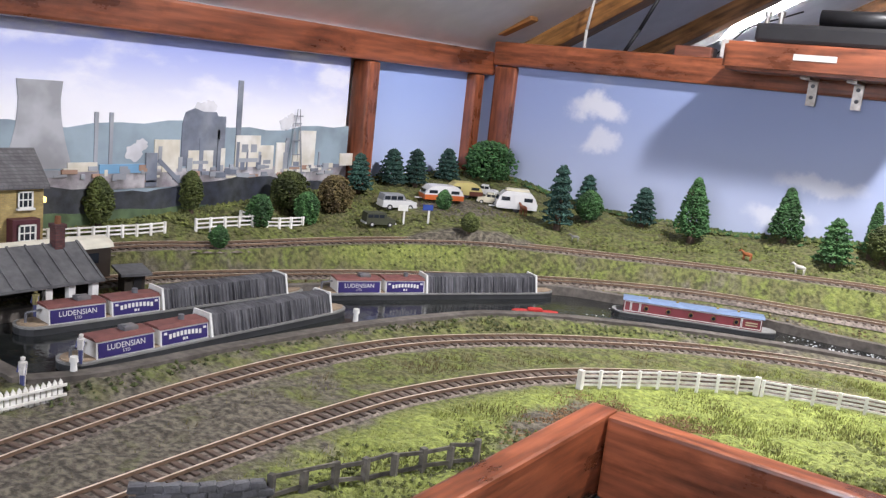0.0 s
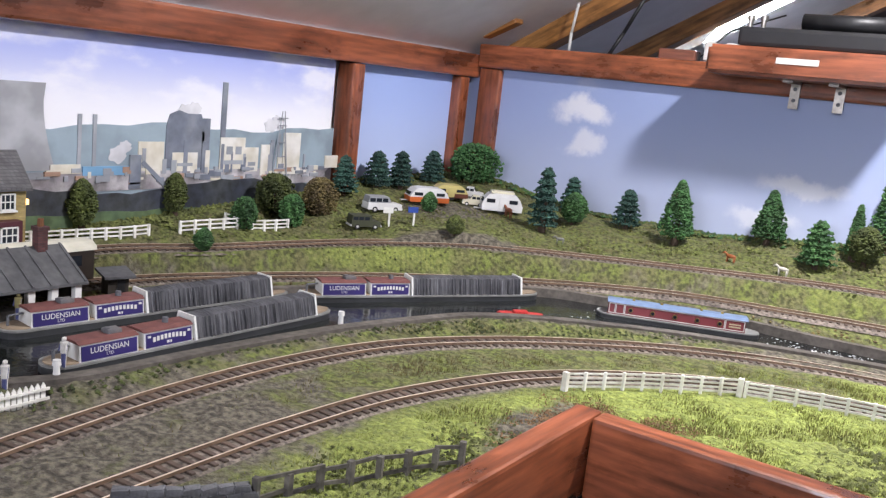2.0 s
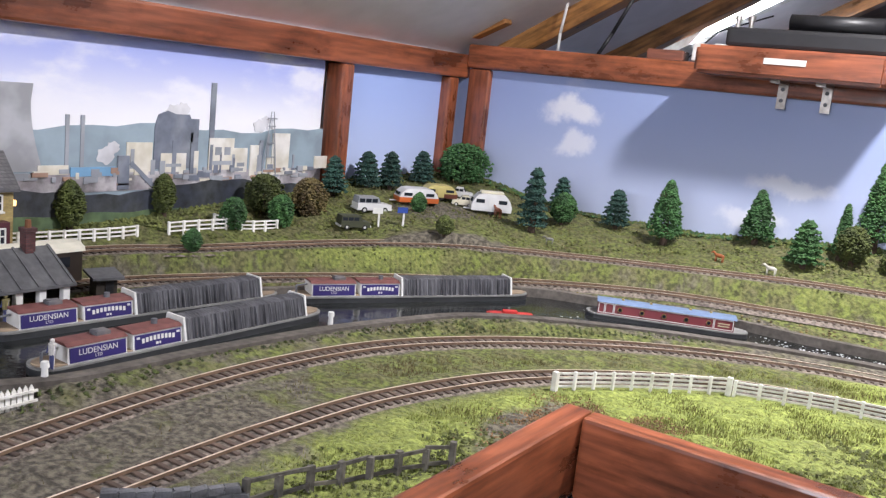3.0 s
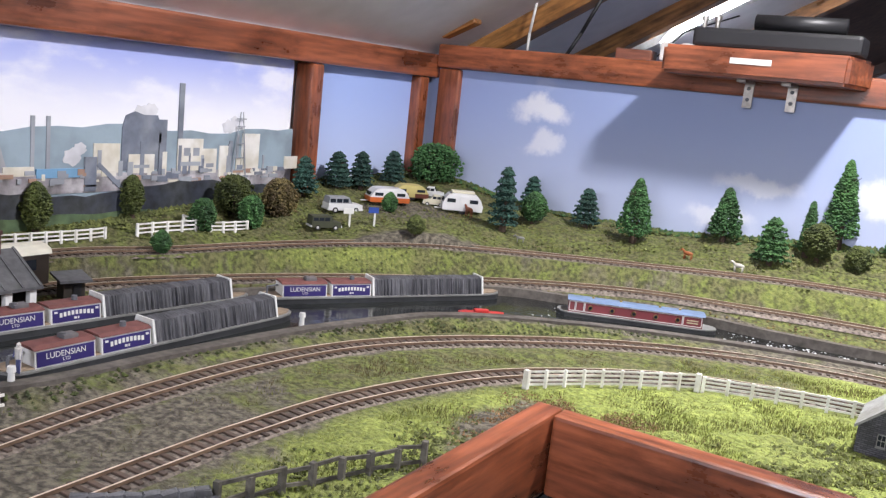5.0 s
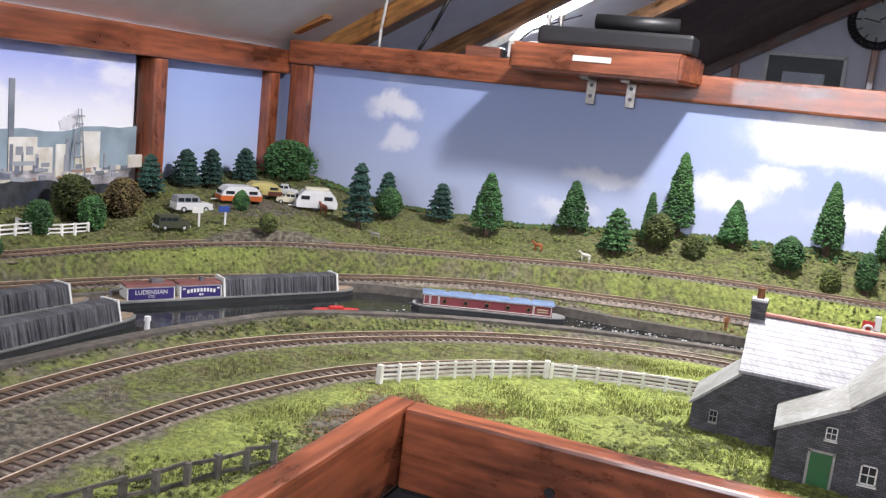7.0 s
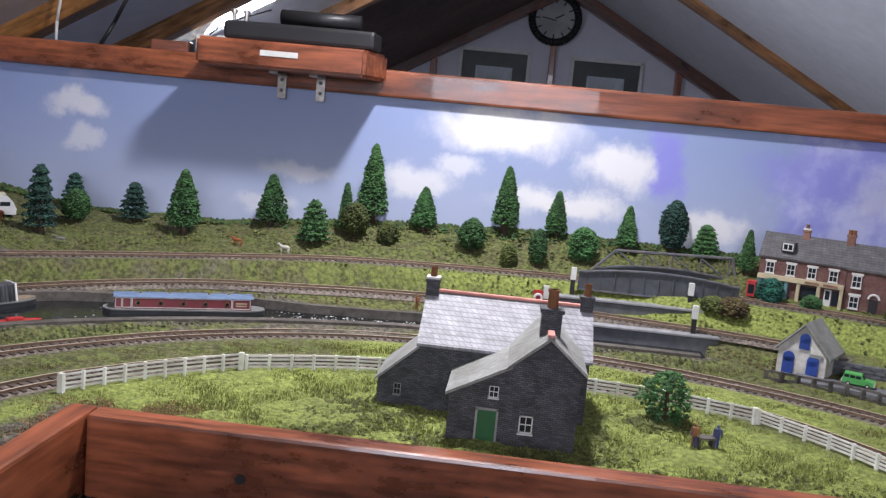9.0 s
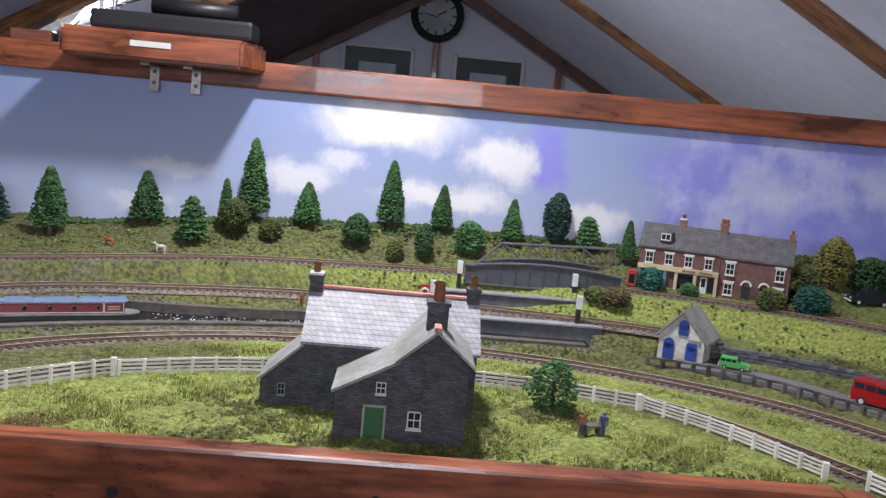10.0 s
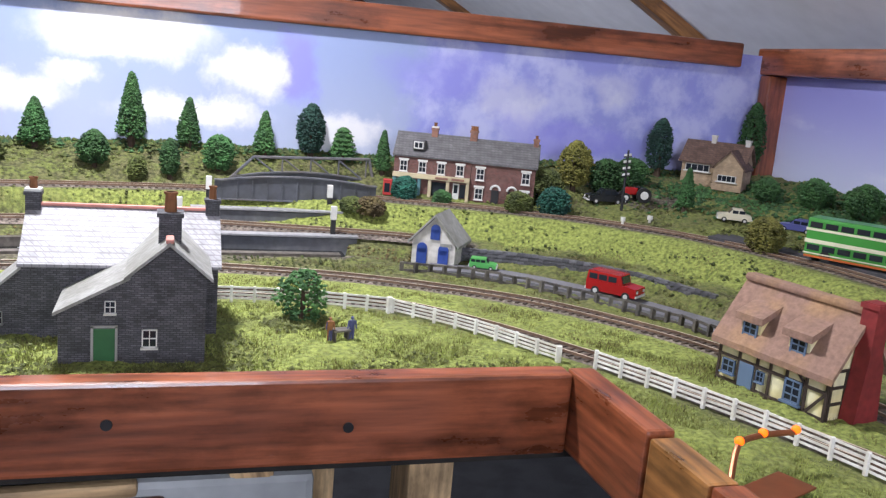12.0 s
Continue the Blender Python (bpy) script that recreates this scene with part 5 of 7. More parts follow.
rail_fence([(3.96, -7.6), (4.06, -7.32), (4.18, -7.0), (4.37, -6.55)], 0.115, 2, 0.16, RUSTIC, "rough grey-brown rustic fence", thick=0.025, wobble=0.014, seed=5)
rail_fence([(9.3, -2.62), (9.9, -2.86), (10.5, -3.4), (11.0, -4.1), (11.28, -4.7)], 0.09, 2, 0.13, RUSTIC, "dark rustic fence beside the lane", thick=0.028, wobble=0.008, seed=6)
picket = thing("picket_fence", 0, 0, 0, 0, "white picket fence at the end of the yard", "fence")
for k in range(15):
    y = -8.1 + 0.033 * k
    part("picket", prismed([(-0.012, 0.0), (0.012, 0.0), (0.012, 0.1), (0, 0.12), (-0.012, 0.1)], 0, 0.008, "y"), FENCE_WHITE, picket).location = (2.38 * U, y * U, 0.0)
for z in (0.03, 0.085):
    part("rail", boxed((2.39, -7.86, z), (0.01, 0.5, 0.014)), FENCE_WHITE, picket)
for ob in picket.children:
    if ob.name.startswith("picket"):
        ob.rotation_euler = (0, 0, radians(90))

# ---- stone walls and lane ----
STONE = material("grey_dry_stone", (0.13, 0.13, 0.14), 0.9, 0.4, 250, 0.5, second=(0.08, 0.08, 0.09), patch=90, per_object=0.35)


def stone_wall(line, h, label, seed):
    w = thing("stone_wall", 0, 0, 0, 0, label, "stone wall")
    gen = random.Random(seed)
    shapes = []
    for k in range(6):
        bm = boxed((0, 0, 0), (0.075, 0.05, 0.036), 0.008)
        for v in bm.verts:
            v.co += Vector((gen.uniform(-1, 1), gen.uniform(-1, 1), gen.uniform(-1, 1))) * 0.005
        me = finish(bm)
        me.materials.append(STONE)
        shapes.append(me)
    s = np.r_[0, np.cumsum(np.linalg.norm(np.diff(line, axis=0), axis=1))]
    rows = max(2, round(h / 0.034))
    for r in range(rows):
        for d in np.arange(0.035 * (r % 2), s[-1], 0.072):
            x, y = np.interp(d, s, line[:, 0]), np.interp(d, s, line[:, 1])
            x2, y2 = np.interp(d + 0.03, s, line[:, 0]), np.interp(d + 0.03, s, line[:, 1])
            ob = new("stone", gen.choice(shapes))
            ob.matrix_world = pose(x * U, y * U, (min(0.02, ground_at(x, y)) + 0.015 + r * 0.034) * U, gen.uniform(-5, 5), gen.uniform(-5, 5), math.degrees(math.atan2(y2 - y, x2 - x)) + gen.uniform(-6, 6))
            ob.parent = w


stone_wall(spline([(9.95, -2.22), (10.5, -2.42), (11.0, -2.72), (11.4, -3.2), (11.7, -3.9)], 0.05), 0.15, "grey dry stone wall holding up the grassy bank", 3)
stone_wall(spline([(3.62, -8.05), (3.8, -7.85), (3.95, -7.62)], 0.05), 0.1, "rough grey stone wall at the end of the rustic fence", 4)
LANE = material("grey_tarmac_lane", (0.17, 0.17, 0.19), 0.9, 0.15, 500, 0.2, second=(0.14, 0.14, 0.155), patch=40)
solid("road", ribbon(bmesh.new(), spline([(9.6, -2.5), (10.1, -2.66), (10.6, -3.1), (11.05, -3.7), (11.45, -4.5), (11.75, -5.6)], 0.1), 0.3, -0.03, 0.03), LANE, "narrow grey tarmac lane", "road", "structure")
solid("road_upper", ribbon(bmesh.new(), spline([(12.6, -2.55), (13.05, -3.3), (13.3, -4.2), (13.4, -6.0)], 0.1), 0.5, 0.2, 0.43), material("dark_tarmac_street", (0.07, 0.07, 0.08), 0.9, 0.2, 500, 0.2), "dark tarmac street above the track", "road", "structure")


# ---- buildings ----
def gabled(length, depth, eave, ridge, mat):
    """Walls of a gabled block: front at y = 0, ridge along x."""
    return prismed([(0, -0.05), (depth, -0.05), (depth, eave), (depth / 2, ridge), (0, eave)], 0, length, "x")


def roof_pair(house, x0, x1, depth, eave, ridge, mat, over=0.03, thick=0.02, parent=None, y0=0.0, label=""):
    rise = (ridge - eave) / (depth / 2)
    for side, name in ((0, "roof"), (1, "roof")):
        ya, yb = (y0 - over, y0 + depth / 2) if side == 0 else (y0 + depth + over, y0 + depth / 2)
        za, zb = eave - over * rise + 0.006, ridge + 0.006
        part(name, prismed([(ya, za), (yb, zb), (yb, zb + thick), (ya, za + thick)], x0 - over, x1 + over, "x"), mat, parent or house, label)


def sash(house, x, y, z, w, h, bars=(1, 1), frame=WHITE, sill=True, glass=PANE, name="window", turn=0.0):
    """A window on a wall that faces -y: frame, glazing bars and sill stand proud of the pane."""
    wdw = new(name)
    wdw.empty_display_size = 0.005
    wdw.parent = house
    wdw.matrix_parent_inverse = Matrix()
    wdw.matrix_basis = pose(x * U, y * U, z * U, 0, 0, turn)
    part("pane", boxed((0, -0.002, h / 2), (w, 0.006, h)), glass, wdw)
    t = min(w, h) * 0.09
    bm = bmesh.new()
    for c, s in (((0, -0.006, t / 2), (w, 0.014, t)), ((0, -0.006, h - t / 2), (w, 0.014, t)), ((-w / 2 + t / 2, -0.006, h / 2), (t, 0.014, h)), ((w / 2 - t / 2, -0.006, h / 2), (t, 0.014, h))):
        box(bm, c, s)
    for k in range(bars[0]):
        box(bm, (-w / 2 + w * (k + 1) / (bars[0] + 1), -0.005, h / 2), (t * 0.6, 0.01, h))
    for k in range(bars[1]):
        box(bm, (0, -0.005, h * (k + 1) / (bars[1] + 1)), (w, 0.01, t * 0.8))
    part("window_frame", bm, frame, wdw)
    if sill:
        part("sill", boxed((0, -0.012, -t * 0.6), (w * 1.15, 0.03, t * 1.2)), frame, wdw)
    return wdw


POT = material("orange_brown_chimney_pot", (0.22, 0.09, 0.035), 0.8, 0.25, 150)


def chimney(house, x, y, z0, z1, w, mat, pots=1, cap=None, pot_h=0.09):
    bm = boxed((x, y, (z0 + z1) / 2), (w, w, z1 - z0), 0.004)
    box(bm, (x, y, z1 - 0.01), (w * 1.18, w * 1.18, 0.025), 0.003)
    stack = part("chimney_stack", bm, mat, house)
    if cap:
        part("flaunching", boxed((x, y, z1 + 0.01), (w * 1.1, w * 1.1, 0.02), 0.005), cap, stack)
    for k in range(pots):
        px = x + (k - (pots - 1) / 2) * w * 0.5
        part("chimney_pot", rod(rodded((px, y, z1), (px, y, z1 + pot_h), w * 0.28, w * 0.24, 12), (px, y, z1 + pot_h * 0.88), (px, y, z1 + pot_h), w * 0.31, w * 0.31, 12), POT, stack)


GREY_STONE = masonry("dark_grey_coursed_stone", (0.085, 0.085, 0.095), (0.04, 0.04, 0.045), 0.0036, 0.36)
SLATE = masonry("pale_grey_slates", (0.27, 0.265, 0.285), (0.17, 0.165, 0.18), 0.0042, 0.62, 0.55, 0.12, 0.08)
SHEET = material("weathered_grey_roof_boards", (0.30, 0.30, 0.29), 0.75, 0.2, 300, 0.3, second=(0.22, 0.22, 0.20), patch=40, stretch=(1, 1, 0.1))
PINK = material("salmon_ridge_tile", (0.62, 0.27, 0.22), 0.7, 0.15, 150)
GREEN_DOOR = material("green_door_paint", (0.02, 0.14, 0.04), 0.5, 0.15, 120)
h1 = thing("stone_house", 6.44, -4.5, 0, 0, "dark grey stone house with a slate roof and green door", "house")
part("wall", prismed([(0, -0.1), (0.8, -0.1), (0.8, 0.45), (0.4, 0.73), (0, 0.45)], 0, 1.15, "x"), GREY_STONE, h1, "coursed stone main block")
roof_pair(h1, 0, 1.15, 0.8, 0.45, 0.73, SLATE, 0.02, label="pale grey slated roof")
part("ridge_tile", boxed((0.575, 0.4, 0.76), (1.1, 0.04, 0.022), 0.008), PINK, h1, "salmon pink ridge tiles")
part("wall", prismed([(0.64, -0.1), (1.06, -0.1), (1.06, 0.51), (0.85, 0.69), (0.64, 0.51)], -0.52, 0.3, "y"), GREY_STONE, h1, "stone gabled wing")
for sx in (-1, 1):
    part("roof", prismed([(0.85, 0.70), (0.85, 0.722), (0.85 + sx * 0.245, 0.512), (0.85 + sx * 0.245, 0.49)], -0.54, 0.25, "y"), SHEET, h1, "weathered grey roof of the wing")
part("ridge_tile", boxed((0.85, -0.46, 0.725), (0.045, 0.14, 0.025), 0.008), PINK, h1)
part("wall", prismed([(0.26, -0.1), (0.64, -0.1), (0.64, 0.5), (0.26, 0.3)], -0.51, 0.05, "y"), GREY_STONE, h1, "stone lean-to beside the wing")
part("roof", prismed([(0.235, 0.29), (0.64, 0.503), (0.64, 0.523), (0.235, 0.31)], -0.54, 0.02, "y"), SHEET, h1, "weathered grey lean-to roof")
part("wall", prismed([(-0.27, -0.1), (0.0, -0.1), (0.0, 0.42), (-0.27, 0.18)], 0.02, 0.5, "y"), GREY_STONE, h1, "stone side outshot")
part("roof", prismed([(-0.29, 0.165), (0.0, 0.425), (0.0, 0.445), (-0.29, 0.185)], 0.0, 0.52, "y"), SHEET, h1, "mossy grey outshot roof")
chimney(h1, 0.02, 0.4, 0.6, 0.84, 0.09, GREY_STONE, 1, WHITE)
chimney(h1, 1.12, 0.4, 0.6, 0.83, 0.09, GREY_STONE, 1)
chimney(h1, 0.85, -0.25, 0.6, 0.85, 0.13, GREY_STONE, 1, None, 0.12)
door = part("door", boxed((0.505, -0.513, 0.1), (0.115, 0.012, 0.22), 0.002), GREEN_DOOR, h1, "flat green door")
part("door_frame", box(box(boxed((0.44, -0.512, 0.105), (0.014, 0.02, 0.24)), (0.57, -0.512, 0.105), (0.014, 0.02, 0.24)), (0.505, -0.512, 0.222), (0.145, 0.02, 0.016)), SHEET, door)
sash(h1, 0.535, -0.512, 0.3, 0.06, 0.075, (1, 1))
sash(h1, 0.75, -0.522, 0.1, 0.085, 0.11, (1, 1))
sash(h1, -0.13, 0.018, 0.08, 0.05, 0.08, (1, 1), SHEET)

# shed with blue shutters
RENDERED = material("off_white_rendered_wall", (0.56, 0.54, 0.50), 0.9, 0.15, 200, 0.2, second=(0.42, 0.40, 0.36), patch=60)
BLUE = material("deep_blue_paint", (0.025, 0.06, 0.28), 0.55, 0.2, 120)
SLATE_DARK = masonry("mid_grey_slates", (0.115, 0.11, 0.115), (0.07, 0.07, 0.075), 0.004, 0.6, 0.6, 0.15, 0.08)
h2 = thing("lock_hut", 9.49, -2.24, -0.01, -33, "white rendered hut with blue shutters and a grey roof", "hut")
part("wall", prismed([(0, -0.05), (0.42, -0.05), (0.42, 0.24), (0.21, 0.47), (0, 0.24)], 0, 0.42, "y"), RENDERED, h2)
for sx in (-1, 1):
    part("roof", prismed([(0.21, 0.478), (0.21, 0.5), (0.21 + sx * 0.25, 0.225), (0.21 + sx * 0.25, 0.2)], -0.03, 0.45, "y"), SHEET, h2)
for x, z, w, h in ((0.1, 0.02, 0.1, 0.15), (0.31, 0.04, 0.1, 0.13), (0.22, 0.26, 0.09, 0.1)):
    bm = boxed((x, -0.006, z + h / 2), (w, 0.014, h), 0.002)
    rod(bm, (x, 0.001, z + h), (x, -0.013, z + h), w / 2, n=14)
    part("shutter", bm, BLUE, h2, "deep blue arched shutter")
part("name_board", boxed((0.33, -0.008, 0.22), (0.11, 0.012, 0.03)), SHEET, h2)

# terrace of shops and houses
BRICK = masonry("dark_red_brick", (0.15, 0.055, 0.045), (0.16, 0.12, 0.11), 0.003, 0.4, spread=0.25)
BRICK_L = masonry("orange_red_brick", (0.28, 0.12, 0.08), (0.2, 0.15, 0.12), 0.003, 0.4, spread=0.2)
CREAM_P = material("cream_paint", (0.55, 0.47, 0.30), 0.6, 0.1, 150)
TEAL_P = material("pale_blue_green_paint", (0.10, 0.22, 0.24), 0.6, 0.1, 150)
h3 = thing("shop_terrace", 9.66, -0.62, 0.42, -24.5, "brick terrace of two shops under a grey slate roof", "terrace", "terraced buildings")
part("wall", gabled(0.86, 0.44, 0.44, 0.66, BRICK), BRICK, h3)
roof_pair(h3, 0, 0.86, 0.44, 0.44, 0.66, SLATE_DARK, 0.02)
for x in (0.11, 0.32, 0.53, 0.74):
    sash(h3, x, -0.003, 0.265, 0.085, 0.12, (1, 1))
    part("lintel", boxed((x, -0.006, 0.395), (0.11, 0.02, 0.02)), WHITE, h3)
part("fascia", boxed((0.43, -0.03, 0.225), (0.86, 0.06, 0.05), 0.004), CREAM_P, h3, "cream shop fascia")
for x, mat in ((0.13, TEAL_P), (0.3, TEAL_P), (0.42, CREAM_P), (0.62, CREAM_P), (0.84, CREAM_P), (0.02, TEAL_P)):
    part("pilaster", boxed((x, -0.025, 0.095), (0.035, 0.05, 0.21), 0.003), mat, h3)
for x, w, mat in ((0.215, 0.1, TEAL_P), (0.71, 0.07, WHITE)):
    dr = part("door", boxed((x, -0.006, 0.09), (w, 0.014, 0.18), 0.002), mat, h3)
    part("pane", boxed((x, -0.015, 0.12), (w * 0.6, 0.006, 0.09)), PANE, dr)
for x, w in ((0.075, 0.08), (0.52, 0.16), (0.785, 0.06)):
    part("shop_window", boxed((x, -0.008, 0.1), (w, 0.014, 0.15)), PANE, h3)
for x in (0.55, 0.73):
    part("sign_board", boxed((x, -0.062, 0.225), (0.14, 0.006, 0.024)), BRICK_L, h3, "brown shop sign with unreadable writing")
dormer = part("dormer", boxed((0.26, 0.08, 0.56), (0.13, 0.16, 0.1), 0.003), SLATE_DARK, h3)
part("pane", boxed((0.26, -0.003, 0.56), (0.09, 0.008, 0.06)), PANE, dormer)
part("frame", box(box(box(box(boxed((0.26, -0.006, 0.595), (0.1, 0.01, 0.012)), (0.26, -0.006, 0.528), (0.1, 0.01, 0.012)), (0.212, -0.006, 0.56), (0.01, 0.01, 0.07)), (0.308, -0.006, 0.56), (0.01, 0.01, 0.07)), (0.26, -0.006, 0.56), (0.008, 0.01, 0.07)), WHITE, dormer)
chimney(h3, 0.4, 0.22, 0.6, 0.75, 0.07, BRICK_L, 1, WHITE, 0.06)
chimney(h3, 0.84, 0.22, 0.6, 0.76, 0.08, BRICK_L, 2, None, 0.05)
h4 = thing("house_terrace", 9.66 + 0.865 * math.cos(radians(24.5)), -0.62 - 0.865 * math.sin(radians(24.5)), 0.4, -24.5, "dark red brick terraced houses with white lintels", "terrace", "terraced buildings")
part("wall", gabled(0.7, 0.44, 0.45, 0.67, BRICK), BRICK, h4)
roof_pair(h4, 0, 0.7, 0.44, 0.45, 0.67, SLATE_DARK, 0.02)
for x in (0.1, 0.6):
    for z in (0.05, 0.265):
        sash(h4, x, -0.003, z, 0.09, 0.125, (1, 1))
        part("lintel", boxed((x, -0.006, z + 0.14), (0.115, 0.02, 0.022)), WHITE, h4)
for x in (0.28, 0.46):
    dr = part("door", boxed((x, -0.005, 0.085), (0.08, 0.012, 0.17)), BLACK, h4)
    bm = bmesh.new()
    for k in range(9):
        a, b = math.pi * k / 9, math.pi * (k + 1) / 9
        rod(bm, (x + 0.05 * math.cos(a), -0.008, 0.17 + 0.05 * math.sin(a)), (x + 0.05 * math.cos(b), -0.008, 0.17 + 0.05 * math.sin(b)), 0.012, n=6)
    part("arch", bm, WHITE, dr, "white arched door head")
chimney(h4, 0.67, 0.22, 0.62, 0.75, 0.06, BRICK_L, 1, None, 0.04)

# half-timbered cottage
DAUB = material("pale_yellow_daub", (0.68, 0.60, 0.30), 0.85, 0.12, 150, second=(0.72, 0.68, 0.45), patch=50)
TIMBER = material("dark_brown_framing", (0.045, 0.03, 0.022), 0.8, 0.2, 200)
THATCH = material("brown_tiled_thatch", (0.26, 0.16, 0.12), 0.9, 0.2, 300, 0.5, second=(0.33, 0.20, 0.11), patch=35)
RED_BRICK = material("bright_red_brick", (0.22, 0.022, 0.022), 0.75, 0.2, 200)
BLUE_GREY = material("blue_grey_frames", (0.12, 0.18, 0.28), 0.6, 0.1)
h5 = thing("timbered_cottage", 10.74, -5.42, 0, -76, "yellow half-timbered cottage with a brown roof and red chimney", "cottage")
part("wall", gabled(0.8, 0.46, 0.3, 0.62, DAUB), DAUB, h5, "pale yellow walls")
roof_pair(h5, 0, 0.8, 0.46, 0.3, 0.62, THATCH, 0.05, 0.04)
part("ridge", boxed((0.4, 0.23, 0.66), (0.9, 0.1, 0.05), 0.02), THATCH, h5)
for x in (0.0, 0.16, 0.3, 0.4, 0.52, 0.66, 0.8):
    part("timber", boxed((x, -0.004, 0.14), (0.018, 0.014, 0.3)), TIMBER, h5)
for z in (0.01, 0.17, 0.29):
    part("timber", boxed((0.4, -0.005, z), (0.8, 0.014, 0.018)), TIMBER, h5)
for a, b in (((0.68, 0.02), (0.79, 0.16)), ((0.54, 0.28), (0.65, 0.18))):
    p, q = Vector((a[0], -0.005, a[1])), Vector((b[0], -0.005, b[1]))
    part("timber", boxed((p + q) / 2, ((q - p).length, 0.012, 0.016), m=(q - p).to_track_quat("X", "Z").to_matrix().to_4x4()), TIMBER, h5)
for y in (0.02, 0.15, 0.3, 0.44):
    part("timber", boxed((0.804, y, 0.15), (0.012, 0.018, 0.3)), TIMBER, h5)
for z in (0.1, 0.2, 0.3):
    part("timber", boxed((0.805, 0.23, z), (0.012, 0.46, 0.016)), TIMBER, h5)
part("door", boxed((0.225, -0.006, 0.085), (0.11, 0.016, 0.16), 0.002), BLUE_GREY, h5, "slate blue door")
sash(h5, 0.09, -0.01, 0.06, 0.1, 0.09, (1, 1), BLUE_GREY)
sash(h5, 0.58, -0.01, 0.04, 0.12, 0.14, (1, 2), BLUE_GREY)
sash(h5, 0.34, -0.01, 0.08, 0.06, 0.07, (1, 1), BLUE_GREY)
for x in (0.2, 0.56):
    dm = part("dormer", boxed((x, 0.09, 0.37), (0.15, 0.16, 0.15), 0.004), DAUB, h5)
    part("dormer_roof", prismed([(-0.03, 0.43), (0.2, 0.53), (0.2, 0.57), (-0.03, 0.475)], x - 0.105, x + 0.105, "x"), THATCH, dm)
    sash(h5, x, 0.006, 0.31, 0.11, 0.12, (1, 2), BLUE_GREY)
part("chimney_stack", box(prismed([(0.12, -0.05), (0.36, -0.05), (0.32, 0.34), (0.29, 0.4), (0.29, 0.72), (0.17, 0.72), (0.17, 0.4)], 0.81, 0.91, "x"), (0.86, 0.23, 0.7), (0.12, 0.14, 0.03)), RED_BRICK, h5, "bright red outside chimney")

# bungalow
TAN = masonry("tan_brick", (0.42, 0.30, 0.19), (0.35, 0.28, 0.2), 0.003, 0.4, spread=0.15)
TILE = masonry("brown_roof_tile", (0.14, 0.085, 0.065), (0.09, 0.06, 0.05), 0.004, 0.6, spread=0.2)
h6 = thing("bungalow", 13.45, -0.35, 0.72, -48, "tan brick bungalow with a brown tiled roof", "house")
part("wall", gabled(0.75, 0.5, 0.26, 0.48, TAN), TAN, h6)
roof_pair(h6, 0, 0.75, 0.5, 0.26, 0.48, TILE, 0.04)
part("wall", prismed([(0.45, -0.05), (0.8, -0.05), (0.8, 0.24), (0.625, 0.42), (0.45, 0.24)], -0.2, 0.1, "y"), TAN, h6)
for sx in (-1, 1):
    part("roof", prismed([(0.625, 0.425), (0.625, 0.445), (0.625 + sx * 0.21, 0.225), (0.625 + sx * 0.21, 0.2)], -0.23, 0.2, "y"), TILE, h6)
sash(h6, 0.2, -0.003, 0.13, 0.3, 0.09, (3, 0))
sash(h6, 0.62, -0.203, 0.06, 0.22, 0.08, (3, 0))
chimney(h6, 0.3, 0.25, 0.4, 0.58, 0.06, RENDERED, 0)
chimney(h6, 0.72, 0.25, 0.4, 0.56, 0.06, RENDERED, 0)

# yellow brick house at the far end of the upper track
YELLOW_BRICK = masonry("yellow_stock_brick", (0.36, 0.27, 0.10), (0.3, 0.24, 0.12), 0.003, 0.4, spread=0.15)
h7 = thing("yellow_house", -0.02, -7.35, 0.32, 90, "yellow brick house with a slate roof and maroon bay window", "house")
part("wall", prismed([(-0.2, -0.05), (0.22, -0.05), (0.22, 0.48), (0.0, 0.7), (-0.2, 0.48)], 0.0, 0.9, "x"), YELLOW_BRICK, h7)
part("roof", prismed([(-0.24, 0.45), (0.0, 0.71), (0.0, 0.735), (-0.24, 0.475)], -0.03, 0.93, "x"), SLATE_DARK, h7)
MAROON = material("maroon_paint", (0.09, 0.02, 0.03), 0.5, 0.15)
sash(h7, 0.75, -0.204, 0.3, 0.12, 0.13, (2, 1))
part("bay", boxed((0.72, -0.24, 0.12), (0.22, 0.09, 0.22), 0.004), MAROON, h7)
sash(h7, 0.72, -0.288, 0.06, 0.14, 0.13, (2, 1))

# canal warehouse and hut
FELT = material("dark_grey_felt_roof", (0.075, 0.075, 0.08), 0.85, 0.2, 200, 0.2, second=(0.1, 0.1, 0.105), patch=40)
PLANK = material("black_brown_boarding", (0.035, 0.028, 0.022), 0.85, 0.3, 200)
CHIM = masonry("dark_red_chimney_brick", (0.09, 0.03, 0.03), (0.06, 0.04, 0.04), 0.004, 0.4)
h8 = thing("canal_warehouse", 1.12, -8.4, 0.06, 90, "open-fronted canal warehouse with a dark felt roof", "warehouse")
part("roof", prismed([(-0.02, 0.19), (0.32, 0.4), (0.32, 0.42), (-0.02, 0.21)], 0, 1.86, "x"), FELT, h8)
part("roof", prismed([(0.62, 0.2), (0.32, 0.4), (0.32, 0.42), (0.62, 0.22)], 0, 1.86, "x"), FELT, h8)
for k in range(15):
    x = 0.02 + 1.82 * k / 14
    part("roof_batten", prismed([(-0.02, 0.212), (0.32, 0.422), (0.32, 0.43), (-0.02, 0.22)], x - 0.008, x + 0.008, "x"), FELT, h8)
part("wall", boxed((0.93, 0.5, 0.1), (1.8, 0.03, 0.24)), PLANK, h8)
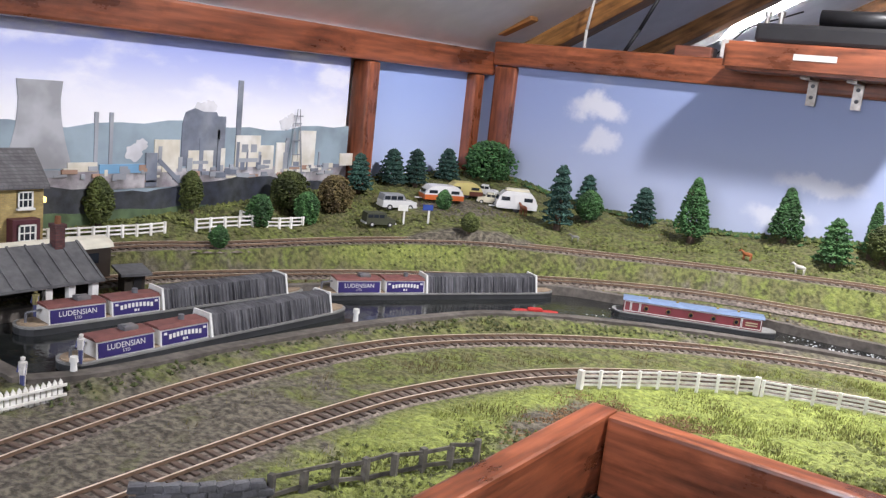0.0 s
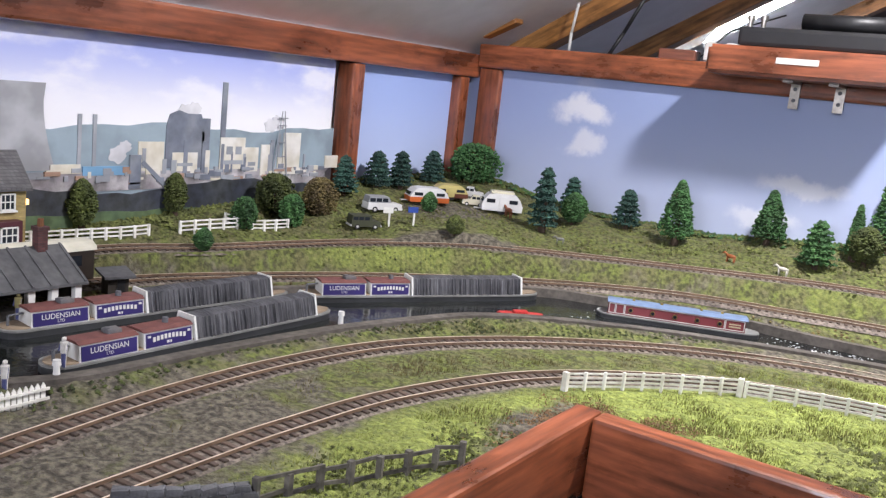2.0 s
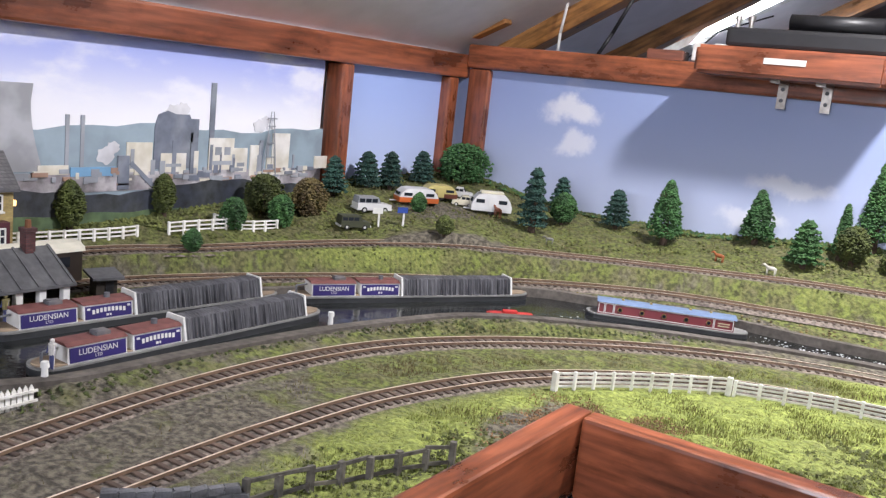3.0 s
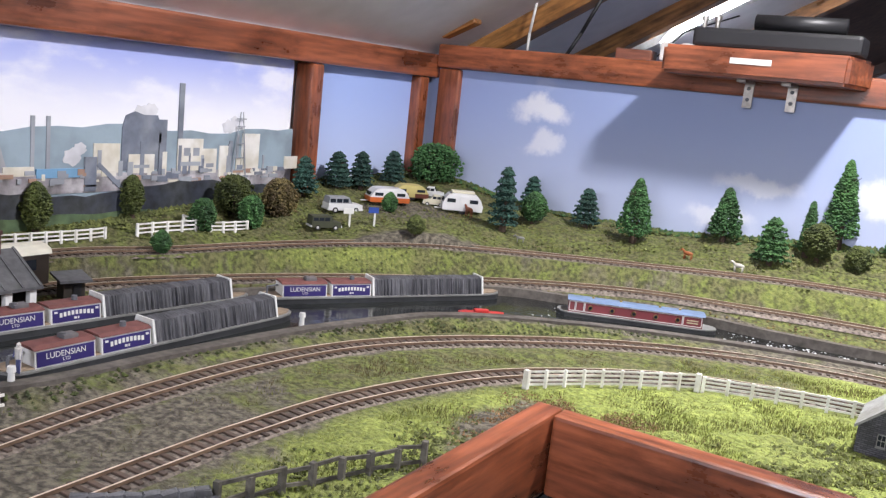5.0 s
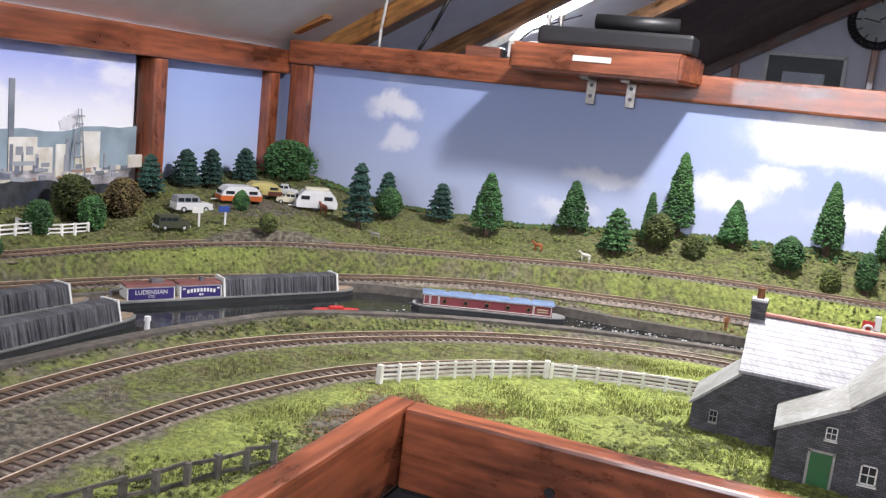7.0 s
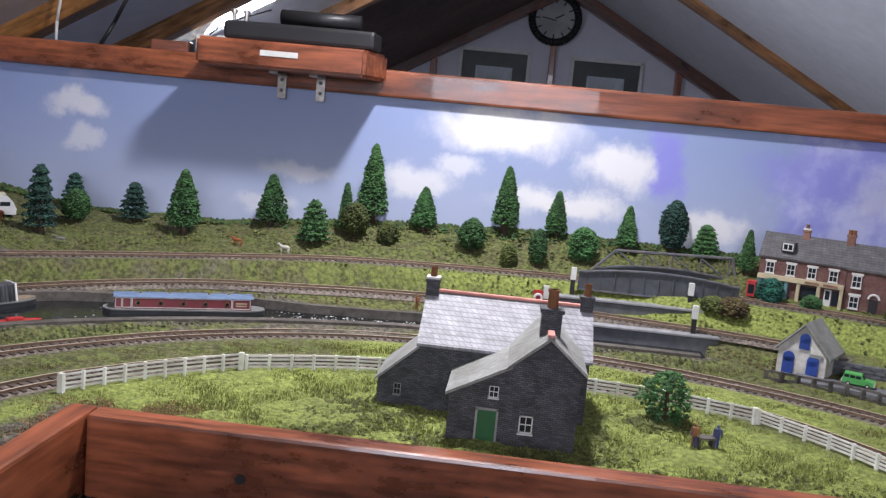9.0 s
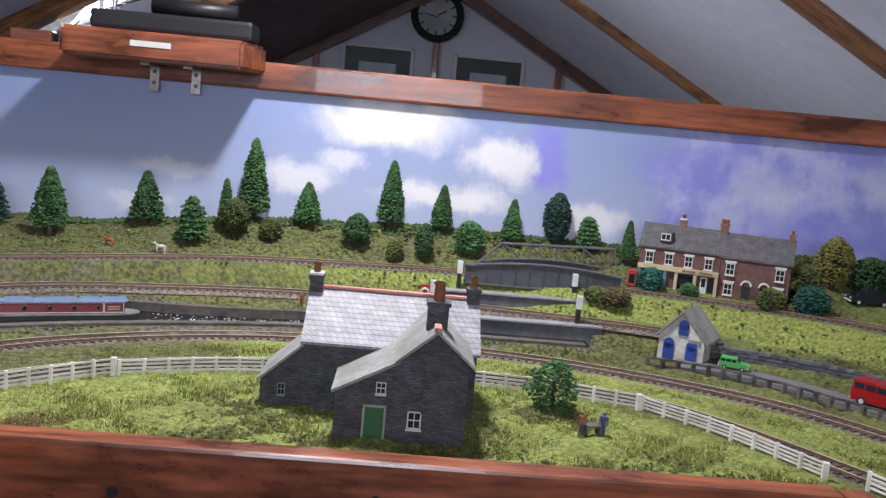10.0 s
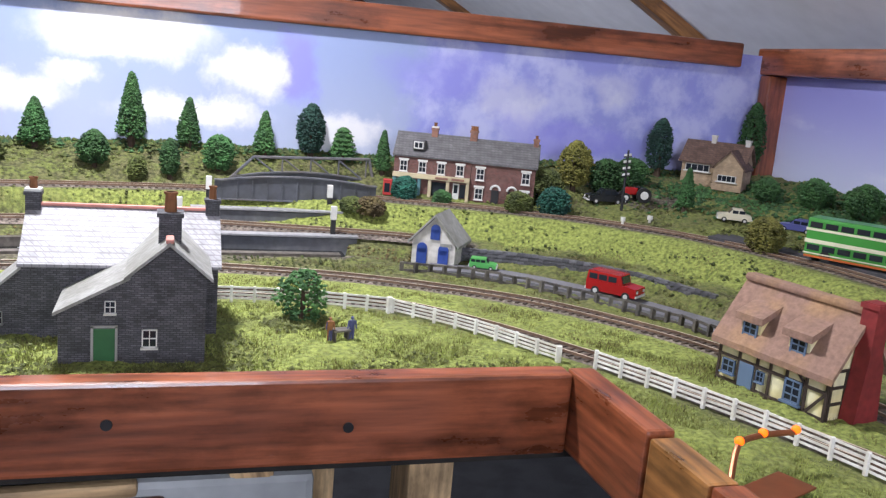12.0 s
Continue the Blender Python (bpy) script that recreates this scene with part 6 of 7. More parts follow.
part("wall", prismed([(0.03, -0.02), (0.58, -0.02), (0.58, 0.21), (0.32, 0.39), (0.03, 0.22)], 1.8, 1.83, "x"), PLANK, h8)
for x in (0.5, 1.0, 1.45, 1.62, 1.8):
    part("pillar", boxed((x, 0.03, 0.08), (0.05, 0.05, 0.24), 0.003), WHITE if x > 1.4 else PLANK, h8)
part("chimney_stack", box(boxed((1.68, 0.3, 0.46), (0.075, 0.075, 0.2), 0.003), (1.68, 0.3, 0.55), (0.09, 0.09, 0.03)), CHIM, h8)
part("chimney_pot", rodded((1.68, 0.3, 0.56), (1.68, 0.3, 0.62), 0.024, 0.02, 10), POT, h8)
hut = thing("lineside_hut", 0.86, -6.12, 0.06, 75, "small dark timber hut with a sloping roof", "hut")
part("wall", boxed((0, 0, 0.07), (0.16, 0.14, 0.16), 0.003), PLANK, hut)
part("roof", prismed([(-0.11, 0.14), (0.11, 0.17), (0.11, 0.19), (-0.11, 0.16)], -0.12, 0.12, "x"), FELT, hut)
part("door", boxed((0.02, -0.073, 0.06), (0.06, 0.01, 0.12)), BLACK, hut)

# brown coach with a cream roof standing on the upper track
COACH = material("dark_brown_coach_paint", (0.035, 0.024, 0.018), 0.5, 0.2, 120)
COACH_ROOF = material("cream_coach_roof", (0.78, 0.75, 0.62), 0.6, 0.08, 120)
coach = thing("railway_coach", 0.5, -7.3, 0.08, 90, "dark brown railway coach with a cream roof", "coach")
CL = 2.3
part("body", boxed((0, 0, 0.17), (CL, 0.27, 0.24), 0.01), COACH, coach)
part("roof", prismed([(-0.14, 0.285), (0.14, 0.285), (0.125, 0.32), (0.07, 0.345), (0, 0.352), (-0.07, 0.345), (-0.125, 0.32)], -CL / 2 - 0.02, CL / 2 + 0.02, "x"), COACH_ROOF, coach, "cream domed roof")
for k in range(9):
    part("window", boxed((-CL / 2 + 0.2 + k * 0.24, -0.136, 0.21), (0.14, 0.006, 0.08), 0.002), PANE, coach)
part("end_window", boxed((CL / 2 + 0.001, 0, 0.21), (0.006, 0.09, 0.08)), PANE, coach)
for x in (-CL / 2 + 0.22, CL / 2 - 0.22):
    bogie = part("bogie", boxed((x, 0, 0.045), (0.3, 0.18, 0.04), 0.005), IRON, coach)
    for dx in (-0.09, 0.09):
        part("wheel", rodded((x + dx, -0.085, 0.045), (x + dx, 0.085, 0.045), 0.045, n=14), IRON, bogie)

# ---- swing bridge and lock ----
GIRDER = material("slate_grey_girder_paint", (0.075, 0.08, 0.095), 0.65, 0.15, 150, 0.1, second=(0.06, 0.063, 0.07), patch=40)
bridge = thing("girder_bridge", 0, 0, 0, 0, "slate grey plate girder swing bridge with an overhead truss", "bridge")


def girder(y, x0, x1, z0, mid):
    n = 24
    top = [(x0 + (x1 - x0) * k / n, z0 + 0.19 + mid * math.sin(math.pi * min(1, max(0, (k - 1) / (n - 2)))) ** 0.8) for k in range(n + 1)]
    g = part("girder", prismed([(x0, z0), (x1, z0)] + top[::-1], y - 0.012, y + 0.012, "y"), GIRDER, bridge)
    bm = bmesh.new()
    for a, b in zip(top[:-1], top[1:]):
        p, q = Vector((a[0], y, a[1])), Vector((b[0], y, b[1]))
        box(bm, (p + q) / 2, ((q - p).length + 0.004, 0.07, 0.014), m=(q - p).to_track_quat("X", "Z").to_matrix().to_4x4())
    box(bm, ((x0 + x1) / 2, y, z0), (x1 - x0, 0.06, 0.014))
    part("flange", bm, IRON, g)
    for k in range(11):
        x = x0 + (x1 - x0) * (k + 0.5) / 11
        part("stiffener", boxed((x, y - 0.018, z0 + 0.1), (0.012, 0.018, 0.19)), GIRDER, g)


girder(-1.03, 7.72, 9.38, 0.35, 0.06)
girder(-0.42, 7.95, 9.5, 0.32, 0.07)
part("deck", boxed((8.6, -0.73, 0.36), (1.7, 0.58, 0.03)), IRON, bridge)
pts = [(7.85, 0.42), (8.15, 0.72), (9.42, 0.76), (9.5, 0.44)]
for a, b in zip(pts[:-1], pts[1:]):
    part("truss_chord", rodded((a[0], -0.42, a[1]), (b[0], -0.42, b[1]), 0.016, n=6), IRON, bridge)
for k in range(4):
    x = 8.15 + 0.31 * k
    part("truss_brace", rodded((x, -0.42, 0.73), (x + 0.31, -0.42, 0.5), 0.01, n=6), IRON, bridge)
    part("truss_brace", rodded((x + 0.31, -0.42, 0.74), (x + 0.31, -0.42, 0.5), 0.01, n=6), IRON, bridge)
LOCK = material("dark_grey_lock_wall", (0.10, 0.105, 0.12), 0.75, 0.2, 150, 0.2, second=(0.14, 0.14, 0.15), patch=30)
CONC = material("pale_coping", (0.30, 0.30, 0.31), 0.8, 0.15, 150)
for x0, x1, y, z in ((7.5, 9.0, -1.5 + 0.33, 0.27), (7.5, 9.05, -1.76, 0.13)):
    lw = thing("lock_wall", (x0 + x1) / 2, y, 0, 0, "dark grey lock wall with a pale coping", "lock wall", "", "structure")
    part("wall", boxed((0, 0, z / 2 - 0.12), (x1 - x0, 0.09, z + 0.22), 0.004), LOCK, lw)
    part("coping", boxed((0, 0, z + 0.01), (x1 - x0 + 0.02, 0.13, 0.022), 0.004), CONC, lw)
for x, y, z, h in ((8.82, -1.72, 0.0, 0.42), (8.88, -1.1, 0.2, 0.34), (7.66, -1.12, 0.3, 0.28), (7.38, -1.5, 0.12, 0.3)):
    post = thing("mooring_post", x, y, z, 0, "black post with a white top beside the lock", "post", "black and white lock posts")
    part("post", boxed((0, 0, h / 2), (0.045, 0.045, h), 0.003), BLACK, post)
    part("white_top", boxed((0, 0, h - 0.06), (0.055, 0.055, 0.13), 0.003), WHITE, post)
RED = material("red_paint", (0.48, 0.035, 0.03), 0.5, 0.1)
life = thing("lifebuoy_board", 7.3, -1.62, 0.12, 0, "red lifebuoy board with a white ring", "lifebuoy")
part("board", boxed((0, 0, 0.2), (0.1, 0.012, 0.15)), RED, life)
part("stake", boxed((0, 0.012, 0.1), (0.02, 0.02, 0.22)), BLACK, life)
bm = bmesh.new()
for k in range(14):
    a, b = 6.283 * k / 14, 6.283 * (k + 1) / 14
    rod(bm, (0.035 * math.cos(a), -0.014, 0.2 + 0.035 * math.sin(a)), (0.035 * math.cos(b), -0.014, 0.2 + 0.035 * math.sin(b)), 0.012, n=6)
part("ring", bm, WHITE, life)
for x, y in ((2.42, -5.27), (2.2, -7.45)):
    b = thing("bollard", x, y, 0.06, 0, "white mooring bollard on the quay", "bollard", "white bollards")
    part("shaft", rodded((0, 0, 0), (0, 0, 0.07), 0.021, 0.017, 14), WHITE, b)
    part("head", rodded((0, 0, 0.068), (0, 0, 0.1), 0.026, 0.022, 14), WHITE, b)

# ---- boats ----
NAVY = material("navy_blue_name_panel", (0.028, 0.018, 0.13), 0.5, 0.1)
HULL = material("black_grey_hull", (0.035, 0.037, 0.04), 0.5, 0.2, 150)
GUNWALE = material("grey_gunwale", (0.22, 0.22, 0.21), 0.6, 0.15, 150)
ROOF_RED = material("brown_red_cabin_roof", (0.15, 0.055, 0.048), 0.65, 0.2, 150)
CLOTH = material("dark_grey_canvas", (0.05, 0.05, 0.057), 0.8, 0.35, 400, 0.3, second=(0.09, 0.09, 0.10), patch=60, stretch=(3, 1, 0.3))
DECK = material("tan_deck_boards", (0.33, 0.25, 0.17), 0.8, 0.2, 200)


def lettering(text, size, mat, parent, at, rx=90):
    cu = bpy.data.curves.new("lettering", "FONT")
    cu.body, cu.size, cu.align_x, cu.align_y, cu.extrude = text, size * U, "CENTER", "CENTER", 0.00005
    tmp = bpy.data.objects.new("lettering", cu)
    scene.collection.objects.link(tmp)
    me = bpy.data.meshes.new_from_object(tmp.evaluated_get(bpy.context.evaluated_depsgraph_get()))
    bpy.data.objects.remove(tmp)
    me.materials.clear()
    me.materials.append(mat)
    ob = new("lettering", me)
    ob.parent = parent
    ob.matrix_basis = pose(at[0] * U, at[1] * U, at[2] * U, rx)
    return ob


def plan_hull(length, beam, z0, z1, taper=1.0):
    n, pts = 8, []
    for k in range(n + 1):
        a = math.pi / 2 * k / n
        pts.append((length / 2 - 0.24 + 0.24 * math.sin(a), -beam / 2 * math.cos(a) ** 0.7))
    right = [(-length / 2 + 0.12, -beam / 2)] + pts
    stern = [(-length / 2 + 0.12 - 0.12 * math.sin(math.pi * k / 8), beam / 2 * math.cos(math.pi * k / 8)) for k in range(1, 8)]
    outline = right + [(x, -y) for x, y in pts[-2::-1]] + [(-length / 2 + 0.12, beam / 2)] + stern
    return prismed([(x * taper, y * taper) for x, y in outline], z0, z1, "z")


def working_boat(x0, y0, x1, y1):
    length = math.hypot(x1 - x0, y1 - y0)
    b = thing("narrowboat", (x0 + x1) / 2, (y0 + y1) / 2, 0.0, math.degrees(math.atan2(y1 - y0, x1 - x0)), "working narrowboat with navy cabin panels and a dark canvas cover", "boat", "working narrowboats")
    beam = 0.25
    hull = part("hull", plan_hull(length, beam, -0.05, 0.045), HULL, b)
    part("gunwale", plan_hull(length, beam + 0.012, 0.045, 0.058), GUNWALE, hull)
    part("fore_deck", plan_hull(length * 0.985, beam * 0.8, 0.058, 0.066), DECK, b)
    at = lambda f: -length / 2 + f * length
    for n, (a, c) in enumerate(((0.075, 0.243), (0.262, 0.418))):
        xa, xc = at(a), at(c)
        m, w = (xa + xc) / 2, xc - xa
        cabin = part("cabin", prismed([(-0.105, 0.055), (0.105, 0.055), (0.092, 0.165), (-0.092, 0.165)], xa, xc, "x"), WHITE, b, "white-edged cabin")
        part("cabin_roof", prismed([(-0.1, 0.165), (0.1, 0.165), (0.06, 0.182), (-0.06, 0.182)], xa - 0.006, xc + 0.006, "x"), ROOF_RED, cabin, "brown-red roof")
        for s in (-1, 1):
            panel = part("name_panel", boxed((m, 0, 0), (w - 0.022, 0.006, 0.09), m=Matrix.Rotation(0, 4, "X")), NAVY, cabin, "navy panel with white lettering")
            panel.matrix_basis = pose(0, s * 0.0998 * U, 0.109 * U, s * 6.7)
        if n == 0:
            lettering("LUDENSIAN", 0.05, WHITE, cabin, (m, -0.1026, 0.121), 83.3)
            lettering("LTD", 0.028, WHITE, cabin, (m, -0.1066, 0.087), 83.3)
        else:
            for dx, dz, sx, sz in [((j - 4) * 0.078, 0.124 - 0.0012 * (j - 4) ** 2 / 2, 0.05, 0.03) for j in range(9)] + [(-0.03, 0.086, 0.05, 0.016), (0.03, 0.086, 0.03, 0.016), (-0.41, 0.136, 0.06, 0.014), (0.41, 0.136, 0.06, 0.014)]:
                bar_ob = part("white_bar", boxed((0, 0, 0), (w * sx, 0.003, sz)), WHITE, cabin)
                bar_ob.matrix_basis = pose((m + dx * w) * U, -(0.1028 + (0.121 - dz) * 0.118) * U, dz * U, -6.7)
        part("stove_pipe", rodded((m + 0.1 * w, 0.0, 0.17), (m + 0.1 * w, 0.0, 0.215), 0.022, 0.02, 12), IRON, cabin)
    part("hatch", boxed((at(0.19), 0, 0.192), (0.1, 0.08, 0.03), 0.006), IRON, b)
    xa, xc = at(0.428), at(0.905)
    bm = bmesh.new()
    n = 130
    rng2 = random.Random(int(x0 * 100))
    rows = []
    for k in range(n + 1):
        x = xa + (xc - xa) * k / n
        j = rng2.uniform(-0.011, 0.011)
        sec = [(-0.112 + j, 0.06), (-0.098 + j, 0.12), (-0.076 + j * 0.6, 0.198), (-0.03, 0.207), (0.03, 0.207), (0.076 - j * 0.6, 0.198), (0.098 - j, 0.12), (0.112 - j, 0.06)]
        rows.append([bm.verts.new((x, y, z + rng2.uniform(-0.003, 0.003))) for y, z in sec])
    for p, q in zip(rows[:-1], rows[1:]):
        for i in range(7):
            bm.faces.new((p[i], q[i], q[i + 1], p[i + 1]))
    bmesh.ops.recalc_face_normals(bm, faces=bm.faces)
    cover = part("cover", bm, CLOTH, b, "pleated dark grey canvas cover")
    for x in (xa, xc):
        part("end_board", prismed([(-0.122, 0.056), (0.122, 0.056), (0.084, 0.214), (-0.084, 0.214)], x - 0.008, x + 0.008, "x"), WHITE, cover, "white end board")
    part("tiller", rod(rodded((at(0.03), 0, 0.06), (at(0.03), 0, 0.13), 0.01, n=8), (at(0.03), 0, 0.13), (at(0.07), 0, 0.14), 0.008, n=8), IRON, b)
    part("fender", rodded((at(0.992), 0, 0.01), (at(0.992), 0, 0.06), 0.03, n=10), DECK, b)


working_boat(1.97, -7.4, 2.03, -5.0)
working_boat(1.2, -7.24, 1.45, -4.88)
working_boat(1.58, -4.85, 2.75, -2.82)

MAROON_B = material("dark_red_cabin_side", (0.17, 0.022, 0.028), 0.45, 0.12)
ROOF_BLUE = material("powder_blue_roof", (0.13, 0.19, 0.31), 0.6, 0.12, 150)
BRASS = material("brass_porthole", (0.45, 0.33, 0.12), 0.35, 0.1, metal=0.9)
L2 = math.hypot(4.79 - 3.38, -2.24 + 2.86)
L2 -= 0.1
nb = thing("leisure_narrowboat", (3.38 + 4.75) / 2, (-2.86 - 2.24) / 2, 0.0, math.degrees(math.atan2(0.62, 1.41)), "dark red cabin narrowboat with a powder blue roof", "boat")
hull = part("hull", plan_hull(L2, 0.25, -0.04, 0.035), HULL, nb)
part("gunwale", plan_hull(L2, 0.255, 0.035, 0.046), GUNWALE, hull)
part("cabin", prismed([(-0.1, 0.046), (0.1, 0.046), (0.088, 0.15), (-0.088, 0.15)], -L2 / 2 + 0.1, L2 / 2 - 0.14, "x"), MAROON_B, nb)
part("roof", prismed([(-0.097, 0.15), (0.097, 0.15), (0.05, 0.172), (-0.05, 0.172)], -L2 / 2 + 0.09, L2 / 2 - 0.12, "x"), ROOF_BLUE, nb, "powder blue roof")
bm = bmesh.new()
xa, xc = -L2 / 2 + 0.1, L2 / 2 - 0.14
for x0, x1 in ((xa + 0.01, xa + 0.06), (xa + 0.07, xa + 0.14), (xa + 0.15, xc - 0.18), (xc - 0.17, xc - 0.01)):
    for c, s in ((((x0 + x1) / 2, -0.0985, 0.058), (x1 - x0, 0.006, 0.006)), (((x0 + x1) / 2, -0.0905, 0.142), (x1 - x0, 0.006, 0.006)), ((x0, -0.0945, 0.1), (0.006, 0.01, 0.086)), ((x1, -0.0945, 0.1), (0.006, 0.01, 0.086))):
        box(bm, c, s)
part("coachline", bm, WHITE, nb, "white lining round the cabin panels")
for k in range(5):
    x = xa + 0.2 + k * (xc - xa - 0.42) / 4
    port = part("porthole", rodded((x, -0.085, 0.1), (x, -0.101, 0.099), 0.022, n=14), BRASS, nb)
    part("pane", rodded((x, -0.1, 0.099), (x, -0.1035, 0.0988), 0.015, n=12), PANE, port)
for dz in (0.108, 0.086):
    part("name_bar", boxed((xc - 0.09, -0.0965, dz), (0.1, 0.006, 0.01)), CREAM_P, nb)
for x in (-0.4, -0.15, 0.2, 0.38):
    part("vent", rodded((x, 0, 0.17), (x, 0, 0.187), 0.014, 0.01, 8), BRASS, nb)
canoe = thing("dinghy", 3.02, -3.58, 0.0, 45, "small red dinghy moored by the quay", "boat")
part("hull", plan_hull(0.42, 0.1, -0.02, 0.03), RED, canoe)
part("canopy", boxed((0.0, 0, 0.04), (0.13, 0.06, 0.03), 0.012), RED, canoe)
FOAM = material("white_water_foam", (0.6, 0.62, 0.62), 0.4, 0.3, 300)
gen = np.random.default_rng(8)
fx = np.concatenate([gen.uniform(4.75, 6.4, 220), gen.uniform(3.3, 4.8, 70)])
far_y = np.interp(fx, CANAL_FAR[:, 0], CANAL_FAR[:, 1])
near_y = np.interp(fx, CANAL_NEAR[:, 0], CANAL_NEAR[:, 1])
fy = near_y + (far_y - near_y) * np.clip(gen.normal(0.6, 0.2, len(fx)), 0.15, 0.85)
v, f = clumps(np.stack([fx, fy, 0 * fx + 0.002], -1), gen.uniform(0.004, 0.016, len(fx)), gen, 0.12)
raw("foam", v, f, FOAM, "flecks of white foam on the canal", "foam", "stuff")

# ---- vehicles ----
TYRE = material("black_tyre", (0.015, 0.015, 0.016), 0.8, 0.2)
HUB = material("pale_wheel_hub", (0.6, 0.6, 0.58), 0.4, 0.1)


def vehicle(name, x, y, rz, length, width, h, paint, label, style="saloon", roof=None, z=None):
    car = thing(name, x, y, (ground_at(x, y) if z is None else z) + 0.0, rz, label, "car" if name != "lorry" else "lorry")
    L, W, g = length, width, h * 0.16
    if style == "saloon":
        low = [(-L / 2, g), (L / 2, g), (L / 2, h * 0.52), (L * 0.28, h * 0.6), (-L * 0.36, h * 0.62), (-L / 2, h * 0.52)]
        top = [(-L * 0.34, h * 0.6), (L * 0.2, h * 0.6), (L * 0.06, h), (-L * 0.22, h)]
    elif style == "estate":
        low = [(-L / 2, g), (L / 2, g), (L / 2, h * 0.52), (L * 0.26, h * 0.6), (-L / 2, h * 0.6)]
        top = [(-L * 0.5, h * 0.6), (L * 0.2, h * 0.6), (L * 0.1, h), (-L * 0.46, h)]
    else:
        low = [(-L / 2, g), (L / 2, g), (L / 2, h * 0.55), (L * 0.24, h * 0.6), (-L / 2, h * 0.6)]
        top = [(-L * 0.5, h * 0.6), (L * 0.22, h * 0.6), (L * 0.17, h), (-L * 0.48, h)]
    bm = prismed(low, -W / 2, W / 2, "y")
    part("body", bm, paint, car)
    k = 0.86 if style != "box" else 0.95
    cabin = part("cabin", prismed(top, -W / 2 * k, W / 2 * k, "y"), roof or paint, car)
    xs = [p[0] for p in top]
    x0, x1 = min(xs) + L * 0.05, max(xs) - L * 0.09
    n = 3 if style != "saloon" else 2
    for s in (-1, 1):
        for j in range(n):
            a, b = x0 + (x1 - x0) * j / n, x0 + (x1 - x0) * (j + 0.85) / n
            part("side_window", boxed(((a + b) / 2, s * W / 2 * k, h * 0.78), (b - a, 0.006, h * 0.24)), PANE, cabin)
    p, q = Vector((top[1][0], 0, top[1][1])), Vector((top[2][0], 0, top[2][1]))
    part("windscreen", boxed((p + q) / 2 + Vector((0.003, 0, 0.002)), ((q - p).length * 0.75, W * 0.74, 0.006), m=(q - p).to_track_quat("X", "Y").to_matrix().to_4x4() @ Matrix.Rotation(math.pi / 2, 4, "X") if False else Matrix.Rotation(-math.atan2(q.z - p.z, q.x - p.x), 4, "Y")), PANE, cabin)
    for sx in (-0.3, 0.31):
        for s in (-1, 1):
            w = part("wheel", rodded((sx * L, s * W * 0.38, h * 0.17), (sx * L, s * W * 0.51, h * 0.17), h * 0.19, n=16), TYRE, car)
            part("hub", rodded((sx * L, s * W * 0.5, h * 0.17), (sx * L, s * W * 0.525, h * 0.17), h * 0.1, n=12), HUB, w)
    for s in (-1, 1):
        part("headlight", rodded((L / 2 - 0.004, s * W * 0.34, h * 0.42), (L / 2 + 0.006, s * W * 0.34, h * 0.42), h * 0.07, n=10), HUB, car)
    for s in (-1, 1):
        part("bumper", boxed((s * (L / 2 + 0.004), 0, g + 0.012), (0.012, W, 0.018)), HUB, car)
    return car


RED_CAR = material("glossy_red_car_paint", (0.36, 0.015, 0.015), 0.25, 0.05)
WHITE_CAR = material("white_car_paint", (0.72, 0.72, 0.72), 0.3, 0.05)
CREAM_CAR = material("cream_car_paint", (0.62, 0.58, 0.44), 0.35, 0.05)
GREEN_CAR = material("light_green_car_paint", (0.10, 0.42, 0.10), 0.4, 0.05)
BLACK_CAR = material("black_car_paint", (0.02, 0.022, 0.025), 0.2, 0.05)
BLUE_CAR = material("blue_car_paint", (0.10, 0.11, 0.32), 0.3, 0.05)
ARMY = material("dull_olive_paint", (0.05, 0.055, 0.03), 0.8, 0.2)
GREY_ROOF = material("grey_car_roof", (0.30, 0.31, 0.33), 0.4, 0.1)
vehicle("land_cruiser", 10.98, -3.5, -52, 0.46, 0.2, 0.2, RED_CAR, "red long-wheelbase four-wheel-drive car on the lane", "box", z=0.03)
vehicle("van", 10.1, -2.56, -25, 0.25, 0.13, 0.1, GREEN_CAR, "light green van beside the hut", "estate", z=0.03)
vehicle("estate_car", 0.62, -2.58, 62, 0.4, 0.18, 0.17, WHITE_CAR, "white estate car with a grey roof at the camp site", "estate", GREY_ROOF)
vehicle("car", 0.72, -0.92, 30, 0.28, 0.15, 0.13, WHITE_CAR, "small white car at the camp site", "saloon")
vehicle("car", 0.95, -1.22, 210, 0.26, 0.15, 0.13, CREAM_CAR, "small cream car at the camp site", "saloon")
vehicle("car", 11.93, -1.3, 175, 0.42, 0.18, 0.16, BLACK_CAR, "black saloon car on the track by the trees", "saloon")
vehicle("car", 13.0, -2.2, 150, 0.34, 0.16, 0.14, CREAM_CAR, "cream saloon car in the street", "saloon")
vehicle("car", 13.35, -2.78, 125, 0.36, 0.16, 0.13, BLUE_CAR, "blue saloon car parked behind the bus", "saloon")
vehicle("lorry", 0.82, -3.12, 60, 0.32, 0.16, 0.14, ARMY, "dull olive lorry beside the track", "box")
tractor = thing("tractor", 12.3, -1.3, ground_at(12.3, -1.3), 170, "small red tractor behind the black car", "tractor")
part("bonnet", boxed((0.06, 0, 0.12), (0.16, 0.08, 0.08), 0.015), RED_CAR, tractor)
part("seat", boxed((-0.08, 0, 0.14), (0.08, 0.09, 0.05), 0.01), BLACK_CAR, tractor)
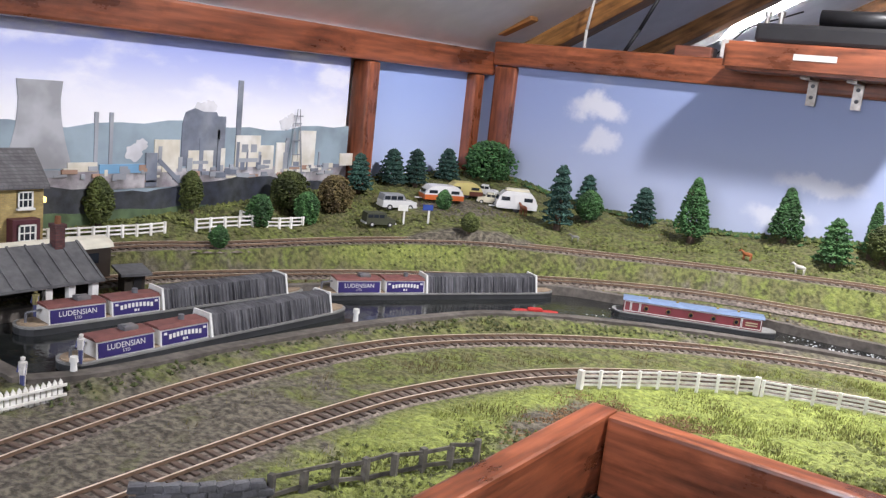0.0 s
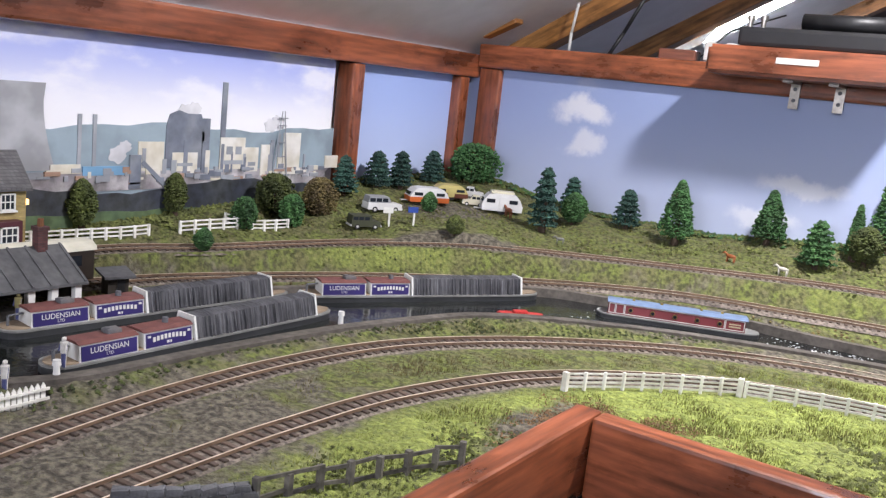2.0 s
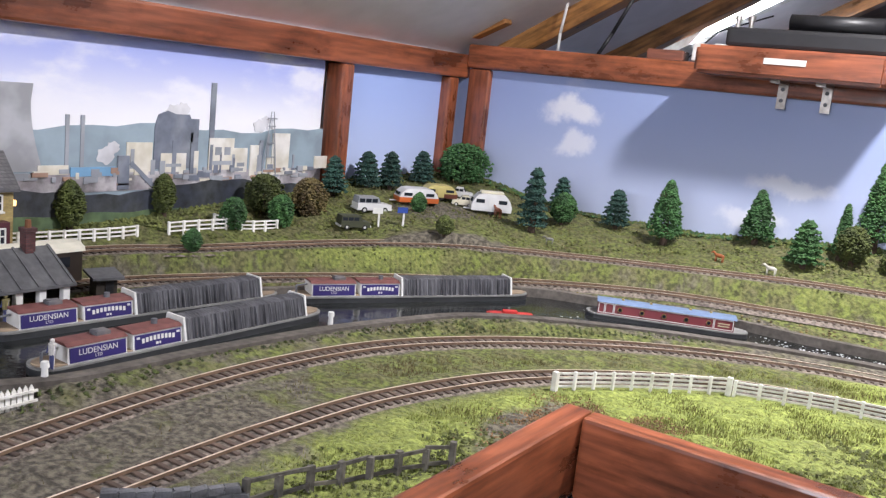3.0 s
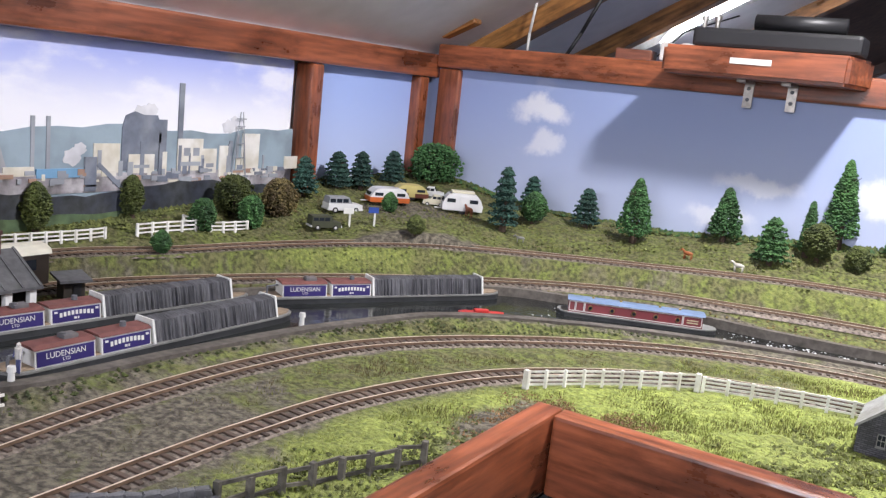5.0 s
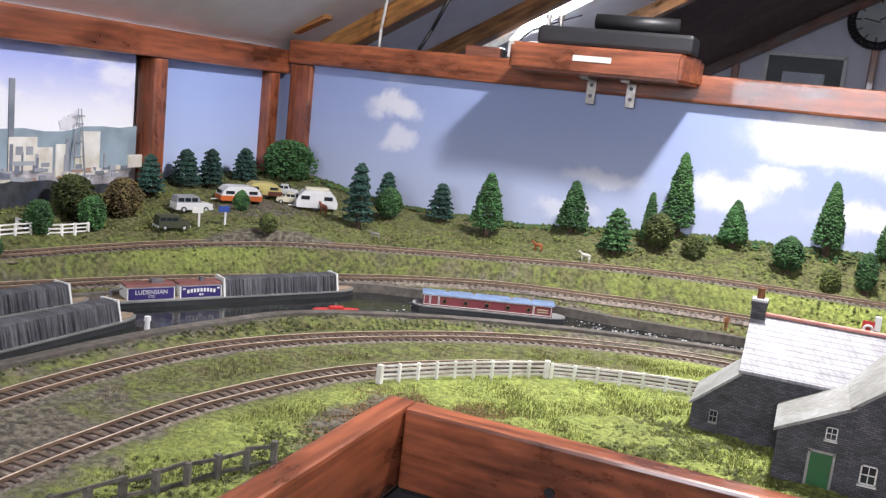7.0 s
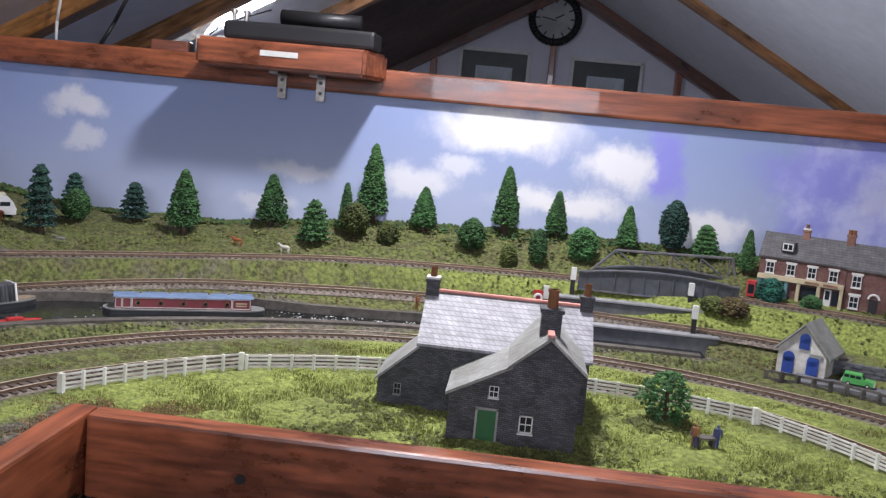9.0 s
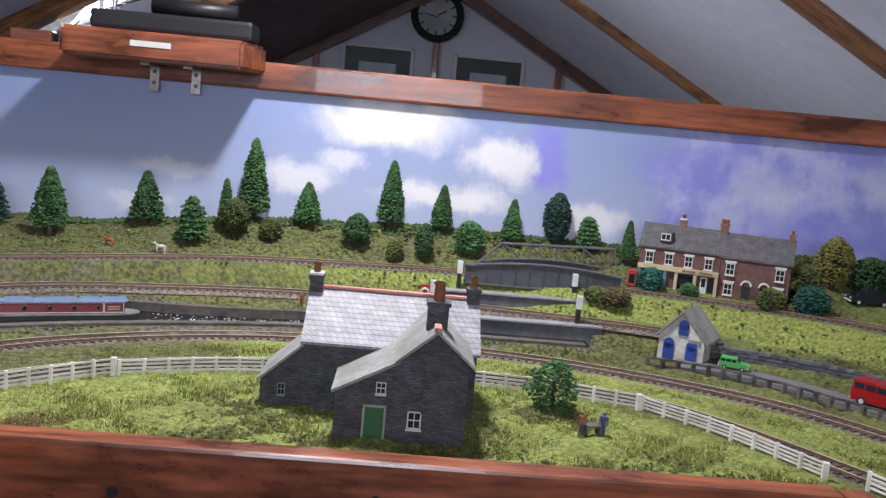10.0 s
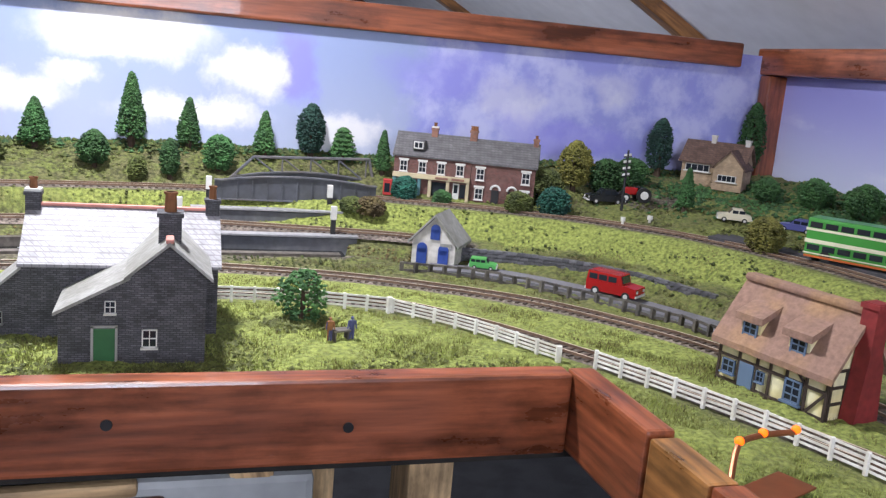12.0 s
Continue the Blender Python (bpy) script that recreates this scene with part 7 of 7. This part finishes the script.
for sx, r in ((-0.08, 0.085), (0.13, 0.05)):
    for s in (-1, 1):
        w = part("wheel", rodded((sx, s * 0.06, r), (sx, s * 0.1, r), r, n=16), TYRE, tractor)
        part("hub", rodded((sx, s * 0.095, r), (sx, s * 0.105, r), r * 0.55, n=12), WHITE, w)


def caravan(x, y, rz, length, lower, upper, label, rack=False, tall=1.0):
    c = thing("caravan", x, y, ground_at(x, y), rz, label, "caravan", "caravans at the camp site")
    h, w, L = 0.27, 0.22, length
    side = [(-L / 2, 0.05), (L / 2, 0.05), (L / 2 + 0.01, 0.12), (L / 2 - 0.02, 0.2), (L / 2 - 0.07, h - 0.01), (L * 0.2, h), (-L * 0.2, h), (-L / 2 + 0.07, h - 0.01), (-L / 2 + 0.02, 0.2), (-L / 2 - 0.01, 0.12)]
    body = part("body", prismed(side, -w / 2, w / 2, "y"), upper, c)
    part("lower_band", prismed([(-L / 2 - 0.006, 0.046), (L / 2 + 0.006, 0.046), (L / 2 + 0.012, 0.125), (-L / 2 - 0.012, 0.125)], -w / 2 - 0.003, w / 2 + 0.003, "y"), lower, body)
    for s in (-1, 1):
        for dx in (-0.3, 0.28):
            part("side_window", boxed((dx * L, s * (w / 2 + 0.002), 0.175), (0.1, 0.006, 0.05), 0.002), PANE, body)
        part("wheel", rodded((0, s * w * 0.42, 0.045), (0, s * w * 0.51, 0.045), 0.045, n=14), TYRE, c)
    part("end_window", boxed((-L / 2 + 0.002, 0, 0.175), (0.02, 0.12, 0.05)), PANE, body)
    part("door", boxed((0.0, -w / 2 - 0.003, 0.145), (0.08, 0.006, 0.18)), upper, body)
    part("drawbar", rodded((-L / 2, 0, 0.05), (-L / 2 - 0.09, 0, 0.05), 0.01, n=6), HUB, c)
    c.scale = (1, 1, tall)
    if rack:
        part("roof_light", boxed((0, 0, h + 0.015), (L * 0.6, 0.14, 0.03), 0.008), CREAM_CAR, c)


ORANGE = material("orange_caravan_band", (0.55, 0.13, 0.03), 0.4, 0.05)
BROWN_B = material("dark_brown_caravan_band", (0.11, 0.035, 0.02), 0.4, 0.05)
STRAW = material("straw_caravan_paint", (0.55, 0.47, 0.18), 0.4, 0.05)
caravan(0.7, -1.86, 55, 0.46, ORANGE, WHITE_CAR, "white and orange touring caravan", tall=0.72)
caravan(0.66, -1.34, 48, 0.4, BROWN_B, STRAW, "straw and brown touring caravan", tall=0.66)
caravan(1.32, -1.2, 38, 0.46, WHITE_CAR, WHITE_CAR, "white touring caravan with a raised roof", True, 0.9)

GREEN_BUS, CREAM_BUS = material("mid_green_bus_paint", (0.06, 0.28, 0.05), 0.3, 0.05), material("cream_bus_band", (0.7, 0.68, 0.5), 0.35, 0.05)
bus = thing("double_decker_bus", 13.12, -3.95, 0.43, -56, "green and cream double-decker bus in the street", "bus")
BL, BW, BH = 0.95, 0.26, 0.36
part("body", boxed((0, 0, BH / 2 + 0.02), (BL, BW, BH), 0.025), GREEN_BUS, bus)
for z, t in ((0.17, 0.035), (0.275, 0.022), (0.06, 0.012)):
    part("cream_band", boxed((0, 0, z), (BL + 0.006, BW + 0.006, t), 0.003), CREAM_BUS, bus)
part("orange_skirt", boxed((0, 0, 0.035), (BL * 0.98, BW + 0.004, 0.02)), ORANGE, bus)
for z in (0.115, 0.318):
    for k in range(7):
        for s in (-1, 1):
            part("window", boxed((-BL / 2 + 0.08 + k * 0.132, s * (BW / 2 + 0.002), z), (0.105, 0.008, 0.05), 0.002), PANE, bus)
part("windscreen", box(boxed((BL / 2, 0, 0.12), (0.01, BW * 0.8, 0.06)), (BL / 2, 0, 0.315), (0.01, BW * 0.8, 0.05)), PANE, bus)
for sx in (-0.3, 0.32):
    for s in (-1, 1):
        part("wheel", rodded((sx * BL, s * BW * 0.4, 0.045), (sx * BL, s * BW * 0.505, 0.045), 0.05, n=14), TYRE, bus)

# ---- small things ----
BARREL = material("rusty_brown_barrel", (0.20, 0.07, 0.03), 0.8, 0.3, 120)
for x, y in ((1.72, -7.86), (1.62, -7.98)):
    cask = rodded((x, y, 0.02), (x, y, 0.1), 0.045, 0.052, 14)
    solid("barrel", rod(cask, (x, y, 0.1), (x, y, 0.18), 0.052, 0.045, 14), BARREL, "rusty brown barrel at the end of the basin", "barrel", group="barrels on the quay")


def figurine(x, y, z, h, coat, legs, label):
    """A small painted model figure: legs, trunk, arms and head in one mesh."""
    bm = bmesh.new()
    for side in (-1, 1):
        rod(bm, (side * h * 0.055, 0, 0), (side * h * 0.05, 0, h * 0.48), h * 0.042, h * 0.06, 8)
    low = len(bm.faces)
    rod(bm, (0, 0, h * 0.45), (0, 0, h * 0.8), h * 0.1, h * 0.125, 8)
    for side in (-1, 1):
        rod(bm, (side * h * 0.13, 0, h * 0.78), (side * h * 0.17, -h * 0.06, h * 0.48), h * 0.038, h * 0.03, 6)
    blob(bm, (0, 0, h * 0.9), h * 0.075, rough=0)
    bm.faces.ensure_lookup_table()
    for f in bm.faces[:low]:
        f.material_index = 1
    ob = solid("figurine", bm, coat, label, "figurine", at=(x, y, z))
    ob.data.materials.append(legs)
    return ob


SKIN = material("painted_figure_white", (0.55, 0.53, 0.5), 0.7, 0.3, 200)
KHAKI = material("painted_figure_khaki", (0.22, 0.19, 0.08), 0.7, 0.3, 200)
OCHRE = material("painted_figure_ochre", (0.30, 0.13, 0.05), 0.7, 0.3, 200)
NAVY_F = material("painted_figure_blue", (0.07, 0.08, 0.2), 0.7, 0.3, 200)
figurine(2.08, -7.33, 0.06, 0.19, SKIN, NAVY_F, "white painted model figure on the quay")
figurine(2.18, -7.74, 0.02, 0.2, SKIN, NAVY_F, "white painted model figure in the yard")
figurine(1.12, -7.05, 0.06, 0.2, KHAKI, NAVY_F, "khaki painted model figure by the warehouse")
figurine(6.12, -1.78, 0.1, 0.15, OCHRE, OCHRE, "ochre painted model figure by the canal")
figurine(8.31, -4.62, 0, 0.17, OCHRE, NAVY_F, "ochre painted model figure seated at a picnic")
figurine(8.46, -4.6, 0, 0.17, NAVY_F, NAVY_F, "blue painted model figure seated at a picnic")
tab = thing("picnic_table", 8.385, -4.6, ground_at(8.385, -4.6), 10, "small dark picnic table on the lawn", "table")
part("tabletop", boxed((0, 0, 0.07), (0.12, 0.08, 0.012)), RUSTIC, tab)
for sx in (-0.045, 0.045):
    part("leg", boxed((sx, 0, 0.03), (0.012, 0.07, 0.07)), RUSTIC, tab)


def horse(x, y, rz, h, mat, label):
    bm = bmesh.new()
    blob(bm, (0, 0, h * 0.62), h * 0.3, (1.75, 0.6, 0.62), 2, 0.03)
    for sx in (-0.36, 0.34):
        for s in (-1, 1):
            rod(bm, (sx * h, s * 0.08 * h, h * 0.55), (sx * h, s * 0.08 * h, -0.01), h * 0.06, h * 0.035, 7)
    rod(bm, (0.38 * h, 0, h * 0.68), (0.66 * h, 0, h * 0.88), h * 0.12, h * 0.08, 8)
    rod(bm, (0.62 * h, 0, h * 0.9), (0.9 * h, 0, h * 0.74), h * 0.09, h * 0.05, 8)
    rod(bm, (-0.4 * h, 0, h * 0.7), (-0.48 * h, 0, h * 0.3), h * 0.05, h * 0.02, 6)
    solid("horse_figurine", bm, mat, label, "figurine", at=(x, y, ground_at(x, y), rz), smooth=True)


horse(4.02, -1.0, 160, 0.12, material("chestnut_figure_paint", (0.32, 0.10, 0.03), 0.6, 0.15), "chestnut painted model horse above the track")
horse(4.56, -1.03, 165, 0.12, material("pale_grey_figure_paint", (0.55, 0.53, 0.47), 0.6, 0.15), "pale grey painted model horse above the track")
horse(1.5, -1.32, 150, 0.15, material("bay_figure_paint", (0.22, 0.07, 0.03), 0.6, 0.15), "bay painted model horse beside the caravan")
horse(2.38, -1.68, 200, 0.09, material("piebald_figure_paint", (0.3, 0.3, 0.28), 0.6, 0.8, 90, second=(0.03, 0.03, 0.03), patch=90), "small piebald model pony by the conifer")
for x, y, mat in ((1.0, -2.93, WHITE), (1.23, -2.81, BLUE)):
    s = thing("sign_post", x, y, ground_at(x, y) - 0.01, 55, "small sign on a white post by the upper track", "sign", "camp signs")
    part("post", boxed((0, 0, 0.1), (0.018, 0.018, 0.21)), WHITE, s)
    part("board", boxed((-0.02, -0.012, 0.18), (0.11, 0.008, 0.06)), mat, s)
LAMP_ON = glowing("warm_lamp_glass", (1.0, 0.6, 0.2), 3.0)
lamp = thing("street_lamp", -0.1, -6.3, 0.34, 0, "dark lamp post with a warm lit lantern", "street lamp")
part("column", rodded((0, 0, 0), (0, 0, 0.36), 0.014, 0.01, 8), BLACK, lamp)
part("lantern", boxed((0.02, 0, 0.29), (0.04, 0.04, 0.045), 0.006), LAMP_ON, lamp, "lit warm lantern")
kiosk = thing("telephone_kiosk", 9.58, -0.72, 0.42, -20, "red telephone kiosk beside the shops", "kiosk")
part("body", boxed((0, 0, 0.075), (0.09, 0.09, 0.15), 0.004), RED, kiosk)
part("roof", boxed((0, 0, 0.16), (0.1, 0.1, 0.02), 0.01), RED, kiosk)
part("pane", boxed((0, -0.046, 0.08), (0.06, 0.004, 0.1)), PANE, kiosk)
pole = thing("telegraph_pole", 11.98, -1.62, ground_at(11.98, -1.62), 40, "dark telegraph pole with white insulators", "telegraph pole")
part("pole", rodded((0, 0, 0), (0, 0, 0.68), 0.018, 0.012, 8), BLACK, pole)
for z in (0.4, 0.47, 0.54, 0.61):
    arm = part("cross_arm", boxed((0, 0, z), (0.2, 0.014, 0.014)), BLACK, pole)
    for dx in (-0.085, -0.045, 0.045, 0.085):
        part("insulator", rodded((dx, 0, z + 0.006), (dx, 0, z + 0.03), 0.009, n=6), WHITE, arm)
GLOW = glowing("orange_lamp_glass", (1.0, 0.13, 0.0), 2.2)
strip = thing("lamp_string", 0, 0, 0, 0, "bent copper strip with three lit orange lamps", "lamp string")
COPPER = material("copper_strip", (0.35, 0.12, 0.05), 0.4, 0.2, metal=0.6)
arc = spline([(9.78, -6.95), (9.93, -6.78), (10.1, -6.72), (10.3, -6.72)], 0.03)
bm = bmesh.new()
zs = np.interp(np.arange(len(arc)), [0, len(arc) * 0.35, len(arc)], [0.02, 0.17, 0.19])
for k in range(len(arc) - 1):
    rod(bm, (*arc[k], zs[k]), (*arc[k + 1], zs[k + 1]), 0.016, n=8)
part("strip", bm, COPPER, strip)
for f in (0.38, 0.66, 0.96):
    k = min(len(arc) - 1, int(f * len(arc)))
    part("lamp", blob(bmesh.new(), (*arc[k], zs[k] + 0.012), 0.024, rough=0, level=2), GLOW, strip, "lit orange lamp", True)
solid("copper_plate", boxed((9.98, -7.0, 0.03), (0.45, 0.2, 0.012), 0.005, 0.4), COPPER, "bent copper plate lying on the grass", "plate")
for x, y, r in ((12.15, -1.95, 0.03), (11.75, -2.1, 0.025)):
    solid("ground_signal", rod(rodded((x, y, 0.36), (x, y, 0.46), 0.014, n=8), (x, y, 0.45), (x, y, 0.49), r, n=10), WHITE, "small white ground signal by the track", "signal")
